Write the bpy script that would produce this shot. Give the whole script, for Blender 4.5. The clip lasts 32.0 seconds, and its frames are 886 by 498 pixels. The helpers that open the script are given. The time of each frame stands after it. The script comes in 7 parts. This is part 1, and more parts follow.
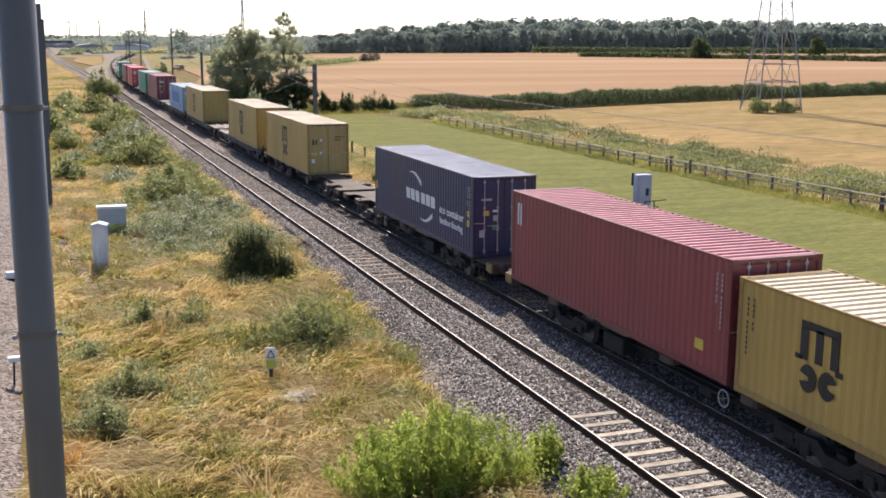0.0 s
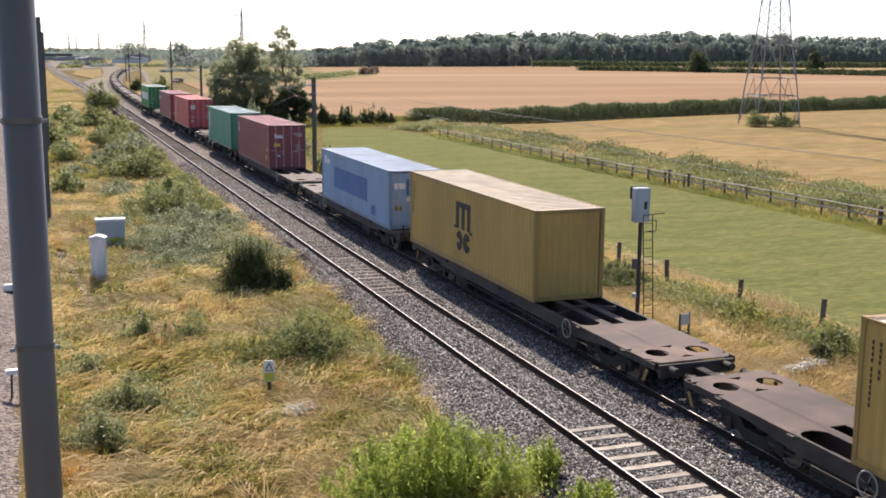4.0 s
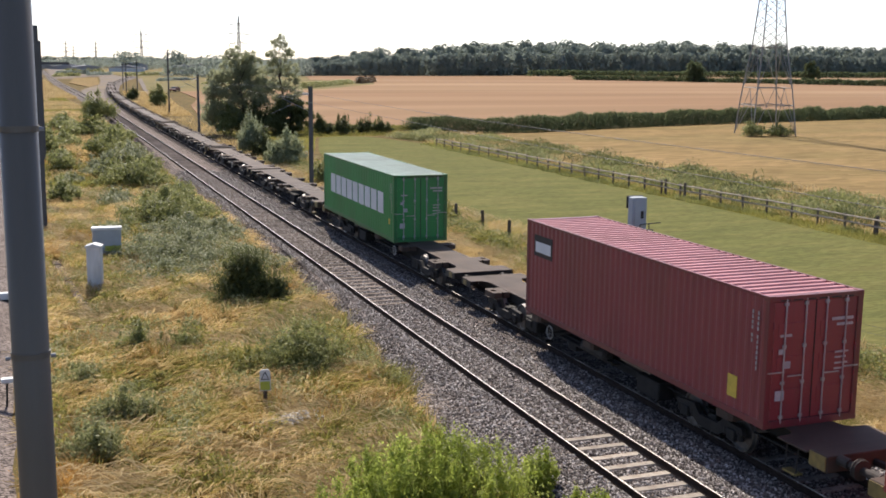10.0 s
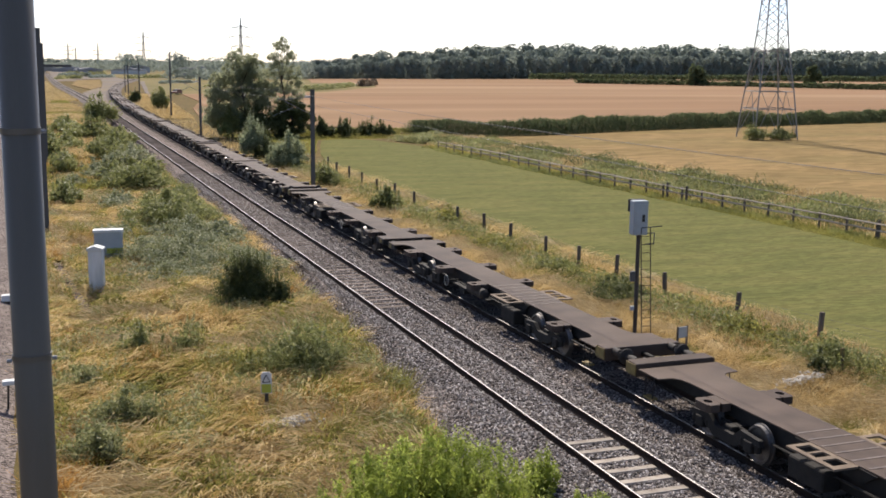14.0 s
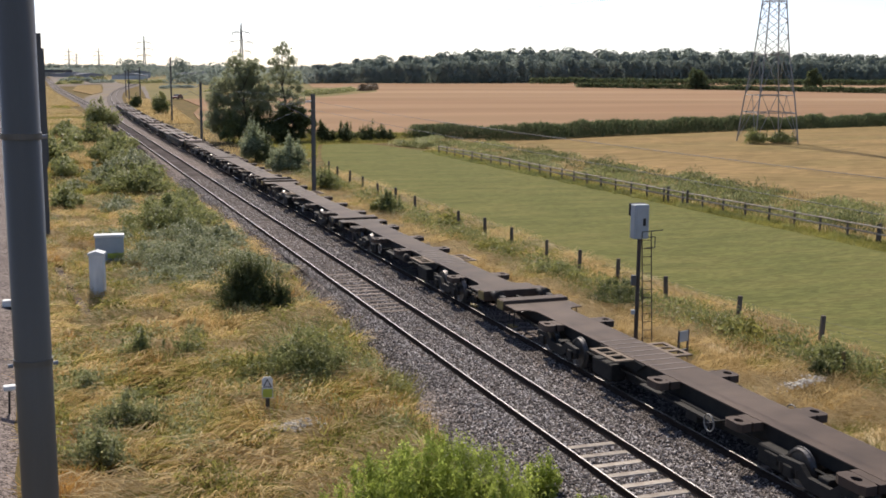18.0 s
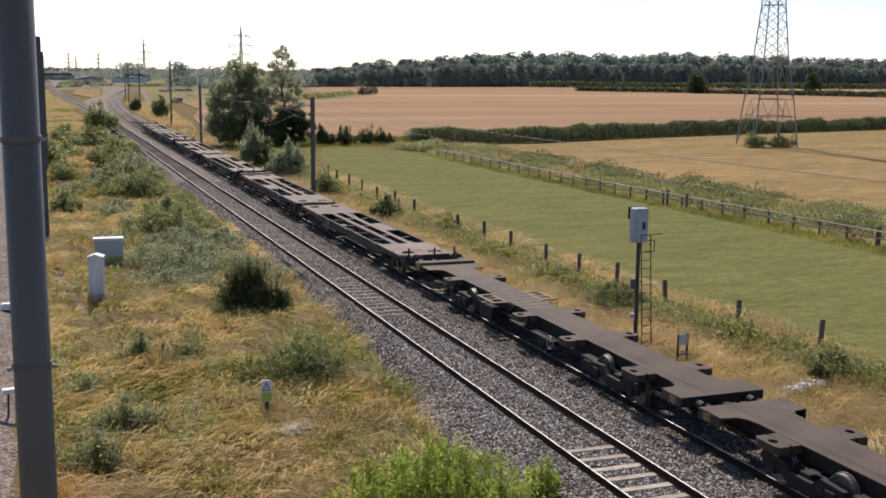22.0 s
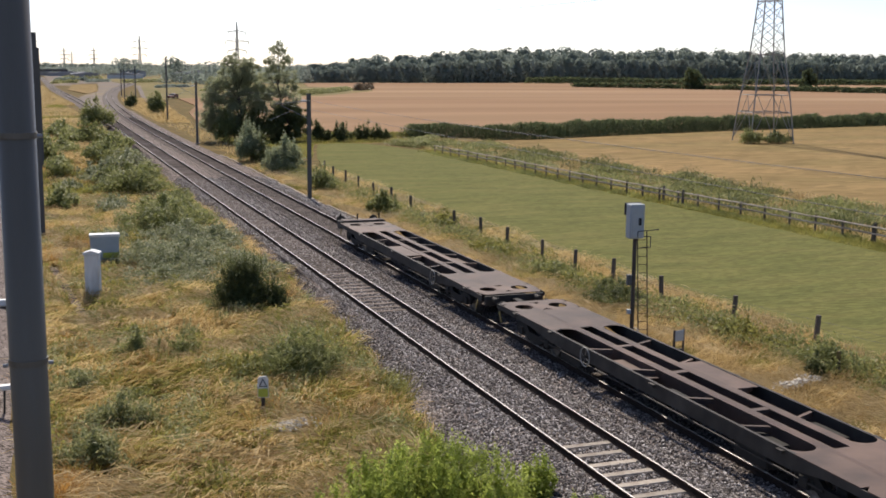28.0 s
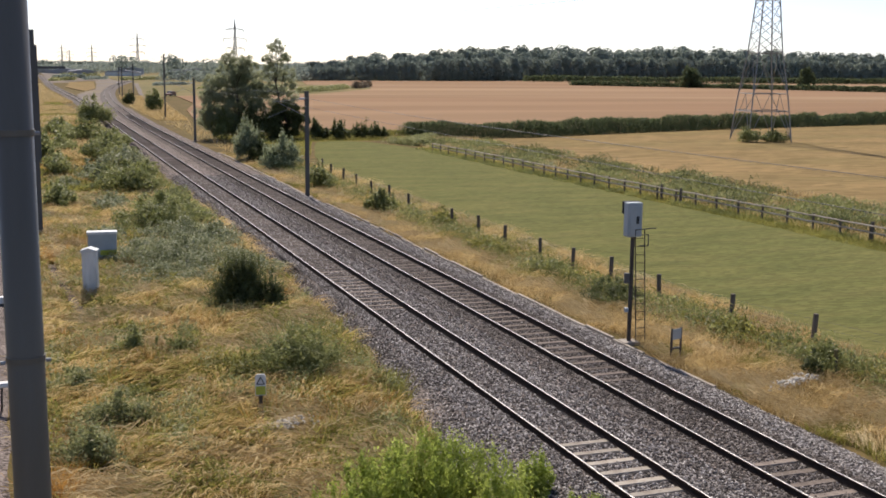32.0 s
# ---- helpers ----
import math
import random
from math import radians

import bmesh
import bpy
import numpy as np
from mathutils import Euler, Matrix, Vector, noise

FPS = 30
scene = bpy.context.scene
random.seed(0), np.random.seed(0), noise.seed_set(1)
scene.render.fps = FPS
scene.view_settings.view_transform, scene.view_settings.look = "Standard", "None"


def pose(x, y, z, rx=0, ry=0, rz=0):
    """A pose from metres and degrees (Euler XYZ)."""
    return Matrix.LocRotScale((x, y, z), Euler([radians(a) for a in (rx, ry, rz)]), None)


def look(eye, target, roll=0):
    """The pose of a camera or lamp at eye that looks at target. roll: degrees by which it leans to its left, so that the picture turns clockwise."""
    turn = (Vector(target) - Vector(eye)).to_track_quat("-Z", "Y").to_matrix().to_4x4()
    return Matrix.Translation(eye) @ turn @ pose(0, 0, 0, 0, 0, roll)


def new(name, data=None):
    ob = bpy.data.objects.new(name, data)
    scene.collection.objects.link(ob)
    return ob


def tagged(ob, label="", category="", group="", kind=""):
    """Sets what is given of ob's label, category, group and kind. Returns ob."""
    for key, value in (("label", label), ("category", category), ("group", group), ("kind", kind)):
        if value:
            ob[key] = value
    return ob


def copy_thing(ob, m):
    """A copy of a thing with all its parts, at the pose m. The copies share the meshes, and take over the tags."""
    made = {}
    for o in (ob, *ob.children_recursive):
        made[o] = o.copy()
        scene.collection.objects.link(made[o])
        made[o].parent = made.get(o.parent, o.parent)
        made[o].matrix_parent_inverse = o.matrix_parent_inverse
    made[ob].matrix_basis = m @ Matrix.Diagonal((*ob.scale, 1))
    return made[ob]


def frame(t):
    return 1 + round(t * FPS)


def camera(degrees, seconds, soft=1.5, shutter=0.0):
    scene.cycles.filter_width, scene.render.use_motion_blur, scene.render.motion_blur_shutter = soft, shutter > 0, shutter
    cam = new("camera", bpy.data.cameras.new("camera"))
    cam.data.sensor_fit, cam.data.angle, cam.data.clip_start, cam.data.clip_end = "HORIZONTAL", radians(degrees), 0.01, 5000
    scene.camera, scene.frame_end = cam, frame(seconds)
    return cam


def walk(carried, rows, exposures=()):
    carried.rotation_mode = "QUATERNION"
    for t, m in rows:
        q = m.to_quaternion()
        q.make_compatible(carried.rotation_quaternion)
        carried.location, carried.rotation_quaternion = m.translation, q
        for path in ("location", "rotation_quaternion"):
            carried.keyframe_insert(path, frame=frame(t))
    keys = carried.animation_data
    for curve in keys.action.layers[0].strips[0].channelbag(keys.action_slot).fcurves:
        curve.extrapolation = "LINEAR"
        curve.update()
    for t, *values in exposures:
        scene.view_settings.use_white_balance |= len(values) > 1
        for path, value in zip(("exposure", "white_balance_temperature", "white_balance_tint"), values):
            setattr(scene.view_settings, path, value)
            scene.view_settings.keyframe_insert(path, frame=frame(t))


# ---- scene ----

# ---- camera: seconds, turn to the right of the track, tilt down, lean to the left ----
cam = camera(43.80, 32.0, soft=1.75)
EYE = Vector((0.0, 0.0, 8.65))
PATH = [
    (0, 20.046, 10.769, 0.30), (0.5, 20.014, 10.649, 0.30), (1, 19.997, 10.556, 0.30), (1.5, 19.980, 10.438, 0.31),
    (2, 19.999, 10.311, 0.32), (2.5, 20.021, 10.222, 0.32), (3, 20.050, 10.170, 0.34), (3.5, 20.098, 10.127, 0.37),
    (5.5, 20.122, 9.941, 0.41), (6, 20.163, 9.883, 0.44), (6.5, 20.174, 9.832, 0.49), (7, 20.197, 9.784, 0.51),
    (7.5, 20.213, 9.748, 0.52), (8, 20.239, 9.727, 0.52), (8.5, 20.234, 9.703, 0.51), (9, 20.244, 9.688, 0.50),
    (9.5, 20.271, 9.659, 0.50), (10, 20.298, 9.616, 0.51), (10.5, 20.297, 9.577, 0.54), (11, 20.267, 9.562, 0.56),
    (11.5, 20.235, 9.561, 0.59), (12, 20.239, 9.548, 0.61), (12.5, 20.234, 9.512, 0.63), (13, 20.224, 9.497, 0.64),
    (13.5, 20.219, 9.485, 0.64), (14, 20.218, 9.459, 0.61), (14.5, 20.203, 9.411, 0.58), (16.5, 20.183, 9.262, 0.55),
    (17, 20.190, 9.255, 0.53), (17.5, 20.177, 9.251, 0.50), (18, 20.169, 9.235, 0.49), (18.5, 20.167, 9.207, 0.49),
    (19, 20.176, 9.197, 0.50), (19.5, 20.196, 9.174, 0.51), (20, 20.201, 9.152, 0.54), (20.5, 20.207, 9.121, 0.56),
    (21, 20.217, 9.076, 0.56), (21.5, 20.225, 9.050, 0.55), (22, 20.202, 9.054, 0.53), (22.5, 20.224, 9.059, 0.50),
    (23, 20.246, 9.037, 0.48), (23.5, 20.269, 9.037, 0.45), (24, 20.266, 9.059, 0.43), (24.5, 20.270, 9.085, 0.42),
    (25, 20.282, 9.132, 0.44), (25.5, 20.323, 9.173, 0.46), (27.5, 20.389, 9.246, 0.50), (28, 20.395, 9.258, 0.54),
    (28.5, 20.426, 9.269, 0.59), (29, 20.462, 9.275, 0.60), (29.5, 20.522, 9.276, 0.61), (30, 20.535, 9.292, 0.60),
    (30.5, 20.539, 9.308, 0.60), (31, 20.561, 9.335, 0.61), (31.5, 20.555, 9.356, 0.63), (32, 20.512, 9.357, 0.65),
]

def aim(turn, tilt, lean):
    a, b = radians(turn), radians(tilt)
    return look(EYE, EYE + Vector((math.sin(a) * math.cos(b), math.cos(a) * math.cos(b), -math.sin(b))), lean)


walk(cam, [(t, aim(a, b, c)) for t, a, b, c in PATH], exposures=[(t, e, 6620, 13) for t, e in ((0, 0.84), (2, 0.80), (6, 0.65), (9, 0.52), (12, 0.42), (16, 0.29), (20, 0.22), (28, 0.19), (32, 0.19))])

# ---- light: a high summer sun ahead of the camera, a pale sky ----
SUN_EL, SUN_ROT = radians(47.5), radians(8.0)
world = bpy.data.worlds.new("sky")
scene.world = world
world.use_nodes = True
wn = world.node_tree
sky = wn.nodes.new("ShaderNodeTexSky")
sky.sky_type, sky.sun_disc, sky.sun_elevation, sky.sun_rotation = "NISHITA", False, SUN_EL, SUN_ROT
sky.air_density, sky.dust_density, sky.ozone_density, sky.altitude = 0.55, 1.0, 2.3, 50
wn.links.new(sky.outputs[0], wn.nodes["Background"].inputs[0])
wn.nodes["Background"].inputs[1].default_value = 0.15
sun = new("sun", bpy.data.lights.new("sun", "SUN"))
sun.data.energy, sun.data.angle, sun.data.color = 5.0, radians(0.6), (1.0, 0.93, 0.82)
sun_way = Vector((math.sin(SUN_ROT) * math.cos(SUN_EL), math.cos(SUN_ROT) * math.cos(SUN_EL), math.sin(SUN_EL)))
sun.matrix_world = look(sun_way * 60, (0, 0, 0))

# ---- materials ----
MATS = {}


def mat(name, c1, c2=None, rough=0.8, scale=3.0, fine=40.0, bump=0.2, metal=0.0, dirt=None, dirt_amount=0.4, vary=0.0, stretch=None, gloss=0.3, cells=0.0):
    """Colour between c1 and c2 by two sizes of noise, dirt patches, fine relief; vary: change from object to object."""
    m = bpy.data.materials.new(name)
    MATS[name] = m
    m.use_nodes = True
    n, k = m.node_tree.nodes, m.node_tree.links
    b = n["Principled BSDF"]
    b.inputs["Roughness"].default_value, b.inputs["Metallic"].default_value = rough, metal
    b.inputs["Specular IOR Level"].default_value = gloss
    c2 = c2 or tuple(v * 0.75 for v in c1)
    co = n.new("ShaderNodeTexCoord").outputs["Object"]
    if stretch:
        mp = n.new("ShaderNodeMapping")
        mp.inputs["Scale"].default_value = stretch
        k.new(co, mp.inputs[0])
        co = mp.outputs[0]

    def noise_tex(s, detail=4.0):
        t = n.new("ShaderNodeTexNoise")
        t.inputs["Scale"].default_value, t.inputs["Detail"].default_value = s, detail
        k.new(co, t.inputs["Vector"])
        return t.outputs["Fac"]

    def ramp(fac, lo, hi):
        r = n.new("ShaderNodeMapRange")
        r.inputs["From Min"].default_value, r.inputs["From Max"].default_value = lo, hi
        k.new(fac, r.inputs["Value"])
        return r.outputs["Result"]

    def mix(fac, a, b2, blend="MIX"):
        x = n.new("ShaderNodeMix")
        x.data_type, x.blend_type = "RGBA", blend
        for sock, val in ((x.inputs["Factor"], fac), (x.inputs["A"], a), (x.inputs["B"], b2)):
            if isinstance(val, (tuple, list)):
                sock.default_value = (*val, 1.0)
            elif isinstance(val, float):
                sock.default_value = val
            else:
                k.new(val, sock)
        return x.outputs["Result"]

    big, small = noise_tex(scale), noise_tex(fine, 3.0)
    col = mix(ramp(big, 0.35, 0.65), c1, c2)
    col = mix(ramp(small, 0.3, 0.7), col, mix(0.35, col, c2))
    if dirt:
        d = n.new("ShaderNodeMath")
        d.operation = "MULTIPLY"
        k.new(ramp(noise_tex(scale * 0.45, 8.0), 0.45, 0.75), d.inputs[0])
        d.inputs[1].default_value = dirt_amount
        col = mix(d.outputs[0], col, dirt)
    if cells:
        vo = n.new("ShaderNodeTexVoronoi")
        vo.inputs["Scale"].default_value = cells
        k.new(co, vo.inputs["Vector"])
        sep = n.new("ShaderNodeSeparateColor")
        k.new(vo.outputs["Color"], sep.inputs[0])
        lum = n.new("ShaderNodeMapRange")
        lum.inputs["To Min"].default_value, lum.inputs["To Max"].default_value = (0.25, 2.0) if cells > 6 else (0.8, 1.22)
        k.new(sep.outputs[0], lum.inputs["Value"])
        hs = n.new("ShaderNodeHueSaturation")
        k.new(lum.outputs["Result"], hs.inputs["Value"])
        k.new(col, hs.inputs["Color"])
        col, small = hs.outputs["Color"], vo.outputs["Distance"]
    if vary:
        hsv = n.new("ShaderNodeHueSaturation")
        r = n.new("ShaderNodeMapRange")
        r.inputs["To Min"].default_value, r.inputs["To Max"].default_value = 1 - vary, 1 + vary
        k.new(n.new("ShaderNodeObjectInfo").outputs["Random"], r.inputs["Value"])
        k.new(r.outputs["Result"], hsv.inputs["Value"])
        k.new(col, hsv.inputs["Color"])
        col = hsv.outputs["Color"]
    k.new(col, b.inputs["Base Color"])
    if bump:
        bp = n.new("ShaderNodeBump")
        bp.inputs["Strength"].default_value, bp.inputs["Distance"].default_value = bump, 0.02
        k.new(small, bp.inputs["Height"])
        k.new(bp.outputs[0], b.inputs["Normal"])
    return m


def leaf_mat(name, cols, through_light=0.45, rough=0.55, weights=(0.34, 0.36, 0.5), gloss=0.25):
    """Leaves and blades: colours by piece, partly lit through from behind."""
    m = bpy.data.materials.new(name)
    MATS[name] = m
    m.use_nodes = True
    n, k = m.node_tree.nodes, m.node_tree.links
    b = n["Principled BSDF"]
    b.inputs["Roughness"].default_value = rough
    b.inputs["Specular IOR Level"].default_value = gloss
    rp = n.new("ShaderNodeValToRGB")
    el = rp.color_ramp.elements
    el[0].color, el[1].color = (*cols[0], 1), (*cols[-1], 1)
    for i, c in enumerate(cols[1:-1]):
        el.new((i + 1) / (len(cols) - 1)).color = (*c, 1)
    co = n.new("ShaderNodeTexCoord").outputs["Object"]
    total = None
    for source, weight in zip((None, 0.45, 3.2), weights):
        if source is None:
            fac = n.new("ShaderNodeNewGeometry").outputs["Random Per Island"]
        else:
            t = n.new("ShaderNodeTexNoise")
            t.inputs["Scale"].default_value = source
            k.new(co, t.inputs["Vector"])
            r = n.new("ShaderNodeMapRange")
            r.inputs["From Min"].default_value, r.inputs["From Max"].default_value = 0.3, 0.7
            k.new(t.outputs["Fac"], r.inputs["Value"])
            fac = r.outputs["Result"]
        a = n.new("ShaderNodeMath")
        a.operation = "MULTIPLY_ADD"
        k.new(fac, a.inputs[0])
        a.inputs[1].default_value, a.inputs[2].default_value = weight, -0.1 if total is None else 0.0
        if total is not None:
            k.new(total, a.inputs[2])
        total = a.outputs[0]
    k.new(total, rp.inputs["Fac"])
    k.new(rp.outputs["Color"], b.inputs["Base Color"])
    tr = n.new("ShaderNodeBsdfTranslucent")
    k.new(rp.outputs["Color"], tr.inputs["Color"])
    mx = n.new("ShaderNodeMixShader")
    mx.inputs[0].default_value = through_light
    k.new(b.outputs[0], mx.inputs[1])
    k.new(tr.outputs[0], mx.inputs[2])
    k.new(mx.outputs[0], n["Material Output"].inputs[0])
    return m


# ground
mat("dry_ground", (0.185, 0.128, 0.055), (0.10, 0.076, 0.034), 0.95, 0.6, 9, 0.6, dirt=(0.10, 0.095, 0.035), dirt_amount=0.55, gloss=0.03)
mat("meadow_green", (0.134, 0.132, 0.045), (0.102, 0.107, 0.037), 0.95, 0.7, 11, 1.0, dirt=(0.20, 0.165, 0.065), dirt_amount=0.4, stretch=(0.5, 1.6, 1), gloss=0.03, cells=5.2)
mat("rough_tan", (0.262, 0.178, 0.082), (0.198, 0.140, 0.062), 0.95, 0.16, 2.5, 0.9, dirt=(0.145, 0.122, 0.050), dirt_amount=0.8, stretch=(0.35, 1, 1), gloss=0.03, cells=1.6)
mat("wheat", (0.272, 0.168, 0.098), (0.222, 0.139, 0.080), 0.95, 0.05, 0.5, 0.5, dirt=(0.38, 0.27, 0.165), dirt_amount=0.7, stretch=(0.10, 0.8, 1), gloss=0.03)
mat("far_grass", (0.205, 0.165, 0.082), (0.145, 0.132, 0.06), 0.95, 0.08, 0.9, 0.4, gloss=0.03, dirt=(0.30, 0.21, 0.09), dirt_amount=0.6)
mat("gravel", (0.18, 0.152, 0.138), (0.13, 0.11, 0.10), 0.95, 1.2, 22, 1.0, dirt=(0.115, 0.088, 0.072), dirt_amount=0.45, gloss=0.03, cells=17)
# slightly browner stone, darkened further with the train's shade painted in
mat("oily_gravel", (0.125, 0.103, 0.092), (0.085, 0.07, 0.062), 0.9, 1.2, 22, 1.0, dirt=(0.06, 0.05, 0.043), dirt_amount=0.5, gloss=0.05, cells=17)
mat("far_gravel", (0.225, 0.197, 0.172), (0.165, 0.142, 0.122), 0.95, 0.08, 1.5, 0.4, gloss=0.03, dirt=(0.24, 0.18, 0.09), dirt_amount=0.8)
mat("far_bed", (0.175, 0.152, 0.138), (0.13, 0.113, 0.102), 0.95, 0.4, 6, 0.4, gloss=0.03)
mat("concrete", (0.42, 0.38, 0.32), (0.33, 0.28, 0.23), 0.9, 5, 60, 0.3, dirt=(0.16, 0.12, 0.09), dirt_amount=0.5, vary=0.18)
mat("dusty_concrete", (0.16, 0.13, 0.112), (0.12, 0.097, 0.085), 0.95, 5, 60, 0.5, dirt=(0.24, 0.20, 0.165), dirt_amount=0.5, vary=0.3, gloss=0.05)
mat("worn_concrete", (0.27, 0.225, 0.19), (0.19, 0.155, 0.13), 0.95, 5, 60, 0.5, dirt=(0.12, 0.098, 0.085), dirt_amount=0.6, vary=0.3, gloss=0.05)
mat("rail_rust", (0.040, 0.026, 0.019), (0.026, 0.018, 0.014), 0.85, 6, 60, 0.2, gloss=0.1)
mat("rail_head", (0.34, 0.32, 0.30), (0.26, 0.245, 0.23), 0.40, 5, 60, 0.02, metal=1.0)
# wagons
mat("deck_steel", (0.098, 0.063, 0.049), (0.058, 0.040, 0.033), 0.72, 1.2, 30, 0.15, dirt=(0.21, 0.135, 0.10), dirt_amount=0.6, vary=0.15, gloss=0.3)
mat("spine_steel", (0.086, 0.060, 0.045), (0.055, 0.039, 0.030), 0.75, 1.0, 30, 0.15, dirt=(0.125, 0.09, 0.067), dirt_amount=0.6, vary=0.12, gloss=0.2)
# worn pocket tops, their tan lightened to carry the sunlight
mat("pocket_tan", (0.235, 0.180, 0.125), (0.15, 0.112, 0.08), 0.8, 3.0, 30, 0.15, dirt=(0.09, 0.062, 0.045), dirt_amount=0.5, gloss=0.2)
mat("under_black", (0.012, 0.011, 0.010), (0.024, 0.021, 0.018), 0.8, 4, 40, 0.2)
mat("side_grey", (0.026, 0.022, 0.019), (0.044, 0.037, 0.031), 0.75, 2.5, 40, 0.2, dirt=(0.12, 0.105, 0.09), dirt_amount=0.35)
mat("wheel_steel", (0.24, 0.23, 0.22), (0.14, 0.13, 0.12), 0.48, 4, 40, 0.05, metal=0.9)
mat("pale_paint", (0.36, 0.34, 0.31), (0.25, 0.235, 0.21), 0.6, 6, 50, 0.1)
mat("tag_yellow", (0.27, 0.195, 0.06), (0.17, 0.125, 0.045), 0.6, 6, 50, 0.1, dirt=(0.1, 0.08, 0.05))
# lineside
mat("mast_grey", (0.105, 0.102, 0.098), (0.085, 0.083, 0.08), 0.55, 1.0, 40, 0.05, dirt=(0.14, 0.135, 0.13), dirt_amount=0.3, stretch=(3, 3, 0.3))
mat("mast_blue", (0.145, 0.132, 0.110), (0.115, 0.105, 0.088), 0.42, 1.0, 40, 0.05, dirt=(0.19, 0.19, 0.19), dirt_amount=0.3, stretch=(3, 3, 0.3))
mat("galvanised", (0.30, 0.31, 0.32), (0.22, 0.23, 0.24), 0.5, 3, 50, 0.05, metal=0.2)
mat("cabinet_white", (0.74, 0.73, 0.70), (0.62, 0.61, 0.58), 0.6, 2, 30, 0.08, dirt=(0.30, 0.27, 0.22), dirt_amount=0.4, stretch=(2, 2, 0.5))
mat("cabinet_grey", (0.42, 0.45, 0.46), (0.34, 0.37, 0.38), 0.55, 2, 30, 0.08)
mat("lime_yellow", (0.52, 0.54, 0.08), (0.42, 0.44, 0.07), 0.6, 4, 30, 0.05)
mat("sign_white", (0.66, 0.67, 0.66), (0.58, 0.58, 0.57), 0.5, 5, 30, 0.03)
mat("sign_black", (0.03, 0.03, 0.03), None, 0.5, 5, 30, 0.03)
mat("signal_brown", (0.085, 0.068, 0.056), (0.05, 0.04, 0.034), 0.6, 3, 40, 0.1)
mat("post_wood", (0.16, 0.13, 0.105), (0.095, 0.078, 0.064), 0.9, 3, 40, 0.4, vary=0.2, stretch=(4, 4, 0.6))
mat("rail_wood", (0.46, 0.40, 0.33), (0.33, 0.285, 0.23), 0.9, 3, 30, 0.4, vary=0.2)
mat("pylon_steel", (0.28, 0.285, 0.28), (0.30, 0.28, 0.25), 0.6, 1, 8, 0.05)
mat("wire", (0.13, 0.13, 0.13), None, 0.6, 3, 30, 0.0, metal=0.2)
mat("dark_wire", (0.07, 0.07, 0.075), None, 0.5, 3, 30, 0.0)
mat("bark", (0.11, 0.09, 0.07), (0.07, 0.055, 0.045), 0.95, 3, 30, 0.6)
mat("roof_pale", (0.34, 0.34, 0.35), (0.28, 0.28, 0.29), 0.6, 0.3, 4, 0.05)
mat("wall_far", (0.36, 0.345, 0.33), (0.29, 0.28, 0.265), 0.8, 0.2, 4, 0.05)
mat("glass_far", (0.06, 0.07, 0.08), None, 0.2, 1, 4, 0.0)
mat("chalk", (0.72, 0.68, 0.60), (0.55, 0.49, 0.40), 0.95, 6, 40, 0.6)
# plants
leaf_mat("bark_scrub", [(0.09, 0.065, 0.045), (0.14, 0.10, 0.065), (0.18, 0.15, 0.08)], 0.3)
leaf_mat("leaf_bright", [(0.20, 0.25, 0.042), (0.34, 0.40, 0.085), (0.52, 0.57, 0.17)], 0.68)
leaf_mat("leaf_mid", [(0.10, 0.12, 0.038), (0.23, 0.245, 0.085), (0.42, 0.41, 0.18)], 0.5, 0.5, (0.6, 0.3, 0.35))
leaf_mat("leaf_dark", [(0.065, 0.078, 0.028), (0.115, 0.13, 0.048), (0.22, 0.225, 0.085)], 0.5)
leaf_mat("leaf_bramble", [(0.10, 0.12, 0.05), (0.27, 0.285, 0.14), (0.56, 0.55, 0.38)], 0.35, 0.6, (0.75, 0.2, 0.25))
leaf_mat("leaf_tree", [(0.25, 0.275, 0.165), (0.34, 0.36, 0.22), (0.46, 0.47, 0.31)], 0.68)
# distant foliage: air haze painted in as a pale, bluish leaf colour
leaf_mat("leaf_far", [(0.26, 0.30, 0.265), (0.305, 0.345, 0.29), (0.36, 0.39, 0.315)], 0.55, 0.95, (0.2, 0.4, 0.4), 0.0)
leaf_mat("leaf_hedge", [(0.08, 0.108, 0.05), (0.135, 0.165, 0.08), (0.22, 0.24, 0.12)], 0.45, 0.8, (0.4, 0.4, 0.4), 0.08)
leaf_mat("straw", [(0.13, 0.083, 0.031), (0.40, 0.278, 0.110), (0.71, 0.55, 0.285), (0.44, 0.302, 0.122)], 0.5, 0.55, (0.7, 0.25, 0.3))
leaf_mat("straw_red", [(0.17, 0.086, 0.024), (0.42, 0.225, 0.06), (0.60, 0.36, 0.11)], 0.5, 0.55, (0.7, 0.25, 0.3))
leaf_mat("stalk_pale", [(0.26, 0.175, 0.068), (0.55, 0.405, 0.185), (0.83, 0.68, 0.39)], 0.4, 0.55, (0.7, 0.25, 0.3))
leaf_mat("grass_green", [(0.11, 0.11, 0.027), (0.255, 0.245, 0.062), (0.47, 0.42, 0.135)], 0.55, 0.55, (0.65, 0.25, 0.3))
leaf_mat("sallow", [(0.17, 0.20, 0.11), (0.29, 0.32, 0.185), (0.46, 0.48, 0.31)], 0.55, 0.6, (0.6, 0.2, 0.3))
leaf_mat("weed_grey", [(0.13, 0.145, 0.055), (0.28, 0.29, 0.12), (0.52, 0.50, 0.26)], 0.5, 0.5, (0.7, 0.25, 0.3))


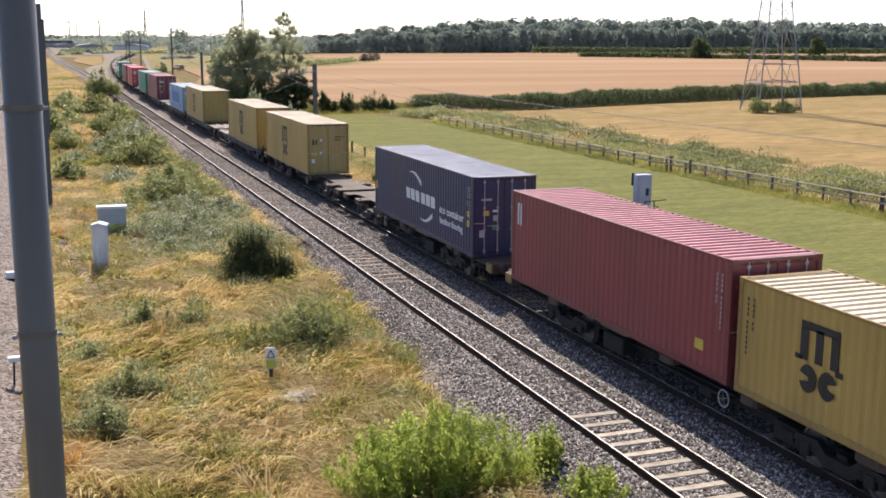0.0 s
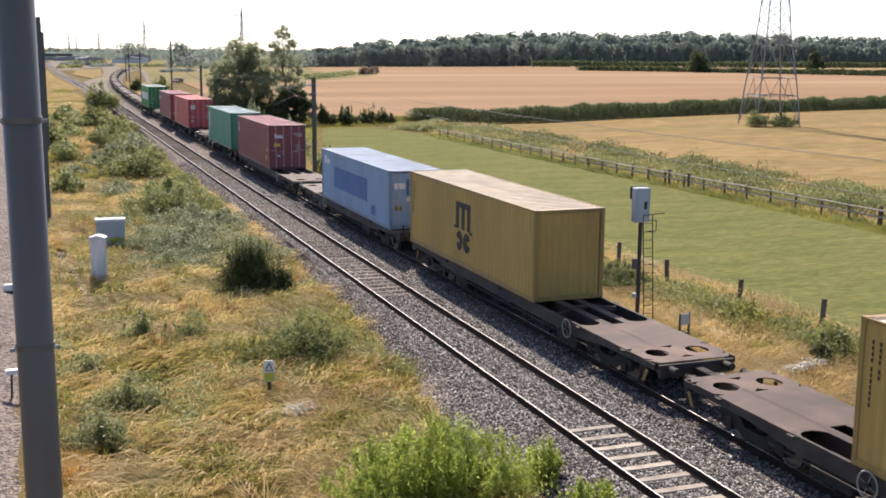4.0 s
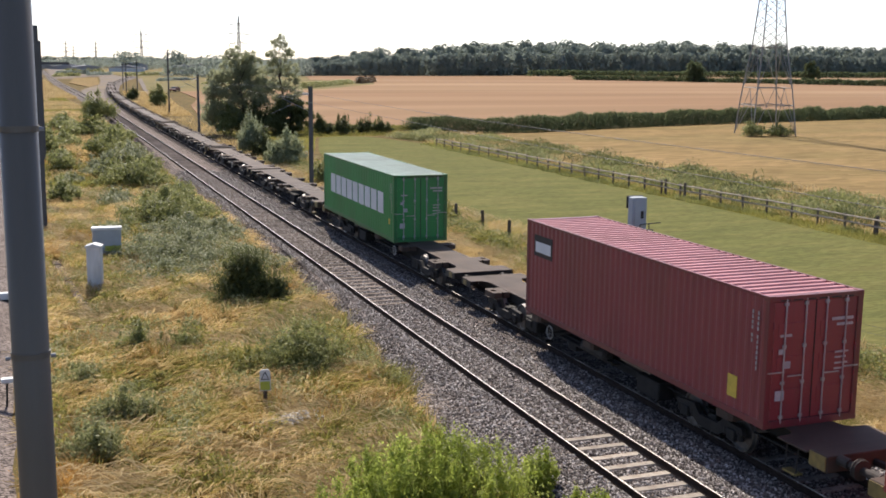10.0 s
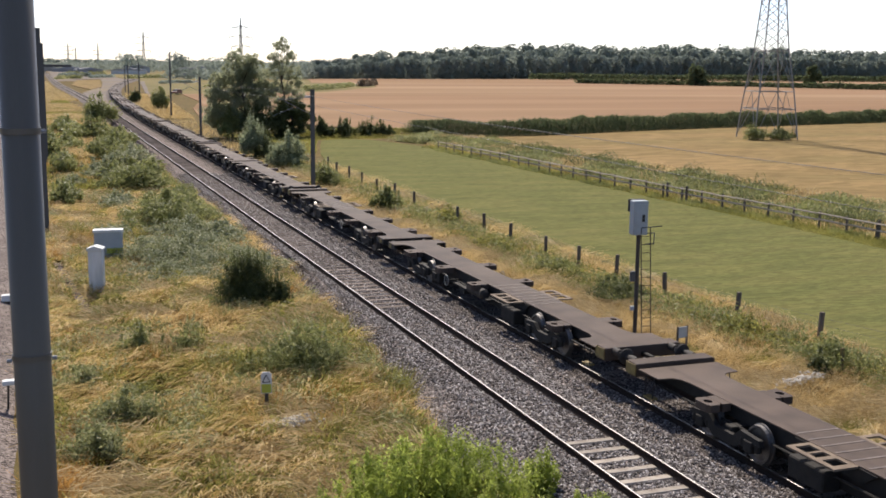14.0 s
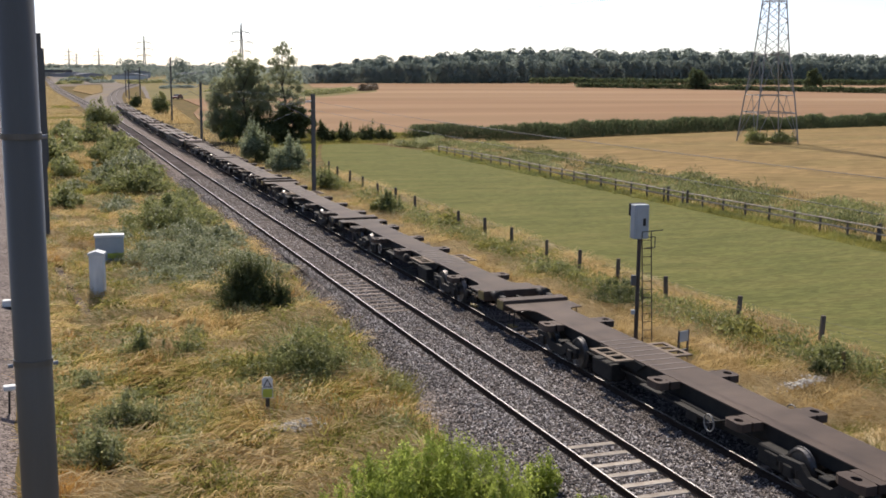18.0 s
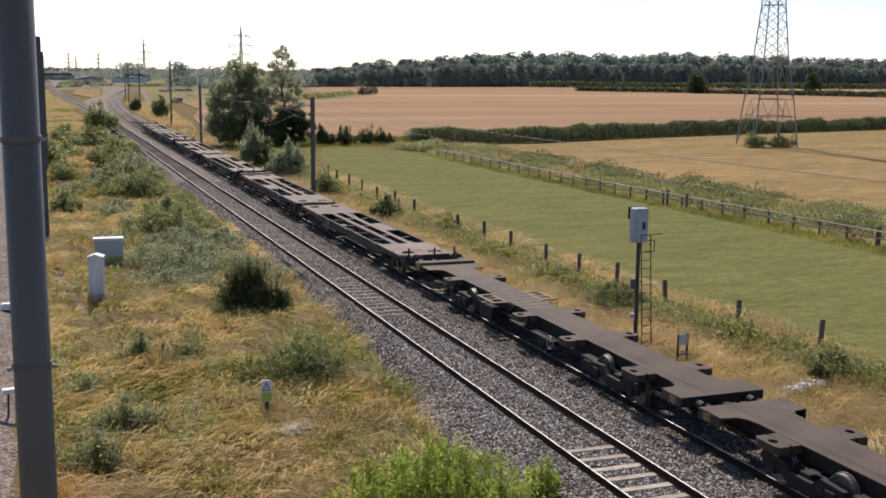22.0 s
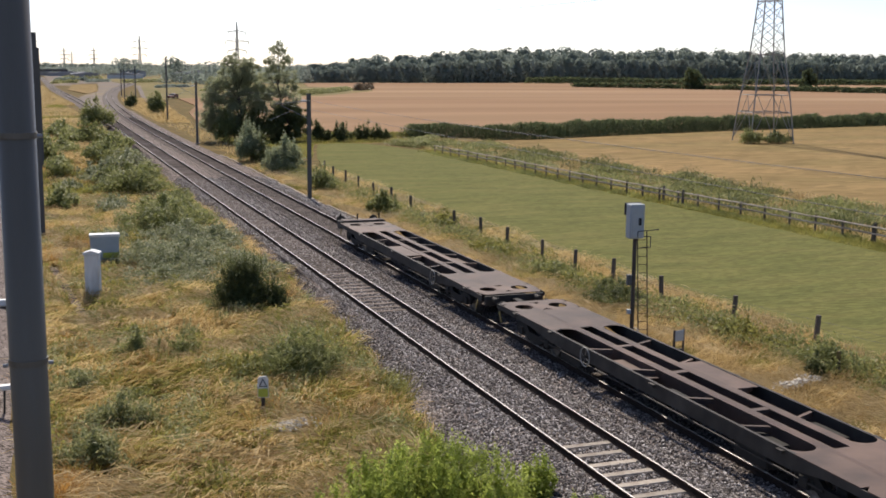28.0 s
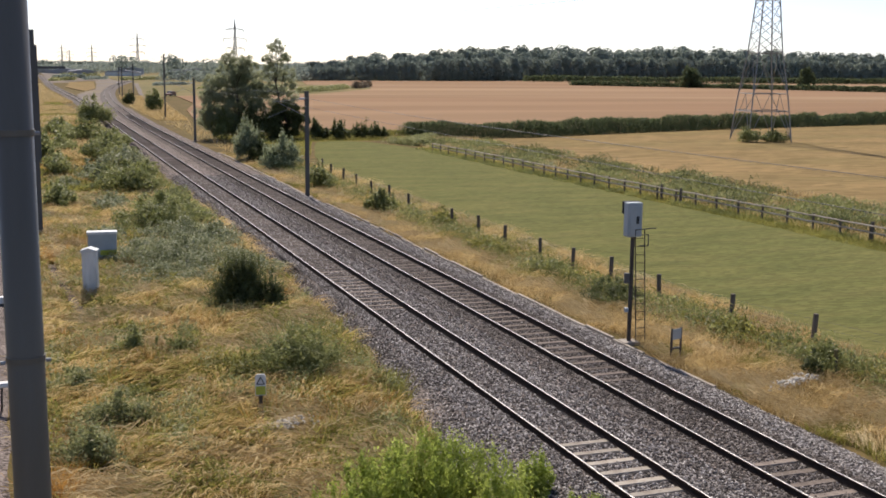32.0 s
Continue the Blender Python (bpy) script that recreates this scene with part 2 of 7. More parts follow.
# ---- shapes ----
class Shape:
    """Gathers boxes, bars, prisms and sheets into one mesh."""

    def __init__(self):
        self.v, self.f = [], []

    def add(self, verts, faces):
        o = len(self.v)
        self.v += [tuple(p) for p in verts]
        self.f += [tuple(o + i for i in q) for q in faces]
        return self

    def box(self, x0, x1, y0, y1, z0, z1, c=0.0):
        """A box; c cuts its upright edges and its rim off."""
        if not c:
            p = [(x, y, z) for z in (z0, z1) for x, y in ((x0, y0), (x1, y0), (x1, y1), (x0, y1))]
            return self.add(p, [(3, 2, 1, 0), (4, 5, 6, 7)] + [(i, (i + 1) % 4, 4 + (i + 1) % 4, 4 + i) for i in range(4)])
        ring = [(x0 + c, y0), (x1 - c, y0), (x1, y0 + c), (x1, y1 - c), (x1 - c, y1), (x0 + c, y1), (x0, y1 - c), (x0, y0 + c)]
        mx, my = (x0 + x1) / 2, (y0 + y1) / 2

        def shrunk(z):
            return [(x + (c if x < mx else -c) * 0.7, y + (c if y < my else -c) * 0.7, z) for x, y in ring]
        p = shrunk(z0) + [(x, y, z0 + c) for x, y in ring] + [(x, y, z1 - c) for x, y in ring] + shrunk(z1)
        q = [tuple(range(7, -1, -1)), tuple(range(24, 32))]
        for r in range(3):
            q += [(8 * r + i, 8 * r + (i + 1) % 8, 8 * r + 8 + (i + 1) % 8, 8 * r + 8 + i) for i in range(8)]
        return self.add(p, q)

    def bar(self, a, b, r, n=6, r2=None):
        a, b = Vector(a), Vector(b)
        d = (b - a).normalized()
        u = d.cross((0, 0, 1) if abs(d.z) < 0.9 else (1, 0, 0)).normalized()
        w = d.cross(u)
        r2 = r if r2 is None else r2
        p = []
        for c, rad in ((a, r), (b, r2)):
            p += [c + rad * (math.cos(2 * math.pi * i / n) * u + math.sin(2 * math.pi * i / n) * w) for i in range(n)]
        return self.add(p, [tuple(range(n)), tuple(range(2 * n - 1, n - 1, -1))] + [(i, n + i, n + (i + 1) % n, (i + 1) % n) for i in range(n)])

    def ring(self, centre, axis, r, t, n=20):
        """A round rim of bar thickness t about an axis 'x' or 'y'."""
        c = Vector(centre)
        m = 5
        p = []
        for i in range(n):
            a = 2 * math.pi * i / n
            for j in range(m):
                e = 2 * math.pi * j / m
                rr, s = r + t * math.cos(e), t * math.sin(e)
                p.append(c + (Vector((s, rr * math.cos(a), rr * math.sin(a))) if axis == "x" else Vector((rr * math.cos(a), s, rr * math.sin(a)))))
        return self.add(p, [(i * m + j, i * m + (j + 1) % m, ((i + 1) % n) * m + (j + 1) % m, ((i + 1) % n) * m + j) for i in range(n) for j in range(m)])

    def lathe(self, centre, axis, prof, n=20):
        """A turned body: prof is (offset along the axis, radius)."""
        c = Vector(centre)
        p = []
        for s, r in prof:
            for i in range(n):
                a = 2 * math.pi * i / n
                q = (s, r * math.cos(a), r * math.sin(a)) if axis == "x" else ((r * math.cos(a), s, r * math.sin(a)) if axis == "y" else (r * math.cos(a), r * math.sin(a), s))
                p.append(c + Vector(q))
        k = len(prof)
        f = [(j * n + i, j * n + (i + 1) % n, (j + 1) * n + (i + 1) % n, (j + 1) * n + i) for j in range(k - 1) for i in range(n)]
        return self.add(p, f + [tuple(range(n - 1, -1, -1)), tuple(range((k - 1) * n, k * n))])

    def prism(self, poly, axis, a, b):
        """A flat outline pushed from a to b along an axis."""
        def at(p, s):
            return (s, *p) if axis == "x" else ((p[0], s, p[1]) if axis == "y" else (*p, s))
        n = len(poly)
        v = [at(p, a) for p in poly] + [at(p, b) for p in poly]
        return self.add(v, [tuple(range(n)), tuple(range(2 * n - 1, n - 1, -1))] + [(i, n + i, n + (i + 1) % n, (i + 1) % n) for i in range(n)])

    def plate(self, x0, x1, y0, y1, z0, z1, hx, hy, n=16):
        """A plate with one oval hole of half sizes hx, hy in its middle."""
        cx, cy = (x0 + x1) / 2, (y0 + y1) / 2
        inner, outer = [], []
        for i in range(n):
            a = 2 * math.pi * (i + 0.5) / n
            ca, sa = math.cos(a), math.sin(a)
            inner.append((cx + hx * ca, cy + hy * sa))
            s = 1 / max(abs(ca), abs(sa))
            outer.append((cx + (x1 - cx) * ca * s, cy + (y1 - cy) * sa * s))
        v = [(*p, z1) for p in inner] + [(*p, z1) for p in outer] + [(*p, z0) for p in inner] + [(*p, z0) for p in outer]
        f = []
        for i in range(n):
            j = (i + 1) % n
            f += [(i, n + i, n + j, j), (2 * n + j, 3 * n + j, 3 * n + i, 2 * n + i), (i, j, 2 * n + j, 2 * n + i), (n + j, n + i, 3 * n + i, 3 * n + j)]
        return self.add(v, f)

    def tube(self, pts, radii, n=5):
        """One unbroken bar through several points."""
        pts = [Vector(p) for p in pts]
        v = []
        for i, c in enumerate(pts):
            d = (pts[min(i + 1, len(pts) - 1)] - pts[max(i - 1, 0)]).normalized()
            u = d.cross((0, 0, 1) if abs(d.z) < 0.9 else (1, 0, 0)).normalized()
            w = d.cross(u)
            v += [c + radii[i] * (math.cos(2 * math.pi * k / n) * u + math.sin(2 * math.pi * k / n) * w) for k in range(n)]
        m = len(pts)
        f = [(j * n + i, j * n + (i + 1) % n, (j + 1) * n + (i + 1) % n, (j + 1) * n + i) for j in range(m - 1) for i in range(n)]
        return self.add(v, f + [tuple(range(n)), tuple(range((m - 1) * n, m * n))])

    def mesh(self, name, material, smooth=False):
        me = bpy.data.meshes.new(name)
        me.from_pydata(self.v, [], self.f)
        bm = bmesh.new()
        bm.from_mesh(me)
        bmesh.ops.recalc_face_normals(bm, faces=bm.faces)
        bm.to_mesh(me)
        bm.free()
        me.materials.append(MATS[material])
        if smooth:
            me.shade_smooth()
        return me


def part(name, shape, material, parent=None, label="", at=None, smooth=False):
    """Links a shape (or a ready mesh) as one object under its thing."""
    me = shape if isinstance(shape, bpy.types.Mesh) else shape.mesh(name, material, smooth)
    ob = new(name, me)
    ob.parent = parent
    if at:
        ob.matrix_basis = pose(*at)
    return tagged(ob, label) if label else ob


def thing(name, label, category, at=(0, 0, 0), rz=0.0, group="", kind=""):
    ob = new(name)
    ob.empty_display_size = 0.3
    ob.matrix_basis = pose(*at, 0, 0, rz)
    return tagged(ob, label, category, group, kind)


def raw_mesh(name, verts, faces, material):
    """A mesh from arrays of corners and of equal-sided faces."""
    verts, faces = np.asarray(verts, np.float32), np.asarray(faces, np.int32)
    me = bpy.data.meshes.new(name)
    me.vertices.add(len(verts))
    me.vertices.foreach_set("co", verts.ravel())
    k = faces.shape[1]
    me.loops.add(faces.size)
    me.loops.foreach_set("vertex_index", faces.ravel())
    me.polygons.add(len(faces))
    me.polygons.foreach_set("loop_start", np.arange(0, faces.size, k, dtype=np.int32))
    me.polygons.foreach_set("loop_total", np.full(len(faces), k, np.int32))
    me.update(calc_edges=True)
    me.materials.append(MATS[material])
    return me


# ---- the line of the two tracks ----
XA, XB, BEND, RADIUS = 11.98, 15.467, 150.0, 3030.0


def on_b(s):
    """Place and heading (degrees) at s metres along the far track, which bends to the right far off."""
    if s <= BEND:
        return XB, s, 0.0
    a = (s - BEND) / RADIUS
    return XB + RADIUS * (1 - math.cos(a)), BEND + RADIUS * math.sin(a), -math.degrees(a)


def on_a(s):
    """The near track, which swings left far off."""
    if s <= 200:
        return XA, s, 0.0
    w = min(1.0, (s - 200) / 320)
    dx = -3.9 * w * w * (3 - 2 * w)
    return XA + dx, s, math.degrees(math.atan(3.9 * 6 * w * (1 - w) / 320))


def verge_edge(y):
    """Where the left verge meets the ballast."""
    return float(np.interp(y, (10, 22, 25, 28, 32, 38, 49, 62, 82, 124, 200), (8.4, 8.8, 9.1, 9.7, 9.95, 10.2, 10.4, 10.2, 10.15, 10.4, 10.5)))


def lay(x, y):
    """Height of the ground."""
    z = -0.62
    edge = verge_edge(y) + 0.1
    if -1.5 < x < edge:
        e = min(1.0, (x + 1.5) / 1.0, (edge - x) / 0.9)
        z += e * (0.24 + 0.16 * noise.noise((x * 0.35, y * 0.3, 1.7)) + 0.07 * noise.noise((x * 1.3, y * 1.1, 5.2)))
    elif 18.4 < x < 24:
        z += 0.12 * noise.noise((x * 0.5, y * 0.35, 3.3))
    return z


def build_ground():
    xs = [-4000, -1500, -500, -150, -50, -15] + [-6 + 0.6 * i for i in range(56)] + [29, 34, 44, 60, 90, 140, 240, 480, 900, 1600, 4000]
    ys = [-600, -100, -20, 0] + [6 + 0.9 * i for i in range(120)] + [118, 125, 135, 150, 170, 200, 240, 300, 400, 600, 900, 1400, 2200, 4500]
    v = [(x, y, lay(x, y)) for y in ys for x in xs]
    n = len(xs)
    f = [(j * n + i, j * n + i + 1, (j + 1) * n + i + 1, (j + 1) * n + i) for j in range(len(ys) - 1) for i in range(n - 1)]
    g = new("ground", raw_mesh("ground", v, f, "dry_ground"))
    g.data.shade_smooth()
    tagged(g, "dry summer ground of straw and olive grass", "ground", kind="structure")

    def field(name, pts, z, material, label):
        s = Shape()
        s.prism(pts, "z", z - 0.3, z)
        ob = part(name, s, material, label=label)
        tagged(ob, label, "field", kind="structure")
    field("meadow", [(25.2, -80), (24.6, 33), (23.9, 45), (23.6, 60), (23.5, 80), (24.6, 96), (27.6, 112), (30.5, 124), (32.8, 132.6), (36, 134.4), (38.9, 132), (40.4, 126), (41.9, 118), (41.4, 103), (41.5, 82), (41.3, 68), (42.0, 58), (42.9, 48), (43.2, -80)],
          -0.57, "meadow_green", "close-cropped green meadow with straw-coloured patches")
    field("rough_field", [(54.5, -80), (54.3, 62), (53.4, 76), (53.4, 94), (54.2, 108), (52.4, 119), (51.6, 136), (56, 134), (62, 134), (69, 136.5), (80, 141), (98, 146.5), (142, 157), (420, 223), (420, -80)],
          -0.52, "rough_tan", "rough field of pale yellow dry grass")
    field("wheat_field", [(26, 190), (44, 153), (54, 143), (62, 141), (80, 148), (98, 153), (142, 164), (420, 230), (1100, 380), (1300, 800), (420, 815), (234, 790), (185, 800), (129, 541), (150.8, 503.6), (132, 440.3), (88.6, 357), (60, 338), (40.4, 334), (37, 270), (30, 230)],
          -0.45, "wheat", "broad ripe wheat field, orange-tan")
    field("far_pasture", [(29, 306), (40.2, 335), (60, 339), (88.4, 358), (131.8, 441), (150.4, 504), (128.6, 541), (184.6, 801), (150, 1200), (40, 1200), (50, 563), (36, 405)], -0.5, "far_grass", "distant rough pasture beside the line")
    field("straw_island", [(13.2, 450), (17.4, 384), (22.8, 424), (31.0, 590), (19, 570)], -0.36, "rough_tan", "patch of dry grass between the parting lines")
    field("yard", [(9.6, 560), (18, 600), (31, 620), (46, 640), (48, 1100), (12, 1100)], -0.47, "far_gravel", "brown-grey yard beside the distant lines")


build_ground()


def build_ballast():
    """The stone bed of both tracks, the sidings ground far off, and the sliver of a third track's bed."""
    def strip(name, rows, prof_of, material, label):
        v, f, n = [], [], 0
        for s in rows:
            pr = prof_of(s)
            n = len(pr)
            v += pr
        f = [(j * n + i, j * n + i + 1, (j + 1) * n + i + 1, (j + 1) * n + i) for j in range(len(rows) - 1) for i in range(n - 1)]
        ob = new(name, raw_mesh(name, v, f, material))
        tagged(ob, label, "ballast", kind="structure")
        return ob

    def main(s):
        xa, xb = on_a(s)[0], on_b(s)[0]
        w = 0.12 * noise.noise((0, s * 0.2, 2))
        e = 0.25 * noise.noise((4, s * 0.25, 2))
        return [(min(verge_edge(s) - 0.35, xa - 1.75) + e * 0.5, s, -0.64), (max(xa - 1.75, verge_edge(s) + 0.35) + w, s, -0.24), (xa - 1.3, s, -0.15), (xa - 0.88, s, -0.15), (xa - 0.68, s, -0.2), (xa + 0.68, s, -0.2), (xa + 0.88, s, -0.15), (xa + 1.3, s, -0.15),
                ((xa + xb) / 2, s, -0.3), (xb - 1.3, s, -0.16), (xb - 0.88, s, -0.155), (xb - 0.68, s, -0.205), (xb + 0.68, s, -0.205), (xb + 0.88, s, -0.155), (xb + 1.3, s, -0.16), (xb + 2.0 + w, s, -0.27), (xb + 3.3 + e, s, -0.68)]
    # strip of the far track's bed that carries the painted shade
    def worn(s):
        xb = on_b(s)[0]
        w = 0.1 * noise.noise((9, s * 0.4, 2))
        return [(xb - 1.42 + w, s, -0.17), (xb - 1.28, s, -0.15), (xb - 0.88, s, -0.145), (xb - 0.68, s, -0.195), (xb + 0.68, s, -0.195), (xb + 0.88, s, -0.145), (xb + 1.28, s, -0.15), (xb + 1.42 - w, s, -0.17)]
    rows = [-60, -20, 0] + [6 + 1.5 * i for i in range(100)] + [160 + 10 * i for i in range(14)] + [320, 360, 420, 500, 650]
    near_rows = [r for r in rows if r <= 240]
    far_rows = [240] + [r for r in rows if r > 240]
    strip("ballast", near_rows, main, "gravel", "grey-purple crushed stone ballast under two tracks")
    for path, last in ((on_a, 900), (on_b, 610)):
        def single(s, path=path):
            x = path(s)[0]
            return [(x - 2.3, s, -0.6), (x - 1.5, s, -0.2), (x - 0.7, s, -0.19), (x + 0.7, s, -0.19), (x + 1.5, s, -0.2), (x + 2.4, s, -0.6)]
        strip("ballast", [r for r in far_rows if r < last] + [last], single, "far_bed", "grey stone bed of a single track far off")

    strip("ballast", near_rows, worn, "oily_gravel", "browner ballast darkened with the shade under the train")

    def sidings(s):
        return [(float(np.interp(s, (235, 300, 345, 380, 420, 520, 640), (13.4, 12.6, 13.2, 17.0, 22.6, 28.5, 34.0))), s, -0.44), (on_b(s)[0] - 1.2, s, -0.40)]
    strip("sidings", [235, 260, 300, 345, 380, 420, 470, 520, 580, 640], sidings, "far_gravel", "pale grey stone ground where the lines part")
    strip("access_road", [545, 565, 585], lambda s: [(9.4, s, -0.42), (20 + (s - 545) * 0.25, s, -0.42)], "far_gravel", "pale stone access road across the yard")
    strip("ballast", [-60, 0, 20, 40, 60, 80, 120, 200, 400], lambda s: [(-5.8, s, -0.2), (-1.6, s, -0.22), (-0.75, s, -0.5), (-0.55, s, -0.62)], "gravel", "stone edge of a third track's bed")


build_ballast()

RAIL = [(-0.07, -0.16), (0.07, -0.16), (0.07, -0.148), (0.012, -0.13), (0.012, -0.042), (0.036, -0.034), (0.036, -0.008), (0.028, -0.001), (-0.028, -0.001), (-0.036, -0.008), (-0.036, -0.034), (-0.012, -0.042), (-0.012, -0.13), (-0.07, -0.148)]


def build_track(name, path, first, last, label):
    tr = thing(name, label, "railway track", kind="structure")
    rows = [first, 0] + [10 * i for i in range(1, 18)] + [175 + 7.5 * i for i in range(int((last - 175) / 7.5) + 1)]
    for side in (-0.7525, 0.7525):
        for nm, prof, material, lab in (("rail", RAIL, "rail_rust", "rust-brown rail"), ("rail_head", [(-0.021, -0.004), (0.021, -0.004), (0.022, 0.0), (0.017, 0.003), (-0.017, 0.003), (-0.022, 0.0)], "rail_head", "bright worn running surface")):
            v = []
            for s in rows:
                x, y, h = path(s)
                c = math.cos(radians(h))
                v += [(x + (side + px) * c, y, pz) for px, pz in prof]
            n = len(prof)
            f = [(j * n + i, j * n + (i + 1) % n, (j + 1) * n + (i + 1) % n, (j + 1) * n + i) for j in range(len(rows) - 1) for i in range(n)]
            part(nm, raw_mesh(nm, v, f, material), material, tr, lab)
    return tr


track_near = build_track("track", on_a, -60, 900, "empty railway track on concrete sleepers")
track_far = build_track("track", on_b, -60, 610, "railway track on dusty sleepers carrying the train")


# ---- plants ----
def rnd(seed):
    return np.random.default_rng(seed)


def patch(x, y, size, seed):
    """Smooth noise from 0 to 1 over the plan."""
    x, y = np.asarray(x) / size, np.asarray(y) / size
    i, j = np.floor(x).astype(int), np.floor(y).astype(int)
    u, v = x - i, y - j
    u, v = u * u * (3 - 2 * u), v * v * (3 - 2 * v)

    def h(a, b):
        s = np.sin(a * 127.1 + b * 311.7 + seed * 74.7) * 43758.5453
        return s - np.floor(s)
    return (h(i, j) * (1 - u) + h(i + 1, j) * u) * (1 - v) + (h(i, j + 1) * (1 - u) + h(i + 1, j + 1) * u) * v


def leaf_quads(rng, p, out, size, long=1.7, up=0.0):
    """Diamond leaves at the points p, facing roughly along out."""
    n = len(p)
    nrm = out + rng.normal(0, 0.75, (n, 3))
    nrm /= np.linalg.norm(nrm, axis=1)[:, None] + 1e-9
    t = rng.normal(0, 1, (n, 3))
    t[:, 2] += up
    t -= nrm * np.sum(t * nrm, 1)[:, None]
    t /= np.linalg.norm(t, axis=1)[:, None] + 1e-9
    b = np.cross(nrm, t)
    s = (size * rng.uniform(0.6, 1.3, n))[:, None]
    v = np.stack([p - t * s * long / 2, p + b * s * 0.5, p + t * s * long / 2, p - b * s * 0.5], 1).reshape(-1, 3)
    return v, np.arange(4 * n).reshape(n, 4)


def lobe_points(rng, lobes, n, hollow=0.55, ragged=0.22):
    lobes = np.array(lobes, float)
    w = (lobes[:, 3] * lobes[:, 4] * lobes[:, 5]) ** 0.67
    k = rng.choice(len(lobes), n, p=w / w.sum())
    d = rng.normal(0, 1, (n, 3))
    d /= np.linalg.norm(d, axis=1)[:, None]
    bumps = 1 + ragged * np.sin(d[:, 0] * 7 + k * 1.7) * np.sin(d[:, 1] * 6 + k) + ragged * 0.8 * np.sin(d[:, 2] * 9 + k * 2.3) * np.sin(d[:, 0] * 11)
    r = (hollow + (1 - hollow) * rng.uniform(0, 1, n) ** 0.6) * bumps
    p = lobes[k, :3] + d * lobes[k, 3:] * r[:, None]
    return p, d


def crown_mesh(name, lobes, n, size, material, seed, long=1.7, up=0.0, hollow=0.55, ragged=0.22, floor=None):
    rng = rnd(seed)
    p, d = lobe_points(rng, lobes, n, hollow, ragged)
    if floor is not None:
        p[:, 2] = np.maximum(p[:, 2], floor + rng.uniform(0, 0.25, n))
    return raw_mesh(name, *leaf_quads(rng, p, d + np.array((0, 0, 0.35)), size, long, up), material)


def auto_lobes(rng, w, d, h, count):
    """Uneven lobes of many sizes, with a low skirt and shoots that stand out of the top."""
    out = []
    for i in range(count * 2):
        a, q = rng.uniform(0, 2 * math.pi), rng.uniform(0, 0.85) ** 0.7
        f = rng.uniform(0.16, 0.42)
        top = h * (1 - 0.6 * q ** 1.6) * rng.uniform(0.75, 1.08)
        rz = top * rng.uniform(0.25, 0.45)
        out.append((w / 2 * q * math.cos(a), d / 2 * q * math.sin(a), max(top - rz, 0.1), w / 2 * f, d / 2 * f, rz))
    out.append((0, 0, h * 0.4, w * 0.3, d * 0.3, h * 0.42))
    for i in range(count):
        a, q = rng.uniform(0, 2 * math.pi), rng.uniform(0, 0.9)
        r = min(w, d) * rng.uniform(0.025, 0.06)
        out.append((w / 2 * q * math.cos(a), d / 2 * q * math.sin(a), h * (1 - 0.55 * q * q), r, r, h * rng.uniform(0.12, 0.3)))
    return out


def bush(x, y, w, d, h, n, size, material, seed, label, category="bush", long=1.7, up=0.0, lobes=None, count=7, group="", ragged=0.35, hollow=0.2):
    rng = rnd(seed)
    z = lay(x, y)
    b = thing("bush" if category == "bush" else category.replace(" ", "_"), label, category, (x, y, z), group=group)
    lobes = lobes or auto_lobes(rng, w, d, h, count)
    for lb in lobes[:4]:
        part("stem", Shape().bar((lb[0] * 0.25, lb[1] * 0.25, -0.08), (lb[0], lb[1], lb[2]), 0.035 * max(0.6, h / 2), 5, 0.012), "bark", b)
    part("crown", crown_mesh("crown", lobes, int(n * 0.8), size, material, seed + 1, long, up, hollow, ragged, 0.0), material, b)
    return b


def blades(name, xy, height, width, material, seed, label, lean=0.5, wind=(0.25, -0.1), z_of=None, category="grass"):
    """Grass: one thin bent blade for each point of the plan."""
    rng = rnd(seed)
    n = len(xy)
    h = height * rng.uniform(0.5, 1.2, n)
    a = rng.uniform(0, 2 * math.pi, n)
    z = np.array([lay(x, y) for x, y in xy]) - 0.02 if z_of is None else np.full(n, z_of)
    base = np.stack([xy[:, 0], xy[:, 1], z], 1)
    w = (width * rng.uniform(0.7, 1.4, n))[:, None]
    side = np.stack([np.cos(a), np.sin(a), np.zeros(n)], 1) * w / 2
    swirl = 6.3 * patch(xy[:, 0], xy[:, 1], 1.1, 5)
    lean_v = np.stack([np.cos(swirl) * 0.7 + wind[0] + rng.normal(0, 0.6, n), np.sin(swirl) * 0.7 + wind[1] + rng.normal(0, 0.6, n), np.zeros(n)], 1) * (lean * h)[:, None]
    tip = base + lean_v + np.stack([np.zeros(n), np.zeros(n), h * 0.92], 1)
    v = np.stack([base - side, base + side, tip], 1).reshape(-1, 3)
    ob = new(name, raw_mesh(name, v, np.arange(3 * n).reshape(n, 3), material))
    return tagged(ob, label, category, kind="stuff")


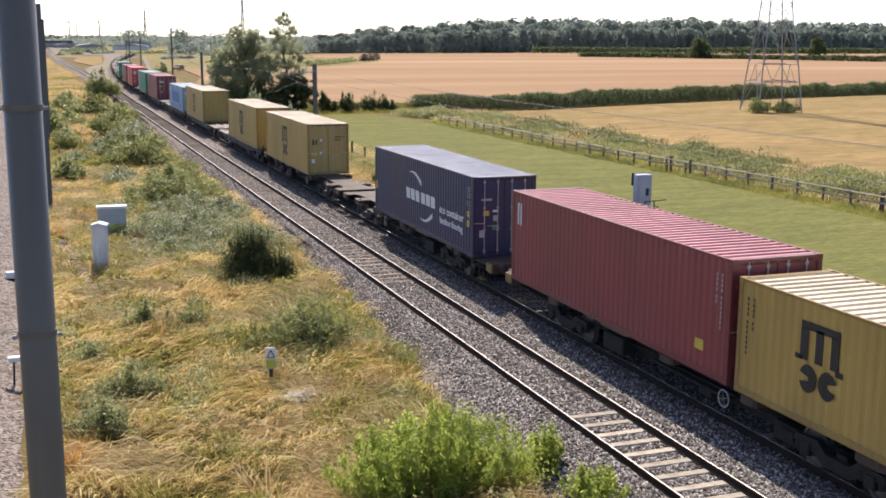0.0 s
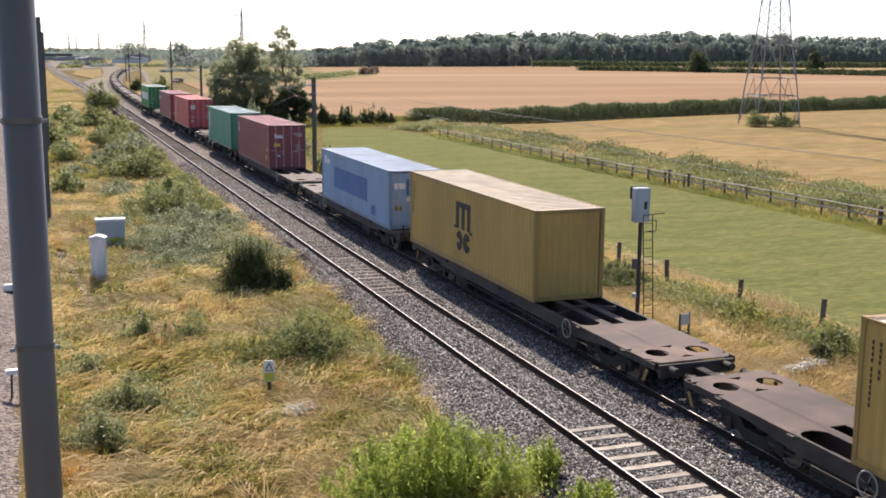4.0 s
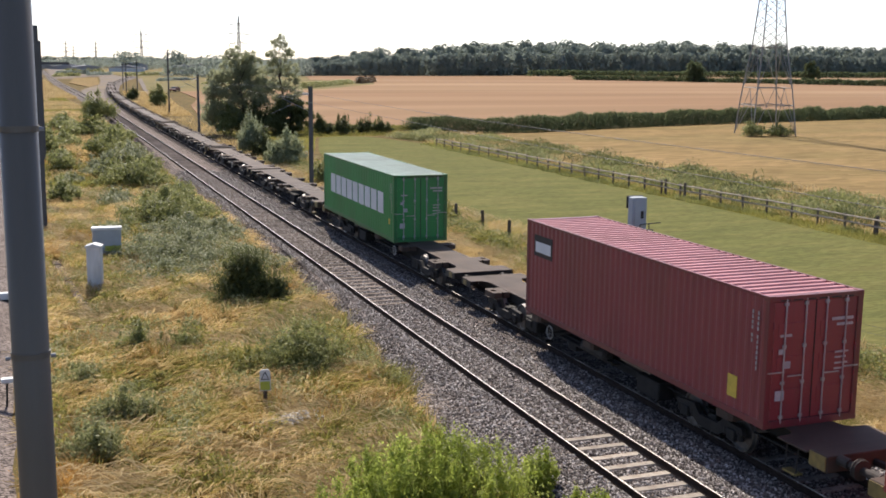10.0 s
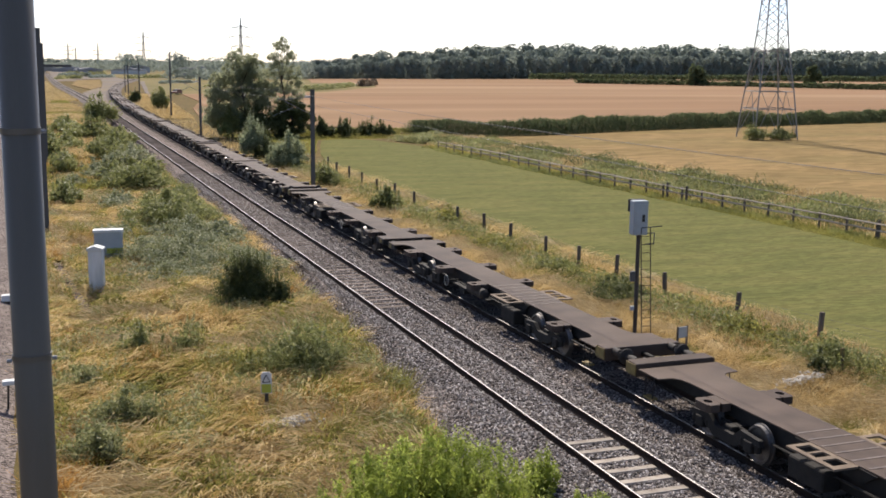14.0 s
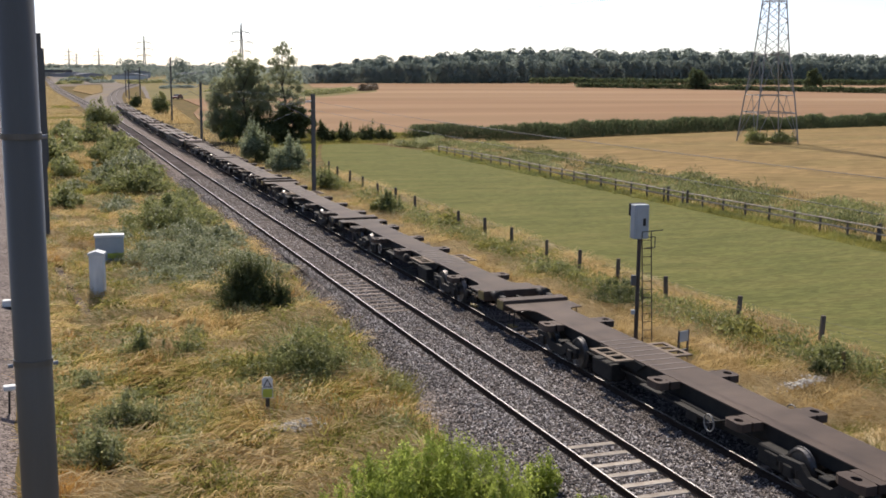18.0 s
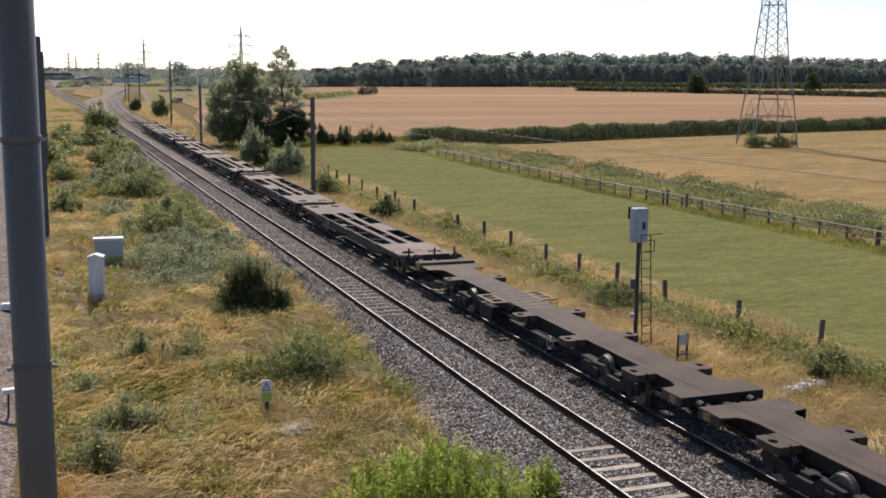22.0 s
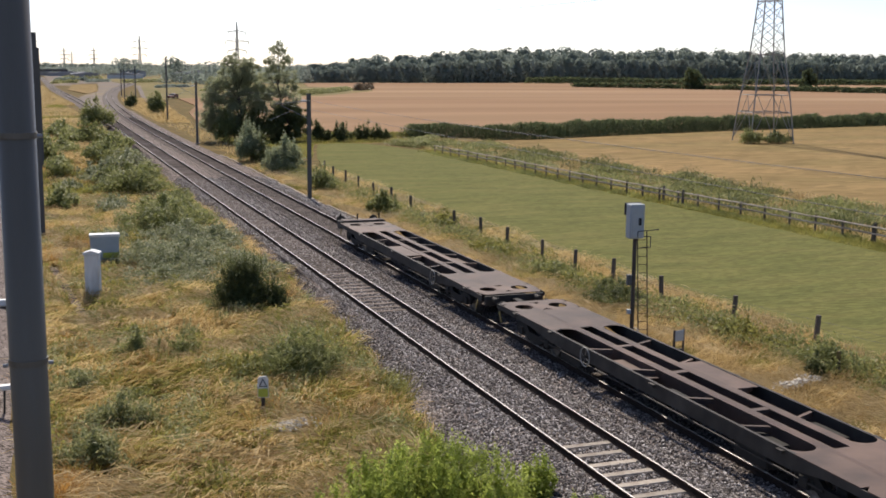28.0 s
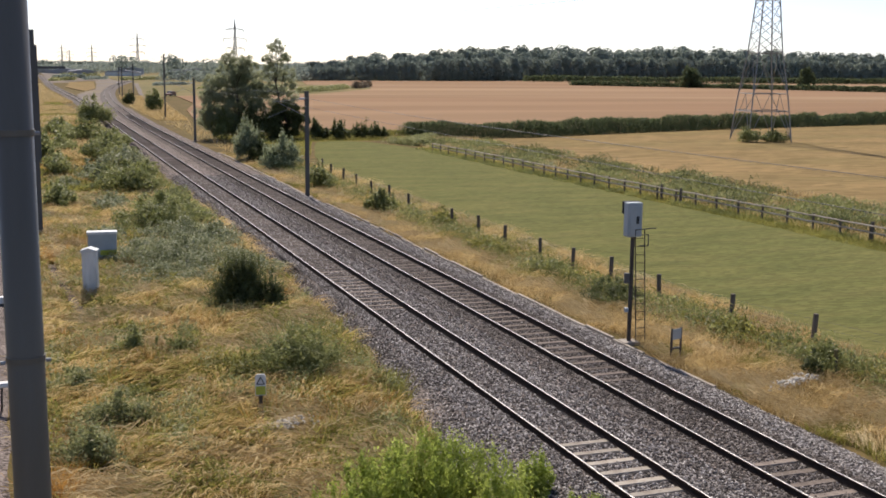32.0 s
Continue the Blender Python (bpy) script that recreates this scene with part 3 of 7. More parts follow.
def strands(name, xy, length, width, material, seed, label):
    """Long thin stalks that rise, arch over and lie down along the local lie of the grass."""
    rng = rnd(seed)
    n = len(xy)
    z = np.array([lay(x, y) for x, y in xy])
    base = np.stack([xy[:, 0], xy[:, 1], z + rng.uniform(0.02, 0.2, n)], 1)
    a = 6.3 * patch(xy[:, 0], xy[:, 1], 1.9, 5) + 2.2 * patch(xy[:, 0], xy[:, 1], 0.6, 6) + rng.normal(0, 0.4, n)
    way = np.stack([np.cos(a), np.sin(a), np.zeros(n)], 1)
    s = (length * rng.uniform(0.5, 1.25, n))[:, None]
    w = np.cross(way, (0, 0, 1.0)) * 0.7 + np.array((0, 0, 0.5))
    w = w * (width * rng.uniform(0.7, 1.3, n))[:, None] / 2
    rise = rng.uniform(0.12, 0.42, n)[:, None]
    mid = base + way * s * 0.5 + np.array((0, 0, 1.0)) * rise * s
    tip = base + way * s + np.array((0, 0, 1.0)) * rise * s * rng.uniform(0.4, 1.5, n)[:, None]
    v = np.stack([base - w, base + w, mid + w, mid - w, tip + w * 0.3, tip - w * 0.3], 1).reshape(-1, 3)
    o = (np.arange(n) * 6)[:, None]
    f = np.concatenate([o + np.array((0, 1, 2, 3)), o + np.array((3, 2, 4, 5))])
    ob = new(name, raw_mesh(name, v, f, material))
    return tagged(ob, label, "grass", kind="stuff")


def shoots(seed, w, d, h, count, r, fan=0.5):
    """Narrow upright lobes fanned out of one root."""
    rng = rnd(seed)
    out = []
    for i in range(count):
        a, q = rng.uniform(0, 2 * math.pi), math.sqrt(rng.uniform(0, 1))
        top = h * (1 - 0.5 * q * q) * rng.uniform(0.75, 1.1)
        for f in (0.28, 0.62, 0.92):
            k = 1 - fan + fan * f
            out.append((w / 2 * q * math.cos(a) * k, d / 2 * q * math.sin(a) * k, top * f, r * (1.25 - 0.7 * f), r * (1.25 - 0.7 * f), top * 0.24))
    return out


def scatter(rng, n, x0, x1, y0, y1, near=0.0):
    y = y0 + (y1 - y0) * rng.uniform(0, 1, n) ** (1 + near)
    return np.stack([rng.uniform(x0, x1, n), y], 1)


def build_verge_grass():
    rng = rnd(11)
    def edge_of(y):
        return np.interp(y, (10, 22, 25, 28, 32, 38, 49, 62, 82, 124), (8.4, 8.8, 9.1, 9.7, 9.95, 10.2, 10.4, 10.2, 10.15, 10.4))

    def inside(xy, m=0.0):
        k = xy[:, 0] < edge_of(xy[:, 1]) - m + 0.5 * (patch(xy[:, 1], xy[:, 1] * 0, 1.7, 3) - 0.6) + 0.35 * (patch(xy[:, 0], xy[:, 1], 0.6, 8) - 0.5)
        return k & ~((np.abs(xy[:, 0] - (1.42 - (xy[:, 1] - 41) * 0.082)) < 0.24) & (xy[:, 1] > 40) & (xy[:, 1] < 52))
    # tussocks: blades gathered round their roots, with bare gaps between
    n_root, per = 9000, 22
    root = scatter(rng, n_root, -0.6, 10.6, 14, 112, 1.0)
    spread = rng.uniform(0.03, 0.10, n_root)
    xy = np.repeat(root, per, 0) + rng.normal(0, 1, (n_root * per, 2)) * np.repeat(spread, per)[:, None]
    size = np.repeat(rng.uniform(0.45, 1.5, n_root), per)
    keep = inside(xy)
    xy, size = xy[keep], size[keep]
    g = patch(xy[:, 0], xy[:, 1], 2.4, 21) * 0.4 + patch(xy[:, 0], xy[:, 1], 0.7, 22) * 0.35 + 0.25 * rng.uniform(0, 1, len(xy))
    lush = g > 0.48
    red = (~lush) & (patch(xy[:, 0], xy[:, 1], 2.8, 31) + 0.5 * patch(xy[:, 0], xy[:, 1], 0.6, 32) + 0.25 * (xy[:, 0] < 1.6) > 0.98)
    tall = (0.24 + 0.36 * patch(xy[:, 0], xy[:, 1], 1.5, 25)) * size
    for nm, m, material, lab, sd in (("dry_grass", ~lush & ~red, "straw", "bleached straw grass laid over by the wind", 41), ("dry_grass", red, "straw_red", "rusty brown dry grass and docks", 42), ("grass", lush, "grass_green", "olive green grass among the straw", 43)):
        blades(nm, xy[m], tall[m], 0.034, material, sd, lab, lean=0.65)
    # long pale strands, combed over in swirls
    st = scatter(rng, 85000, -0.4, 10.2, 14, 80, 1.1)
    st = st[inside(st, 0.25)]
    st = st[patch(st[:, 0], st[:, 1], 1.3, 81) * 0.6 + patch(st[:, 0], st[:, 1], 0.45, 82) * 0.4 > 0.5]
    strands("seed_stalks", st, 0.85, 0.026, "stalk_pale", 44, "long pale stalks combed over by the wind")
    st = scatter(rng, 42000, -0.4, 10.2, 14, 80, 1.0)
    st = st[inside(st, 0.2)]
    strands("dry_grass", st, 0.7, 0.028, "straw", 45, "dry brown grass strands among the pale ones")
    st = scatter(rng, 60000, -0.4, 10.0, 14, 85, 1.0)
    st = st[inside(st, 0.3)]
    # stones on this strip get the shade under the train as colour
    st = st[patch(st[:, 0], st[:, 1], 2.4, 21) * 0.6 + patch(st[:, 0], st[:, 1], 0.8, 84) * 0.4 > 0.52]
    strands("grass", st, 0.62, 0.03, "grass_green", 47, "long olive grass lying over between the straw")
    # leafy weeds in drifts
    for count, material, size, sd, lab in ((1900, "weed_grey", 0.038, 91, "grey-green leafy weeds in the straw"), (1900, "grass_green", 0.038, 92, "olive leafy weeds in the straw")):
        root = scatter(rng, count * 2, -0.2, 9.6, 15, 90, 0.9)
        root = root[inside(root, 0.4)]
        root = root[patch(root[:, 0], root[:, 1], 1.6, sd) > 0.68]
        per = 64
        tall = np.repeat(rng.uniform(0.25, 0.75, len(root)), per)
        xy = np.repeat(root, per, 0) + rng.normal(0, 0.15, (len(root) * per, 2))
        q = rng.uniform(0.05, 1, len(xy))
        zz = np.array([lay(x, y) for x, y in xy])
        p = np.stack([xy[:, 0], xy[:, 1], zz + q * tall], 1)
        ob = new("weeds", raw_mesh("weeds", *leaf_quads(rng, p, np.tile((0.0, -0.2, 0.5), (len(p), 1)), size, 3.0, 1.2), material))
        tagged(ob, lab, "weeds", kind="stuff")
    # weeds in the belt before the wire fence
    for count, material, sd, lab in ((12000, "grass_green", 95, "yellow-green weeds under the wire fence"), (46000, "leaf_mid", 96, "olive weeds under the wire fence")):
        xy = np.stack([22.5 + rng.normal(0, 0.75, count) + np.zeros(count), 18 + 85 * rng.uniform(0, 1, count) ** 1.6], 1)
        xy[:, 0] += np.interp(xy[:, 1], (18, 25, 33, 42, 60), (2.2, 1.2, 0.3, -0.5, -0.5))
        k = patch(xy[:, 0], xy[:, 1], 1.1, sd)
        xy, k = xy[k > 0.36], k[k > 0.36]
        p = np.stack([xy[:, 0], xy[:, 1], -0.6 + rng.uniform(0, 1, len(xy)) * (0.15 + 0.75 * k)], 1)
        ob = new("weeds", raw_mesh("weeds", *leaf_quads(rng, p, np.tile((0.0, -0.3, 0.5), (len(p), 1)), 0.05, 3.0, 1.2), material))
        tagged(ob, lab, "weeds", kind="stuff")
    st = scatter(rng, 50000, 18.5, 25.6, 16, 100, 1.0)
    strands("seed_stalks", st[st[:, 0] > 18.9], 0.6, 0.014, "stalk_pale", 46, "long pale stalks along the cess")
    xy = scatter(rng, 60000, -1.2, 10.2, 108, 280, 0.5)
    xy = xy[xy[:, 0] < 9.6 - (xy[:, 1] > 200) * (xy[:, 1] - 200) * 0.045]
    m = patch(xy[:, 0], xy[:, 1], 6.0, 91) > 0.4
    blades("dry_grass", xy[m], 0.5, 0.07, "stalk_pale", 75, "straw grass on the far verge", lean=0.6)
    blades("grass", xy[~m], 0.5, 0.06, "grass_green", 76, "green grass on the far verge", lean=0.6)
    xy = scatter(rng, 150000, 18.3, 25.2, 16, 118, 0.8)
    xy = xy[(xy[:, 0] > 18.55 + 0.5 * patch(xy[:, 1], xy[:, 1] * 0, 1.5, 51)) & (xy[:, 0] < 24.6 + 0.8 * patch(xy[:, 1], xy[:, 1] * 0, 2, 52))]
    g = patch(xy[:, 0], xy[:, 1], 2.2, 61) * 0.6 + 0.4 * patch(xy[:, 0], xy[:, 1], 0.9, 62) + 0.12 * (np.abs(xy[:, 0] - 22.2) < 1.3)
    m = g > 0.62
    blades("dry_grass", xy[~m], 0.36, 0.018, "straw", 71, "tall straw grass along the cess", lean=0.7)
    blades("grass", xy[m], 0.36, 0.018, "grass_green", 72, "green grass at the foot of the fence", lean=0.6)
    xy = scatter(rng, 26000, -3.0, 9.4, 270, 520, 0.3)
    xy = xy[xy[:, 0] < np.interp(xy[:, 1], (270, 345, 400, 520), (9.4, 7.6, 6.2, 5.4))]
    blades("dry_grass", xy, 0.5, 0.14, "stalk_pale", 77, "pale grass beside the distant line", lean=0.6)
    xy = scatter(rng, 26000, 20, 34, 190, 335, 0.3)
    xy = xy[(xy[:, 0] > np.interp(xy[:, 1], (190, 250, 300, 335), (20, 20.6, 22.4, 24.4))) & (xy[:, 0] < np.interp(xy[:, 1], (190, 250, 300, 335), (25, 29, 33, 34)))]
    blades("dry_grass", xy, 0.45, 0.12, "straw", 78, "dry grass between the bend and the wheat", lean=0.6)
    xy = scatter(rng, 26000, 20, 60, 118, 300, 0.6)
    xy = xy[np.abs(xy[:, 0] - 19.5 - (xy[:, 1] - 150) * 0.06 * (xy[:, 1] > 150)) < 3]
    blades("dry_grass", xy, 0.5, 0.06, "straw", 73, "dry grass beside the far bend")
    xy = scatter(rng, 34000, 41.3, 43.8, 36, 120, 0.7)
    blades("grass", xy, 0.35, 0.03, "grass_green", 74, "uncut grass under the rail fence")


build_verge_grass()


def build_bushes():
    b = bush
    b(6.9, 19.4, 0, 0, 0, 52000, 0.027, "leaf_bright", 101, "bright yellow-green young willow shrub", lobes=shoots(102, 4.6, 2.2, 1.75, 60, 0.15, 0.4) + [(-0.7, 0.3, 0.75, 0.9, 0.9, 0.6), (0.2, 0.4, 0.9, 0.9, 0.9, 0.65), (1.1, 0.1, 0.7, 0.8, 0.8, 0.65), (-1.3, -0.1, 0.5, 0.6, 0.7, 0.5), (1.7, -0.2, 0.5, 0.6, 0.7, 0.5), (0.2, 0.5, 1.5, 0.22, 0.22, 0.45), (-0.35, 0.5, 1.35, 0.2, 0.2, 0.4), (0.8, 0.4, 1.35, 0.22, 0.22, 0.4), (-0.9, 0.4, 1.1, 0.2, 0.2, 0.4), (1.3, 0.3, 1.15, 0.2, 0.2, 0.4)], long=3.4, up=1.8, ragged=0.5)
    b(9.55, 20.1, 0, 0, 0, 8000, 0.034, "leaf_bright", 105, "small bright green sapling on the ballast edge", lobes=shoots(106, 1.5, 0.9, 1.2, 26, 0.12, 0.5), long=2.8, up=1.4)
    b(9.9, 18.3, 0, 0, 0, 9000, 0.03, "leaf_bright", 107, "low bright green suckers at the foot of the ballast", lobes=shoots(108, 1.7, 1.7, 0.95, 30, 0.12, 0.5), long=2.8, up=1.4)
    b(7.15, 40.3, 0, 0, 0, 26000, 0.028, "leaf_dark", 111, "dark green upright broom bush", lobes=[(-0.1, 0, 0.7, 1.0, 0.8, 0.8), (-0.1, 0, 1.25, 0.8, 0.65, 0.75), (-0.15, 0, 1.65, 0.5, 0.45, 0.6), (0.55, 0, 0.8, 0.65, 0.5, 0.7), (-0.75, 0, 0.8, 0.6, 0.5, 0.7), (-0.45, 0, 1.5, 0.4, 0.4, 0.6), (0.3, 0, 1.5, 0.4, 0.4, 0.6)] + shoots(112, 2.6, 1.8, 2.4, 18, 0.06, 0.75), long=5.0, up=1.2, ragged=0.5, hollow=0.05)
    b(8.2, 39.9, 0, 0, 0, 5000, 0.03, "leaf_dark", 115, "small dark green broom beside a larger one", lobes=[(0, 0, 0.45, 0.5, 0.45, 0.5), (0.1, 0, 0.75, 0.3, 0.3, 0.4)] + shoots(116, 1.1, 0.9, 1.15, 8, 0.06, 0.7), long=5.0, up=1.2, ragged=0.5, hollow=0.05)
    b(6.9, 30.6, 3.4, 2.6, 1.45, 22000, 0.034, "leaf_mid", 121, "loose olive-green weed bush with thin shoots", count=18, long=3.0, up=0.8, ragged=0.5, hollow=0.05)
    b(5.5, 31.0, 0, 0, 0, 3600, 0.034, "grass_green", 125, "yellow-green thin weeds beside the weed bush", lobes=shoots(126, 1.8, 1.2, 0.9, 26, 0.12, 0.3), long=3.6, up=2.0, ragged=0.5)
    b(4.9, 46.4, 5.2, 5.5, 0.8, 15000, 0.06, "leaf_bramble", 127, "low bramble mat with pale leaves", count=14, long=1.5)
    b(8.4, 47.6, 3.6, 6.0, 0.9, 12000, 0.06, "leaf_bramble", 128, "low bramble mat near the ballast", count=12, long=1.5)
    b(7.2, 56.8, 5.4, 6.5, 1.2, 13000, 0.07, "leaf_bramble", 129, "bramble and nettles grown together", count=13, long=1.6)
    b(5.9, 50.6, 6.2, 8.0, 1.2, 34000, 0.065, "leaf_bramble", 131, "wide bramble mound with pale shining leaves", count=14, long=1.4)
    b(6.6, 62.0, 5.6, 8.5, 1.9, 26000, 0.075, "leaf_mid", 141, "tangled green bramble and elder bush", count=12)
    b(6.1, 80.0, 5.6, 6.5, 2.2, 10000, 0.11, "leaf_mid", 151, "dense green bramble thicket on the verge", count=11)
    b(8.4, 55.5, 3.4, 5.0, 1.1, 7000, 0.085, "leaf_bramble", 401, "pale bramble spilling towards the ballast", count=9)
    b(3.6, 58.5, 2.6, 4.0, 0.8, 3500, 0.085, "leaf_bramble", 403, "low pale bramble in dry grass", count=7)
    b(8.3, 70.0, 3.0, 7.0, 1.4, 6000, 0.1, "leaf_mid", 405, "green bramble along the ballast edge", count=9)
    b(4.6, 71.5, 3.0, 5.0, 1.0, 3500, 0.1, "leaf_bramble", 407, "pale bramble in dry grass", count=7)
    b(7.9, 88.0, 3.6, 7.0, 1.7, 5500, 0.12, "leaf_mid", 409, "green bramble along the ballast edge", count=9)
    b(7.6, 98.0, 4.4, 8.0, 1.9, 6000, 0.13, "leaf_bramble", 411, "pale tangled bramble along the line", count=9)
    b(8.3, 122.0, 4.0, 10.0, 2.2, 6000, 0.15, "leaf_mid", 413, "green scrub along the ballast edge", count=9)
    b(3.0, 124.0, 3.5, 9.0, 1.4, 3500, 0.15, "leaf_mid", 415, "low green scrub on the verge", count=7)
    b(1.9, 96.0, 2.2, 7.0, 2.0, 4500, 0.13, "leaf_mid", 417, "olive scrub beside the mast", count=8)
    b(5.0, 90.0, 4.5, 6.0, 1.6, 5000, 0.12, "leaf_bramble", 156, "pale bramble mound on the verge", count=8)
    b(6.6, 108.0, 5.0, 8.0, 2.4, 8000, 0.13, "leaf_mid", 161, "mixed green scrub bush on the verge", count=10)
    b(9.0, 172.0, 6.0, 6.0, 4.2, 8000, 0.17, "leaf_mid", 171, "rounded green bush at the lineside", count=10)
    b(5.9, 138.0, 8.0, 7.0, 2.4, 7000, 0.16, "leaf_mid", 176, "low green bush on the verge", count=10)
    b(1.6, 74.0, 2.2, 5.0, 1.8, 6000, 0.1, "leaf_mid", 181, "olive and ochre bush near the mast", count=7)
    b(2.2, 84.0, 2.0, 4.0, 1.0, 2500, 0.1, "leaf_bramble", 184, "pale low bramble by the mast", count=6)
    b(1.0, 112.0, 2.6, 8.0, 2.8, 6000, 0.14, "leaf_mid", 186, "tall green scrub on the bank", count=8)
    b(3.4, 150.0, 4.0, 12.0, 2.0, 6000, 0.18, "leaf_mid", 188, "green scrub along the bank", count=9)
    b(2.7, 34.2, 1.6, 1.2, 0.95, 4200, 0.045, "leaf_mid", 191, "leafy yellow-green weed clump", count=5, long=1.5)
    b(4.5, 36.2, 1.0, 1.9, 0.8, 2600, 0.036, "weed_grey", 192, "thin green weed clump", count=5, long=2.5)
    b(1.7, 27.9, 2.3, 1.6, 0.95, 8000, 0.032, "weed_grey", 193, "grey-green thistle clump in the dry grass", count=12, long=3.0, up=0.8, ragged=0.5, hollow=0.05)
    b(1.0, 25.2, 1.6, 1.6, 0.9, 6500, 0.032, "weed_grey", 194, "grey-green thistle clump in the dry grass", count=12, long=3.0, up=0.8, ragged=0.5, hollow=0.05)
    b(0.8, 31.2, 2.0, 1.7, 0.7, 5000, 0.034, "weed_grey", 195, "grey-green thistle clump in the dry grass", count=12, long=3.0, up=0.8, ragged=0.5, hollow=0.05)
    b(2.9, 30.6, 1.6, 1.4, 0.5, 2600, 0.036, "grass_green", 196, "green weeds in dry grass", count=5, long=2.6, up=1.2)
    b(2.8, 36.9, 1.5, 1.7, 0.6, 2800, 0.034, "grass_green", 611, "yellow-green weeds standing in dry grass", count=12, long=3.2, up=1.0, ragged=0.5, hollow=0.05)
    b(0.9, 26.7, 1.9, 2.1, 0.6, 2800, 0.034, "weed_grey", 613, "grey-green mugwort patch in dry grass", count=12, long=3.2, up=1.0, ragged=0.5, hollow=0.05)
    b(4.1, 34.2, 1.3, 1.4, 0.7, 2800, 0.034, "leaf_mid", 615, "olive weeds standing in dry grass", count=12, long=3.2, up=1.0, ragged=0.5, hollow=0.05)
    b(0.7, 32.1, 1.6, 1.8, 0.5, 2800, 0.034, "weed_grey", 617, "grey-green mugwort patch in dry grass", count=12, long=3.2, up=1.0, ragged=0.5, hollow=0.05)
    b(5.4, 30.5, 1.5, 1.7, 0.5, 2800, 0.034, "grass_green", 619, "yellow-green weeds standing in dry grass", count=12, long=3.2, up=1.0, ragged=0.5, hollow=0.05)
    b(2.3, 29.8, 1.4, 1.5, 0.5, 2800, 0.034, "leaf_mid", 621, "olive weeds standing in dry grass", count=12, long=3.2, up=1.0, ragged=0.5, hollow=0.05)
    b(5.9, 40.4, 1.6, 1.8, 0.6, 2800, 0.034, "leaf_mid", 623, "olive weeds standing in dry grass", count=12, long=3.2, up=1.0, ragged=0.5, hollow=0.05)
    b(2.5, 41.5, 1.2, 1.3, 0.5, 2800, 0.034, "grass_green", 625, "yellow-green weeds standing in dry grass", count=12, long=3.2, up=1.0, ragged=0.5, hollow=0.05)
    b(87.6, 121.5, 5.5, 4.0, 2.0, 4000, 0.13, "leaf_mid", 198, "green scrub round the pylon's foot", count=8)
    b(91.5, 121.0, 4.5, 4.0, 1.8, 3500, 0.13, "leaf_dark", 199, "dark scrub round the pylon's foot", count=8)
    # far side
    b(20.6, 82.5, 2.6, 4.0, 1.9, 6500, 0.085, "leaf_mid", 203, "green bush at the foot of a mast", count=7)
    b(19.9, 109.0, 3.6, 4.4, 4.0, 12000, 0.11, "sallow", 205, "pale green elder bush", count=8)
    b(21.0, 107.5, 2.4, 3.0, 2.6, 5000, 0.1, "leaf_dark", 206, "green bush beside the willow", count=6)
    b(21.0, 67.6, 2.3, 2.4, 1.45, 5500, 0.085, "leaf_mid", 207, "green hawthorn bush by the fence posts", count=7)
    b(22.7, 61.0, 1.5, 2.5, 1.0, 2000, 0.08, "grass_green", 208, "tall green weeds by the fence", count=6, long=2.8, up=1.5)
    b(21.6, 38.4, 2.6, 4.2, 0.95, 8000, 0.05, "leaf_dark", 211, "low bramble round the signal post", count=8)
    b(21.9, 44.5, 1.8, 4.5, 0.8, 4200, 0.07, "leaf_mid", 212, "low bramble along the fence", count=8)
    b(21.6, 51.0, 1.6, 4.5, 0.7, 3000, 0.07, "grass_green", 213, "green weeds along the fence", count=8)
    b(23.0, 32.0, 2.0, 3.0, 0.7, 3400, 0.055, "grass_green", 214, "green weeds under the fence", count=7, long=2.4, up=1.0)
    b(23.0, 27.3, 1.8, 3.0, 1.0, 4200, 0.05, "leaf_mid", 215, "green bramble in the straw", count=7)
    b(21.9, 26.4, 0.7, 0.7, 0.9, 1200, 0.055, "leaf_dark", 216, "dark green shrub in straw", count=4)
    b(23.4, 230.0, 4.6, 4.6, 4.2, 6000, 0.2, "leaf_mid", 221, "round green bush by the bend", count=8)
    b(21.8, 266.0, 3.2, 3.2, 2.8, 3000, 0.22, "leaf_dark", 222, "small dark green bush by the bend", count=6)
    for i, (x, y, w, h, n) in enumerate(((34.0, 137.8, 1.5, 2.7, 2600), (35.2, 138.0, 1.2, 1.6, 1500), (37.0, 137.6, 2.3, 2.5, 4200), (39.7, 138.6, 1.4, 2.1, 1500), (40.9, 138.4, 1.3, 2.7, 900), (42.2, 138.6, 1.5, 2.1, 1300), (43.4, 138.8, 1.2, 1.5, 900))):
        b(x, y, 1.5 * w, 1.5 * w, 0.92 * h, 2 * n, 0.09, "leaf_dark", 230 + 2 * i, "dark hedge shrub at the meadow's end", count=8, long=2.6, up=0.8, group="hedge shrubs at the meadow's end")
    b(21.2, 98.2, 4.8, 4.6, 2.9, 16000, 0.075, "sallow", 251, "rounded grey-green sallow bush beside a mast", count=10, long=3.0, up=1.6)


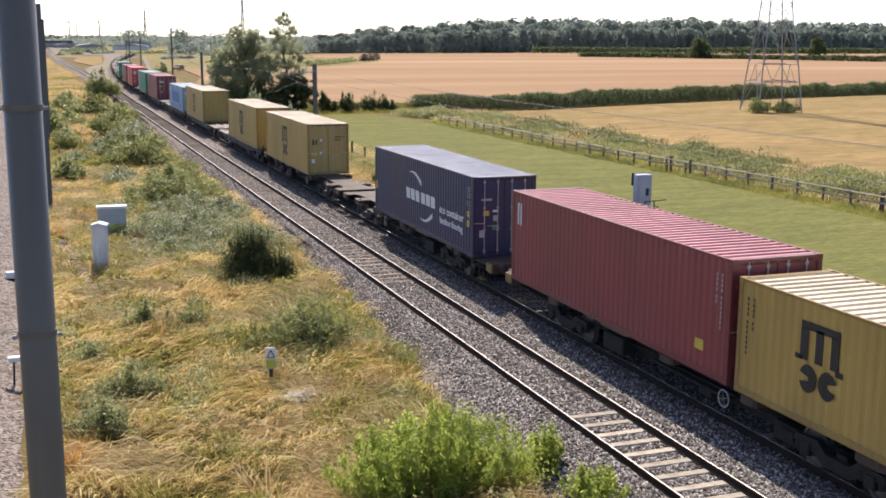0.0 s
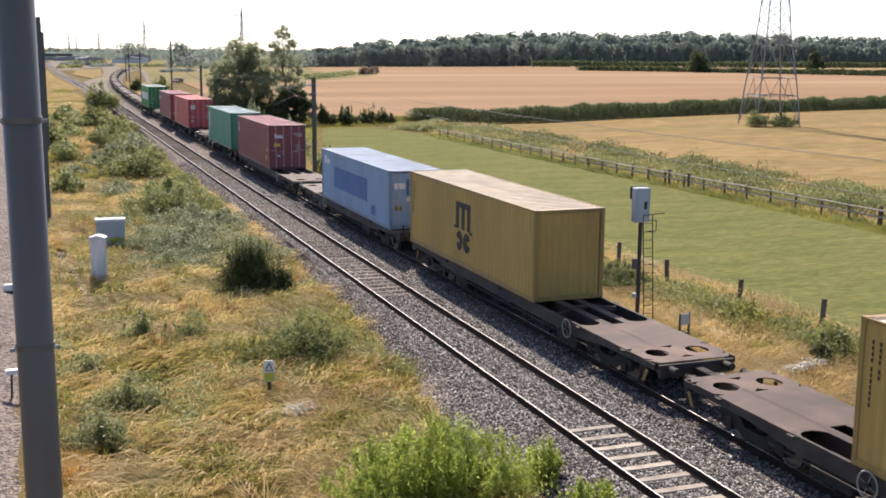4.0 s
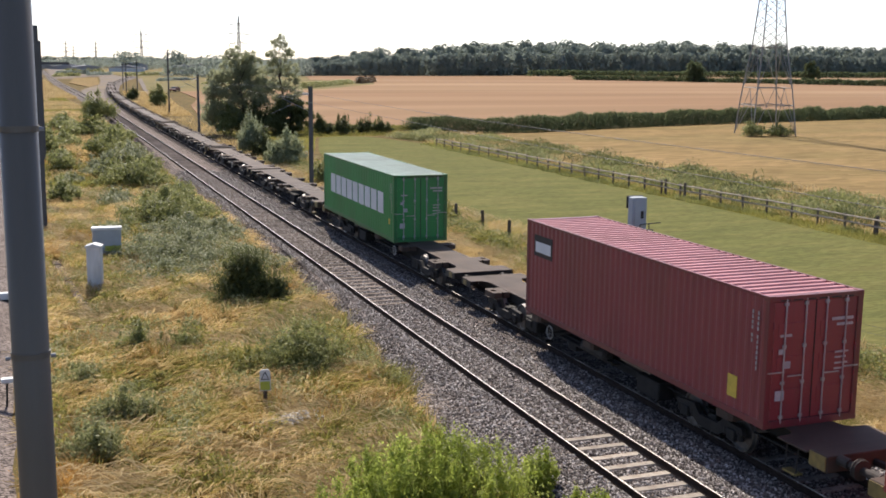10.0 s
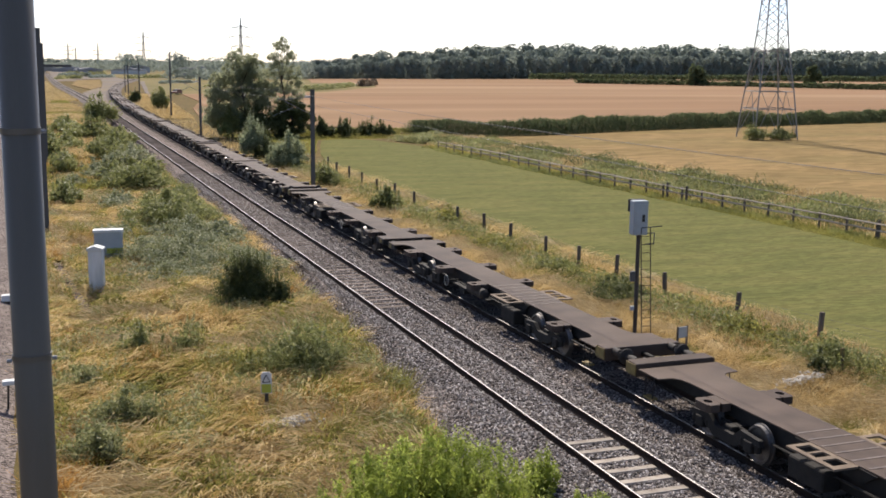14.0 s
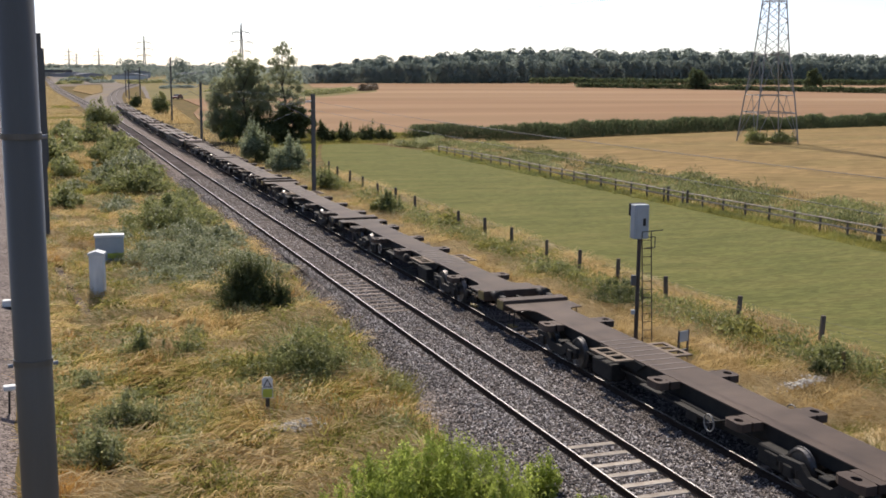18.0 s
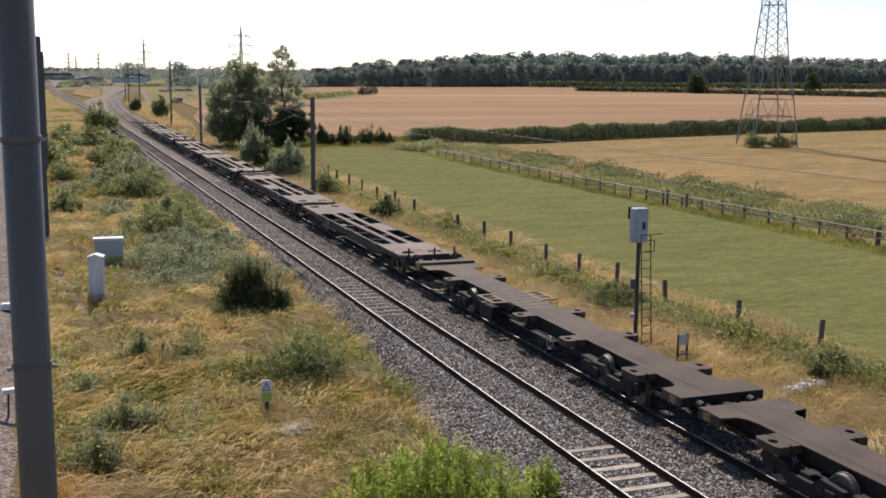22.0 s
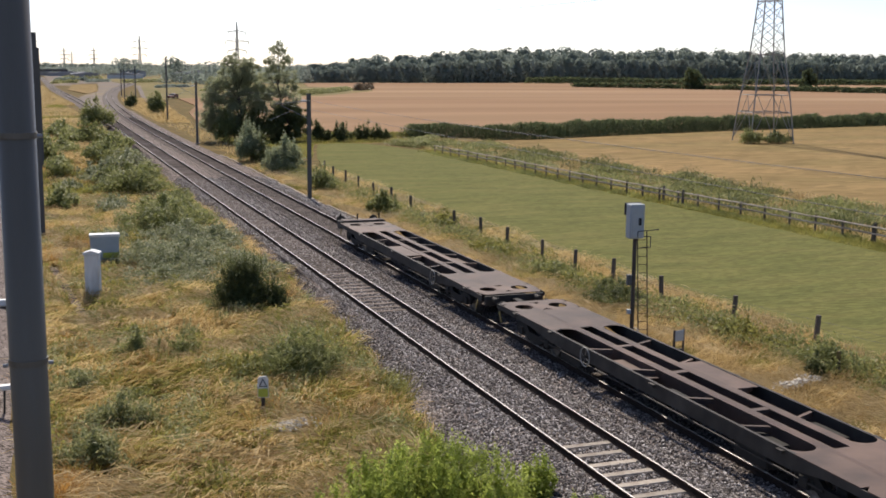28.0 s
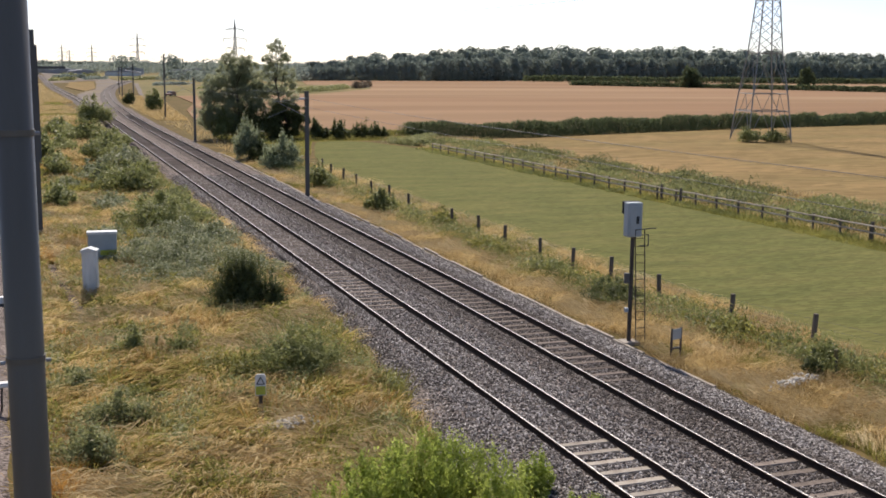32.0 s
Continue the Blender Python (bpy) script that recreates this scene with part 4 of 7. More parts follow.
def tree(x, y, h, lobes, n, size, material, seed, label, trunk_r=0.22, sway=0.3):
    rng = rnd(seed)
    t = thing("tree", label, "tree", (x, y, lay(x, y)))
    s = Shape()
    pts = [Vector((sway * math.sin(i * 0.9), sway * math.cos(i * 1.3) - sway, -0.1 + h * 0.85 * i / 6)) for i in range(7)]
    for i in range(6):
        s.bar(pts[i], pts[i + 1], trunk_r * (1 - i / 6.5), 9, trunk_r * (1 - (i + 1) / 6.5))
    for lb in lobes:
        a = pts[min(5, max(1, int(lb[2] / h * 5)))]
        s.bar(a, (lb[0], lb[1], lb[2]), trunk_r * 0.35, 5, 0.02)
        for _ in range(3):
            e = Vector((lb[0], lb[1], lb[2])) + Vector(rng.normal(0, 0.45, 3)) * Vector(lb[3:]).length * 0.6
            s.bar((lb[0], lb[1], lb[2]), e, 0.03, 4, 0.01)
    part("trunk", s, "bark", t)
    fine = []
    for lb in lobes:
        for _ in range(34):
            d = rng.normal(0, 1, 3)
            d /= np.linalg.norm(d)
            q = rng.uniform(0.13, 0.3)
            fine.append(tuple(np.array(lb[:3]) + d * np.array(lb[3:]) * rng.uniform(0.45, 1.05)) + tuple(np.array(lb[3:]) * q))
        fine.append(tuple(lb[:3]) + tuple(np.array(lb[3:]) * 0.4))
    part("crown", crown_mesh("crown", fine, n, size, material, seed + 1, 1.5, 0, 0.3, 0.35), material, t)
    return t


def build_trees():
    L = [(-3.1, 0.3, 3.4, 1.9, 1.9, 1.9), (3.0, 0.3, 6.0, 1.5, 1.5, 1.5), (-3.3, 0, 5.8, 1.4, 1.4, 1.4), (-2.4, 0, 2.4, 2.2, 2.2, 2.2), (1.5, 0, 2.2, 2.6, 2.3, 2.1), (-2.3, 0, 5.0, 2.2, 2.2, 2.0), (1.8, 0, 5.0, 2.4, 2.2, 2.0), (-0.2, 0, 4.2, 2.4, 2.2, 2.4), (-1.4, 0, 7.6, 2.2, 2.0, 1.9), (1.6, 0.4, 7.6, 2.1, 1.8, 1.9), (0.1, 0, 8.6, 2.3, 2.0, 1.9), (-0.6, 0, 9.9, 1.4, 1.3, 1.0), (1.3, 0, 9.6, 1.2, 1.2, 1.0), (-2.9, 0.2, 7.0, 1.1, 1.2, 1.2)]
    L = [(1.02 * a, b, c, 1.02 * d, 1.0 * e, 1.03 * f) for a, b, c, d, e, f in L]
    tree(24.5, 140.5, 11.4, L, 84000, 0.105, "leaf_tree", 301, "broad grey-green willow tree in full leaf")
    bush(26.6, 138.5, 7.5, 4.0, 4.3, 17000, 0.12, "leaf_dark", 303, "dark thicket between two trees", count=10)
    bush(22.6, 139.0, 3.2, 4.0, 3.6, 7000, 0.13, "leaf_mid", 307, "dark green elder under the willow", count=8)
    L = [(-1.6, 0, 2.0, 2.2, 2.2, 2.0), (1.6, 0, 2.0, 2.2, 2.2, 2.0), (0, 0, 4.0, 2.4, 2.0, 1.8), (1.8, 0, 3.6, 1.5, 1.4, 1.4)]
    tree(30.4, 139.5, 5.8, [(0.9 * a, b, 0.85 * c, 0.9 * d, e, 0.85 * f) for a, b, c, d, e, f in L], 24000, 0.13, "leaf_dark", 305, "dense dark green hawthorn tree")
    L = [(-1.1, 0, 6.0, 1.7, 1.4, 1.4), (1.3, 0, 6.2, 1.8, 1.4, 1.4), (-1.3, 0, 8.0, 1.5, 1.3, 1.2), (1.2, 0, 8.3, 1.6, 1.3, 1.2), (-1.0, 0, 9.8, 1.3, 1.1, 1.1), (1.0, 0, 10.2, 1.3, 1.0, 1.1), (-0.7, 0, 11.5, 0.9, 0.8, 0.8), (0.5, 0, 11.7, 0.9, 0.8, 0.8), (2.4, 0, 7.0, 0.9, 0.8, 0.8), (2.3, 0, 5.0, 1.1, 1.0, 1.0), (0.1, 0, 12.4, 0.4, 0.4, 0.5)]
    L = [(0.85 * a, b, c, 0.92 * d, 0.9 * e, 1.05 * f) for a, b, c, d, e, f in L]
    L += [(-0.9, 0, 4.4, 1.2, 1.2, 1.1), (0.6, 0, 3.2, 1.3, 1.2, 1.2), (1.2, 0, 4.6, 1.0, 1.0, 1.0)]
    tree(30.1, 142.5, 12.6, L, 32000, 0.085, "leaf_tree", 309, "tall thin-crowned poplar with gaps in its leaves", 0.2)
    L = [(0, 0, 5.5, 5.0, 5.0, 5.0), (-2.5, 0, 4.0, 3.6, 3.6, 3.6), (2.6, 0, 4.2, 3.6, 3.6, 3.8), (0, 0, 8.5, 3.6, 3.6, 3.0)]
    tree(327.5, 507.0, 12.0, L, 9000, 0.5, "leaf_hedge", 313, "round dark field tree in a hedge", 0.4)
    tree(413, 520.0, 11.5, L, 7000, 0.5, "leaf_hedge", 316, "round dark field tree in a hedge", 0.4)


build_bushes()
build_trees()


def hedge(name, pts, w, h, n, size, material, seed, label, up=1.5, uneven=0.35, long=2.2):
    """Leaves along a line of the plan."""
    rng = rnd(seed)
    pts = np.array(pts, float)
    seg = np.linalg.norm(np.diff(pts, axis=0), axis=1)
    k = rng.choice(len(seg), n, p=seg / seg.sum())
    f = rng.uniform(0, 1, n)[:, None]
    c = pts[k] * (1 - f) + pts[k + 1] * f
    along = c[:, 0] + c[:, 1]
    top = h * (1 - uneven + 2 * uneven * (0.45 * patch(along, along * 0, 2.2 * h, seed) + 0.3 * patch(along, along * 0, 0.6 * h, seed + 3) + 0.25 * patch(along, along * 0, 0.16 * h, seed + 5)))
    q = rng.uniform(0, 1, n) ** 0.75
    wide = w * 0.5 * np.sqrt(np.maximum(0.05, 1 - q ** 2)) * rng.uniform(-1, 1, n)
    a = rng.uniform(0, 2 * math.pi, n)
    p = np.stack([c[:, 0] + wide * np.cos(a), c[:, 1] + wide * np.sin(a), -0.6 + q * top], 1)
    d = np.stack([np.cos(a) * 0.5, np.sin(a) * 0.5, q], 1)
    ob = new(name, raw_mesh(name, *leaf_quads(rng, p, d, size, long, up), material))
    return tagged(ob, label, "hedge", kind="stuff")


def build_hedges():
    hedge("hedge", [(48.5, 144.5), (52, 140), (56, 136.8), (62, 136.4), (69, 139), (80, 143.5), (98, 149), (120, 154.5), (142, 159.5), (190, 171)], 4.4, 2.05, 100000, 0.07, "leaf_hedge", 401, "dark overgrown field hedge with reeds", 7.0, 0.32, 9.0)
    hedge("hedge", [(31, 142), (38, 147), (44, 147), (51, 144)], 4.0, 0.6, 9000, 0.07, "grass_green", 419, "pale reeds and weeds at the meadow's end", 4.0, 0.4, 5.0)
    hedge("hedge", [(41.5, 130), (43.8, 124), (46.5, 134), (50, 138)], 3.0, 0.6, 8000, 0.07, "weed_grey", 420, "pale weeds at the meadow's corner", 4.0, 0.4, 5.0)
    xy = scatter(rnd(423), 30000, 22.5, 46, 112, 146, 0.0)
    xy = xy[(xy[:, 0] < np.interp(xy[:, 1], (112, 124, 133, 134.5), (27.2, 30, 32.4, 46))) | (xy[:, 1] > 134.8)]
    blades("dry_grass", xy, 0.4, 0.04, "grass_green", 424, "green grass under the trees and at the meadow's end")
    hedge("hedge", [(285, 560), (330, 508), (352, 452), (372, 408), (420, 380)], 5, 2.6, 16000, 0.55, "leaf_hedge", 405, "low dark field hedge far off", 0.3)
    hedge("hedge", [(330, 720), (480, 690), (640, 690), (820, 720)], 8, 4.2, 16000, 0.8, "leaf_hedge", 409, "long dark hedge in front of the woods", 0.2, 0.2)
    hedge("hedge", [(128, 450), (138, 470), (149, 500)], 5, 2.4, 4000, 0.4, "bark_scrub", 411, "rough brown-green hedge tongue in the wheat", 0.5)
    hedge("hedge", [(86, 372), (98, 395), (124, 448)], 5, 1.8, 4000, 0.35, "weed_grey", 413, "sparse grey-green scrub in the wheat", 0.5)
    hedge("hedge", [(-60, 1500), (60, 1480), (180, 1400), (290, 1250)], 20, 11, 9000, 2.0, "leaf_far", 415, "low line of woods on the horizon, greyed with painted haze", 0.2, 0.45)
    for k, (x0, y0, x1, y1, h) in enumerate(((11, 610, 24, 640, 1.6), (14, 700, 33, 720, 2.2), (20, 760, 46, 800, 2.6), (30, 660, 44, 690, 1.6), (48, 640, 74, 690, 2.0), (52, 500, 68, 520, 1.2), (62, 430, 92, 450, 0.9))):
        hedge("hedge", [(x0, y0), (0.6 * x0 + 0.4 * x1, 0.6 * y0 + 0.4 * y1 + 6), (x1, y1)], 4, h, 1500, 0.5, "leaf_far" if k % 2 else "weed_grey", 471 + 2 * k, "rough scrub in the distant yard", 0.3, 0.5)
    hedge("hedge", [(70, 640), (105, 660), (140, 665), (165, 690)], 8, 5, 4000, 0.7, "leaf_far", 417, "trees and hedge behind the pasture, greyed with painted haze", 0.2, 0.5)
    rng = rnd(421)
    # scrub between the rail fence and the rough field
    for j, (material, n, seed, lab) in enumerate((("weed_grey", 70000, 431, "grey-green nettles and thistles beside the field"), ("leaf_mid", 110000, 433, "rank green weeds beside the field"), ("leaf_dark", 60000, 435, "dark bramble heaps beside the field"))):
        xy = scatter(rng, n, 43.4, 53.6, 30, 136, 0.4)
        m = patch(xy[:, 0], xy[:, 1], 3.5, seed)
        keep = m * 0.75 + 0.25 * patch(xy[:, 0], xy[:, 1], 1.0, seed + 4) > (0.56, 0.5, 0.55)[j]
        xy, m = xy[keep], m[keep]
        q = rng.uniform(0, 1, len(xy))
        p = np.stack([xy[:, 0], xy[:, 1], -0.6 + q * (0.15 + (1.05, 1.05, 1.7)[j] * (m - 0.35) * (0.3 + 1.2 * patch(xy[:, 0], xy[:, 1], 1.1, seed + 9)))], 1)
        ob = new("weeds", raw_mesh("weeds", *leaf_quads(rng, p, np.tile((0.2, -0.3, 0.4), (len(p), 1)), 0.062, 4.6, 2.0), material))
        tagged(ob, lab, "weeds", kind="stuff")
    blades("dry_grass", scatter(rng, 46000, 43.0, 55.0, 30, 138, 0.3), 0.5, 0.05, "stalk_pale", 437, "tall straw grass at the field's edge")


def build_field_grass():
    """Tall grass along the edges of the meadow."""
    rng = rnd(451)
    # tall dry grass beyond the wire fence
    xy = scatter(rng, 20000, -0.2, 1.7, 20, 50, 0.7)
    xy[:, 0] += np.interp(xy[:, 1], (20, 26, 30, 34, 38, 62), (27.0, 25.8, 24.8, 24.1, 23.7, 23.2))
    xy = xy[patch(xy[:, 0], xy[:, 1], 1.2, 465) > 0.42]
    blades("dry_grass", xy, 0.45, 0.026, "straw", 466, "tall tawny grass along the meadow's edge", lean=0.5)
    # rank tufts along the foot of the rail fence
    xy = scatter(rng, 26000, -1.0, 0.5, 36, 118, 0.6)
    xy[:, 0] += np.interp(xy[:, 1], (36, 48, 55, 61, 68, 82, 100, 117), (43.6, 43.1, 42.9, 42.5, 42.1, 42.0, 42.0, 41.6))
    xy = xy[patch(xy[:, 0], xy[:, 1], 1.3, 461) > 0.5]
    blades("grass", xy, 0.36, 0.05, "leaf_mid", 462, "dark green tufts along the rail fence", lean=0.7)


def build_woods():
    """A long wood on the skyline: crowns in three ranks, each of many small leaf clumps."""
    rng = rnd(441)
    az_px = [(12.6, 700, 11), (15, 720, 13), (16.2, 735, 17), (17.5, 745, 18.5), (19.2, 755, 19.5), (21, 775, 23), (22.9, 800, 25), (25.5, 860, 27), (28, 905, 27), (31, 950, 28.5), (35, 1040, 29), (38.5, 1110, 28), (42.5, 1200, 27), (46, 1260, 27)]
    A, D, Hh = (np.array([r[i] for r in az_px], float) for i in range(3))
    V, F, o = [], [], 0
    for rank in range(3):
        az = 12.4 + 0.2 * rank
        while az < 46:
            d, h = np.interp(az, A, D) + 22 * rank, np.interp(az, A, Hh)
            h *= (0.70, 0.88, 1.02)[rank] * rng.uniform(0.92, 1.06)
            r = h * rng.uniform(0.30, 0.44)
            x, y = d * math.sin(radians(az)), d * math.cos(radians(az))
            lobes = [(x + rng.normal(0, r * 0.3), y, h * 0.36, r, r, h * 0.4), (x + rng.normal(0, r * 0.45), y, h * 0.66, r * 0.75, r * 0.8, h * 0.3), (x + rng.normal(0, r * 0.4), y, h * 0.8, r * 0.5, r * 0.5, h * 0.2)]
            n = 1300
            p, dd = lobe_points(rng, lobes, n, 0.8, 0.14)
            p[:, 2] = np.maximum(p[:, 2] - 0.6, -0.5)
            v, f = leaf_quads(rng, p, dd * 2.5 + np.array((0, 0, 0.8)), h * 0.07, 1.3)
            V.append(v)
            F.append(f + o)
            o += len(v)
            az += math.degrees(r * 1.05 / d)
    # the skyline wood takes the leaf colour with haze painted in
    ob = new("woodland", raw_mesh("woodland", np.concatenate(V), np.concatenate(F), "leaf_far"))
    tagged(ob, "long green wood along the skyline, haze put into its colour", "woodland", kind="stuff")
    # scattered far trees towards the town
    V, F, o = [], [], 0
    for az, d, h, r in [(0.2 + 0.2 * i, rng.uniform(1100, 1500), rng.uniform(8, 10.5) + 3.5 * (16 < i < 27), rng.uniform(8, 14)) for i in range(64)] + [(4.2, 1000, 17, 9), (4.7, 1000, 16, 9), (6.6, 900, 17, 8), (6.9, 900, 15, 8), (8.2, 620, 12, 7), (8.8, 640, 13, 8), (9.6, 600, 11, 7), (11.6, 640, 10, 8), (12.4, 660, 10, 8), (13, 690, 11, 8), (5.3, 1050, 13, 8), (3.4, 1150, 12, 10), (2.8, 1150, 10, 9)]:
        x, y = d * math.sin(radians(az)), d * math.cos(radians(az))
        p, dd = lobe_points(rng, [(x, y, h * 0.45, r, r, h * 0.5), (x + r * 0.4, y, h * 0.65, r * 0.5, r * 0.5, h * 0.35)], 420, 0.75, 0.2)
        p[:, 2] = np.maximum(p[:, 2] - 0.6, -0.5)
        v, f = leaf_quads(rng, p, dd * 1.5, h * 0.09, 1.3)
        V.append(v)
        F.append(f + o)
        o += len(v)
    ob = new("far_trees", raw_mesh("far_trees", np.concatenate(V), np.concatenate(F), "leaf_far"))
    tagged(ob, "scattered trees towards the distant town, haze put into their colour", "trees", kind="stuff")


build_hedges()
build_field_grass()
build_woods()


# ---- lineside ----
def h_section(r, t, w):
    """The outline of an H-shaped steel column."""
    return [(-r, -r), (r, -r), (r, -r + t), (w, -r + t), (w, r - t), (r, r - t), (r, r), (-r, r), (-r, r - t), (-w, r - t), (-w, -r + t), (-r, -r + t)]


def ole_mast(x, y, top, reach, label, r=0.13, arm_z=None):
    """A steel mast; reach: how far its bracket reaches towards the tracks (0: none)."""
    m = thing("overhead_line_mast", label, "mast", (x, y, lay(x, y)), group="overhead line masts")
    g = top - lay(x, y)
    s = Shape()
    s.prism(h_section(r, 0.025, 0.012), "z", -0.2, g)
    part("column", s, "mast_grey", m)
    part("foot", Shape().box(-0.35, 0.35, -0.35, 0.35, -0.3, 0.12, 0.03), "concrete", m)
    if reach:
        az = arm_z or g - 0.5
        s = Shape()
        s.bar((0, 0, az), (-reach, 0, az - 0.25), 0.022).bar((0, 0, az - 1.3), (-reach * 0.8, 0, az - 0.3), 0.022).bar((-reach * 0.55, 0, az - 0.75), (-reach - 0.3, 0, az - 1.35), 0.016)
        part("bracket", s, "galvanised", m)
        part("insulator", Shape().lathe((-0.35, 0, az - 0.03), "x", [(-0.2, 0.04), (-0.15, 0.09), (-0.08, 0.05), (0, 0.09), (0.08, 0.05), (0.15, 0.09), (0.2, 0.04)], 10), "sign_white", m)
    return m


def wire(name, pts, r, material, label):
    s = Shape()
    for a, b in zip(pts, pts[1:]):
        s.bar(a, b, r, 5)
    return tagged(part(name, s, material), label, "wire", kind="structure")


def sag(a, b, drop, n=14):
    a, b = Vector(a), Vector(b)
    return [a.lerp(b, i / n) - Vector((0, 0, drop * 4 * (i / n) * (1 - i / n))) for i in range(n + 1)]


def build_overhead():
    ole_mast(18.25, 76.4, 6.9, 2.5, "grey steel overhead line mast with bracket arm")
    ole_mast(18.9, 137.8, 6.95, 2.4, "grey steel overhead line mast")
    ole_mast(22.3, 199.5, 10.3, 2.4, "tall grey steel overhead line mast")
    ole_mast(23.2, 272.0, 8.6, 2.0, "grey steel overhead line mast on the bend")
    ole_mast(24.2, 318.5, 7.9, 2.4, "tall grey steel overhead line mast on the bend")
    ole_mast(26.5, 361.0, 7.5, 2.4, "tall grey steel overhead line mast on the bend")
    ole_mast(18.3, 12.0, 6.9, 2.5, "grey steel overhead line mast with bracket arm")
    ole_mast(0.24, 60.0, 10.3, 0, "dark steel mast beside the third track")
    ole_mast(0.70, 104.0, 10.2, 0, "dark steel mast beside the third track")
    sup = [(16.0, -30), (15.8, 12), (15.8, 76.4), (16.4, 137.8), (19.8, 199.5), (20.9, 272), (21.8, 318.5)]
    for nm, heights, drop, r, lab in (("catenary_wire", (6.6, 6.65, 6.88, 6.9, 7.0, 6.4, 7.0), 0.25, 0.008, "carrying wire over the train's track"), ("contact_wire", (5.8, 5.85, 6.3, 6.3, 6.3, 5.8, 6.2), 0.1, 0.008, "contact wire over the train's track")):
        for (x0, y0), (x1, y1), z0, z1 in zip(sup, sup[1:], heights, heights[1:]):
            wire(nm, sag((x0, y0, z0), (x1, y1, z1), drop), r, "wire", lab)


def build_near_mast():
    """The big round mast close to the camera, with clamps."""
    m = thing("trackside_mast", "large blue-grey painted steel mast standing near the camera", "mast", (-0.125, 9.55, -0.55))
    part("column", Shape().lathe((0, 0, 0), "z", [(-0.2, 0.152), (11.5, 0.148)], 40), "mast_blue", m, smooth=True)
    for z in (6.75, 8.62):
        part("clamp", Shape().lathe((0, 0, z), "z", [(0, 0.148), (0, 0.158), (0.05, 0.158), (0.05, 0.148)], 32), "mast_blue", m)
        for x in (-0.175, 0.175):
            part("bolt", Shape().lathe((x, -0.12, z + 0.025), "x", [(-0.02, 0.018), (0.02, 0.018)], 6), "galvanised", m, "pale zinc bolt")
    part("foot", Shape().box(-0.45, 0.45, -0.45, 0.45, -0.4, 0.15, 0.04), "concrete", m)


def build_signal():
    m = thing("railway_signal", "grey railway signal seen from behind, on a post with a ladder", "signal", (18.82, 32.1, lay(18.82, 32.1)), rz=-6)
    part("post", Shape().lathe((0, 0, 0), "z", [(-0.1, 0.10), (0.05, 0.10), (0.05, 0.07), (3.75, 0.07)], 12), "signal_brown", m)
    part("base", Shape().box(-0.3, 0.3, -0.3, 0.3, -0.25, 0.1, 0.03), "concrete", m)
    head = part("head", Shape().box(-0.27, 0.25, -0.18, 0.2, 3.7, 4.85, 0.03), "cabinet_grey", m, "pale grey signal case")
    part("back_door", Shape().box(-0.2, 0.2, -0.2, -0.182, 3.78, 4.75, 0.008), "cabinet_grey", head)
    part("plate", Shape().box(0.02, 0.12, -0.212, -0.202, 4.15, 4.4), "sign_black", head, "small dark plate")
    part("hood", Shape().box(-0.3, 0.28, 0.2, 0.3, 4.45, 4.87, 0.02), "sign_black", head)
    lad = Shape()
    for x in (0.16, 0.50):
        lad.bar((x + 0.08, -0.05, 0.0), (x - 0.02, 0.12, 3.9), 0.02, 5)
    for i in range(13):
        z = 0.25 + 0.28 * i
        f = z / 3.9
        lad.bar((0.24 - 0.1 * f, -0.05 + 0.17 * f, z), (0.58 - 0.1 * f, -0.05 + 0.17 * f, z), 0.012, 4)
    part("ladder", lad, "signal_brown", m)
    s = Shape()
    s.bar((0.0, -0.22, 3.95), (0.75, -0.22, 4.0), 0.018, 5).bar((0.0, -0.22, 3.95), (0.0, -0.22, 3.75), 0.018, 5)
    s.bar((0.3, 0.1, 3.35), (0.62, 0.1, 3.35), 0.018, 5).bar((0.62, 0.1, 3.35), (0.62, 0.1, 3.72), 0.018, 5).bar((0.3, 0.1, 3.72), (0.62, 0.1, 3.72), 0.018, 5)
    part("guard_rail", s, "mast_grey", m)
    part("box", Shape().box(-0.24, -0.08, -0.08, 0.08, 2.1, 2.45, 0.015), "mast_grey", m)
    part("box", Shape().box(-0.2, -0.07, -0.06, 0.06, 1.1, 1.25, 0.01), "cabinet_grey", m)
    m = thing("marker_board", "small pale grey board between two short posts", "sign", (19.45, 30.15, lay(19.45, 30.15)), rz=14)
    part("board", Shape().box(-0.2, 0.2, -0.03, 0.0, 0.62, 0.98, 0.008), "cabinet_grey", m, "worn pale grey board")
    part("crossbar", Shape().box(-0.2, 0.2, -0.02, 0.02, 0.3, 0.36), "mast_grey", m)
    for x in (-0.21, 0.21):
        part("post", Shape().box(x - 0.03, x + 0.03, -0.025, 0.025, -0.1, 1.0), "post_wood", m)


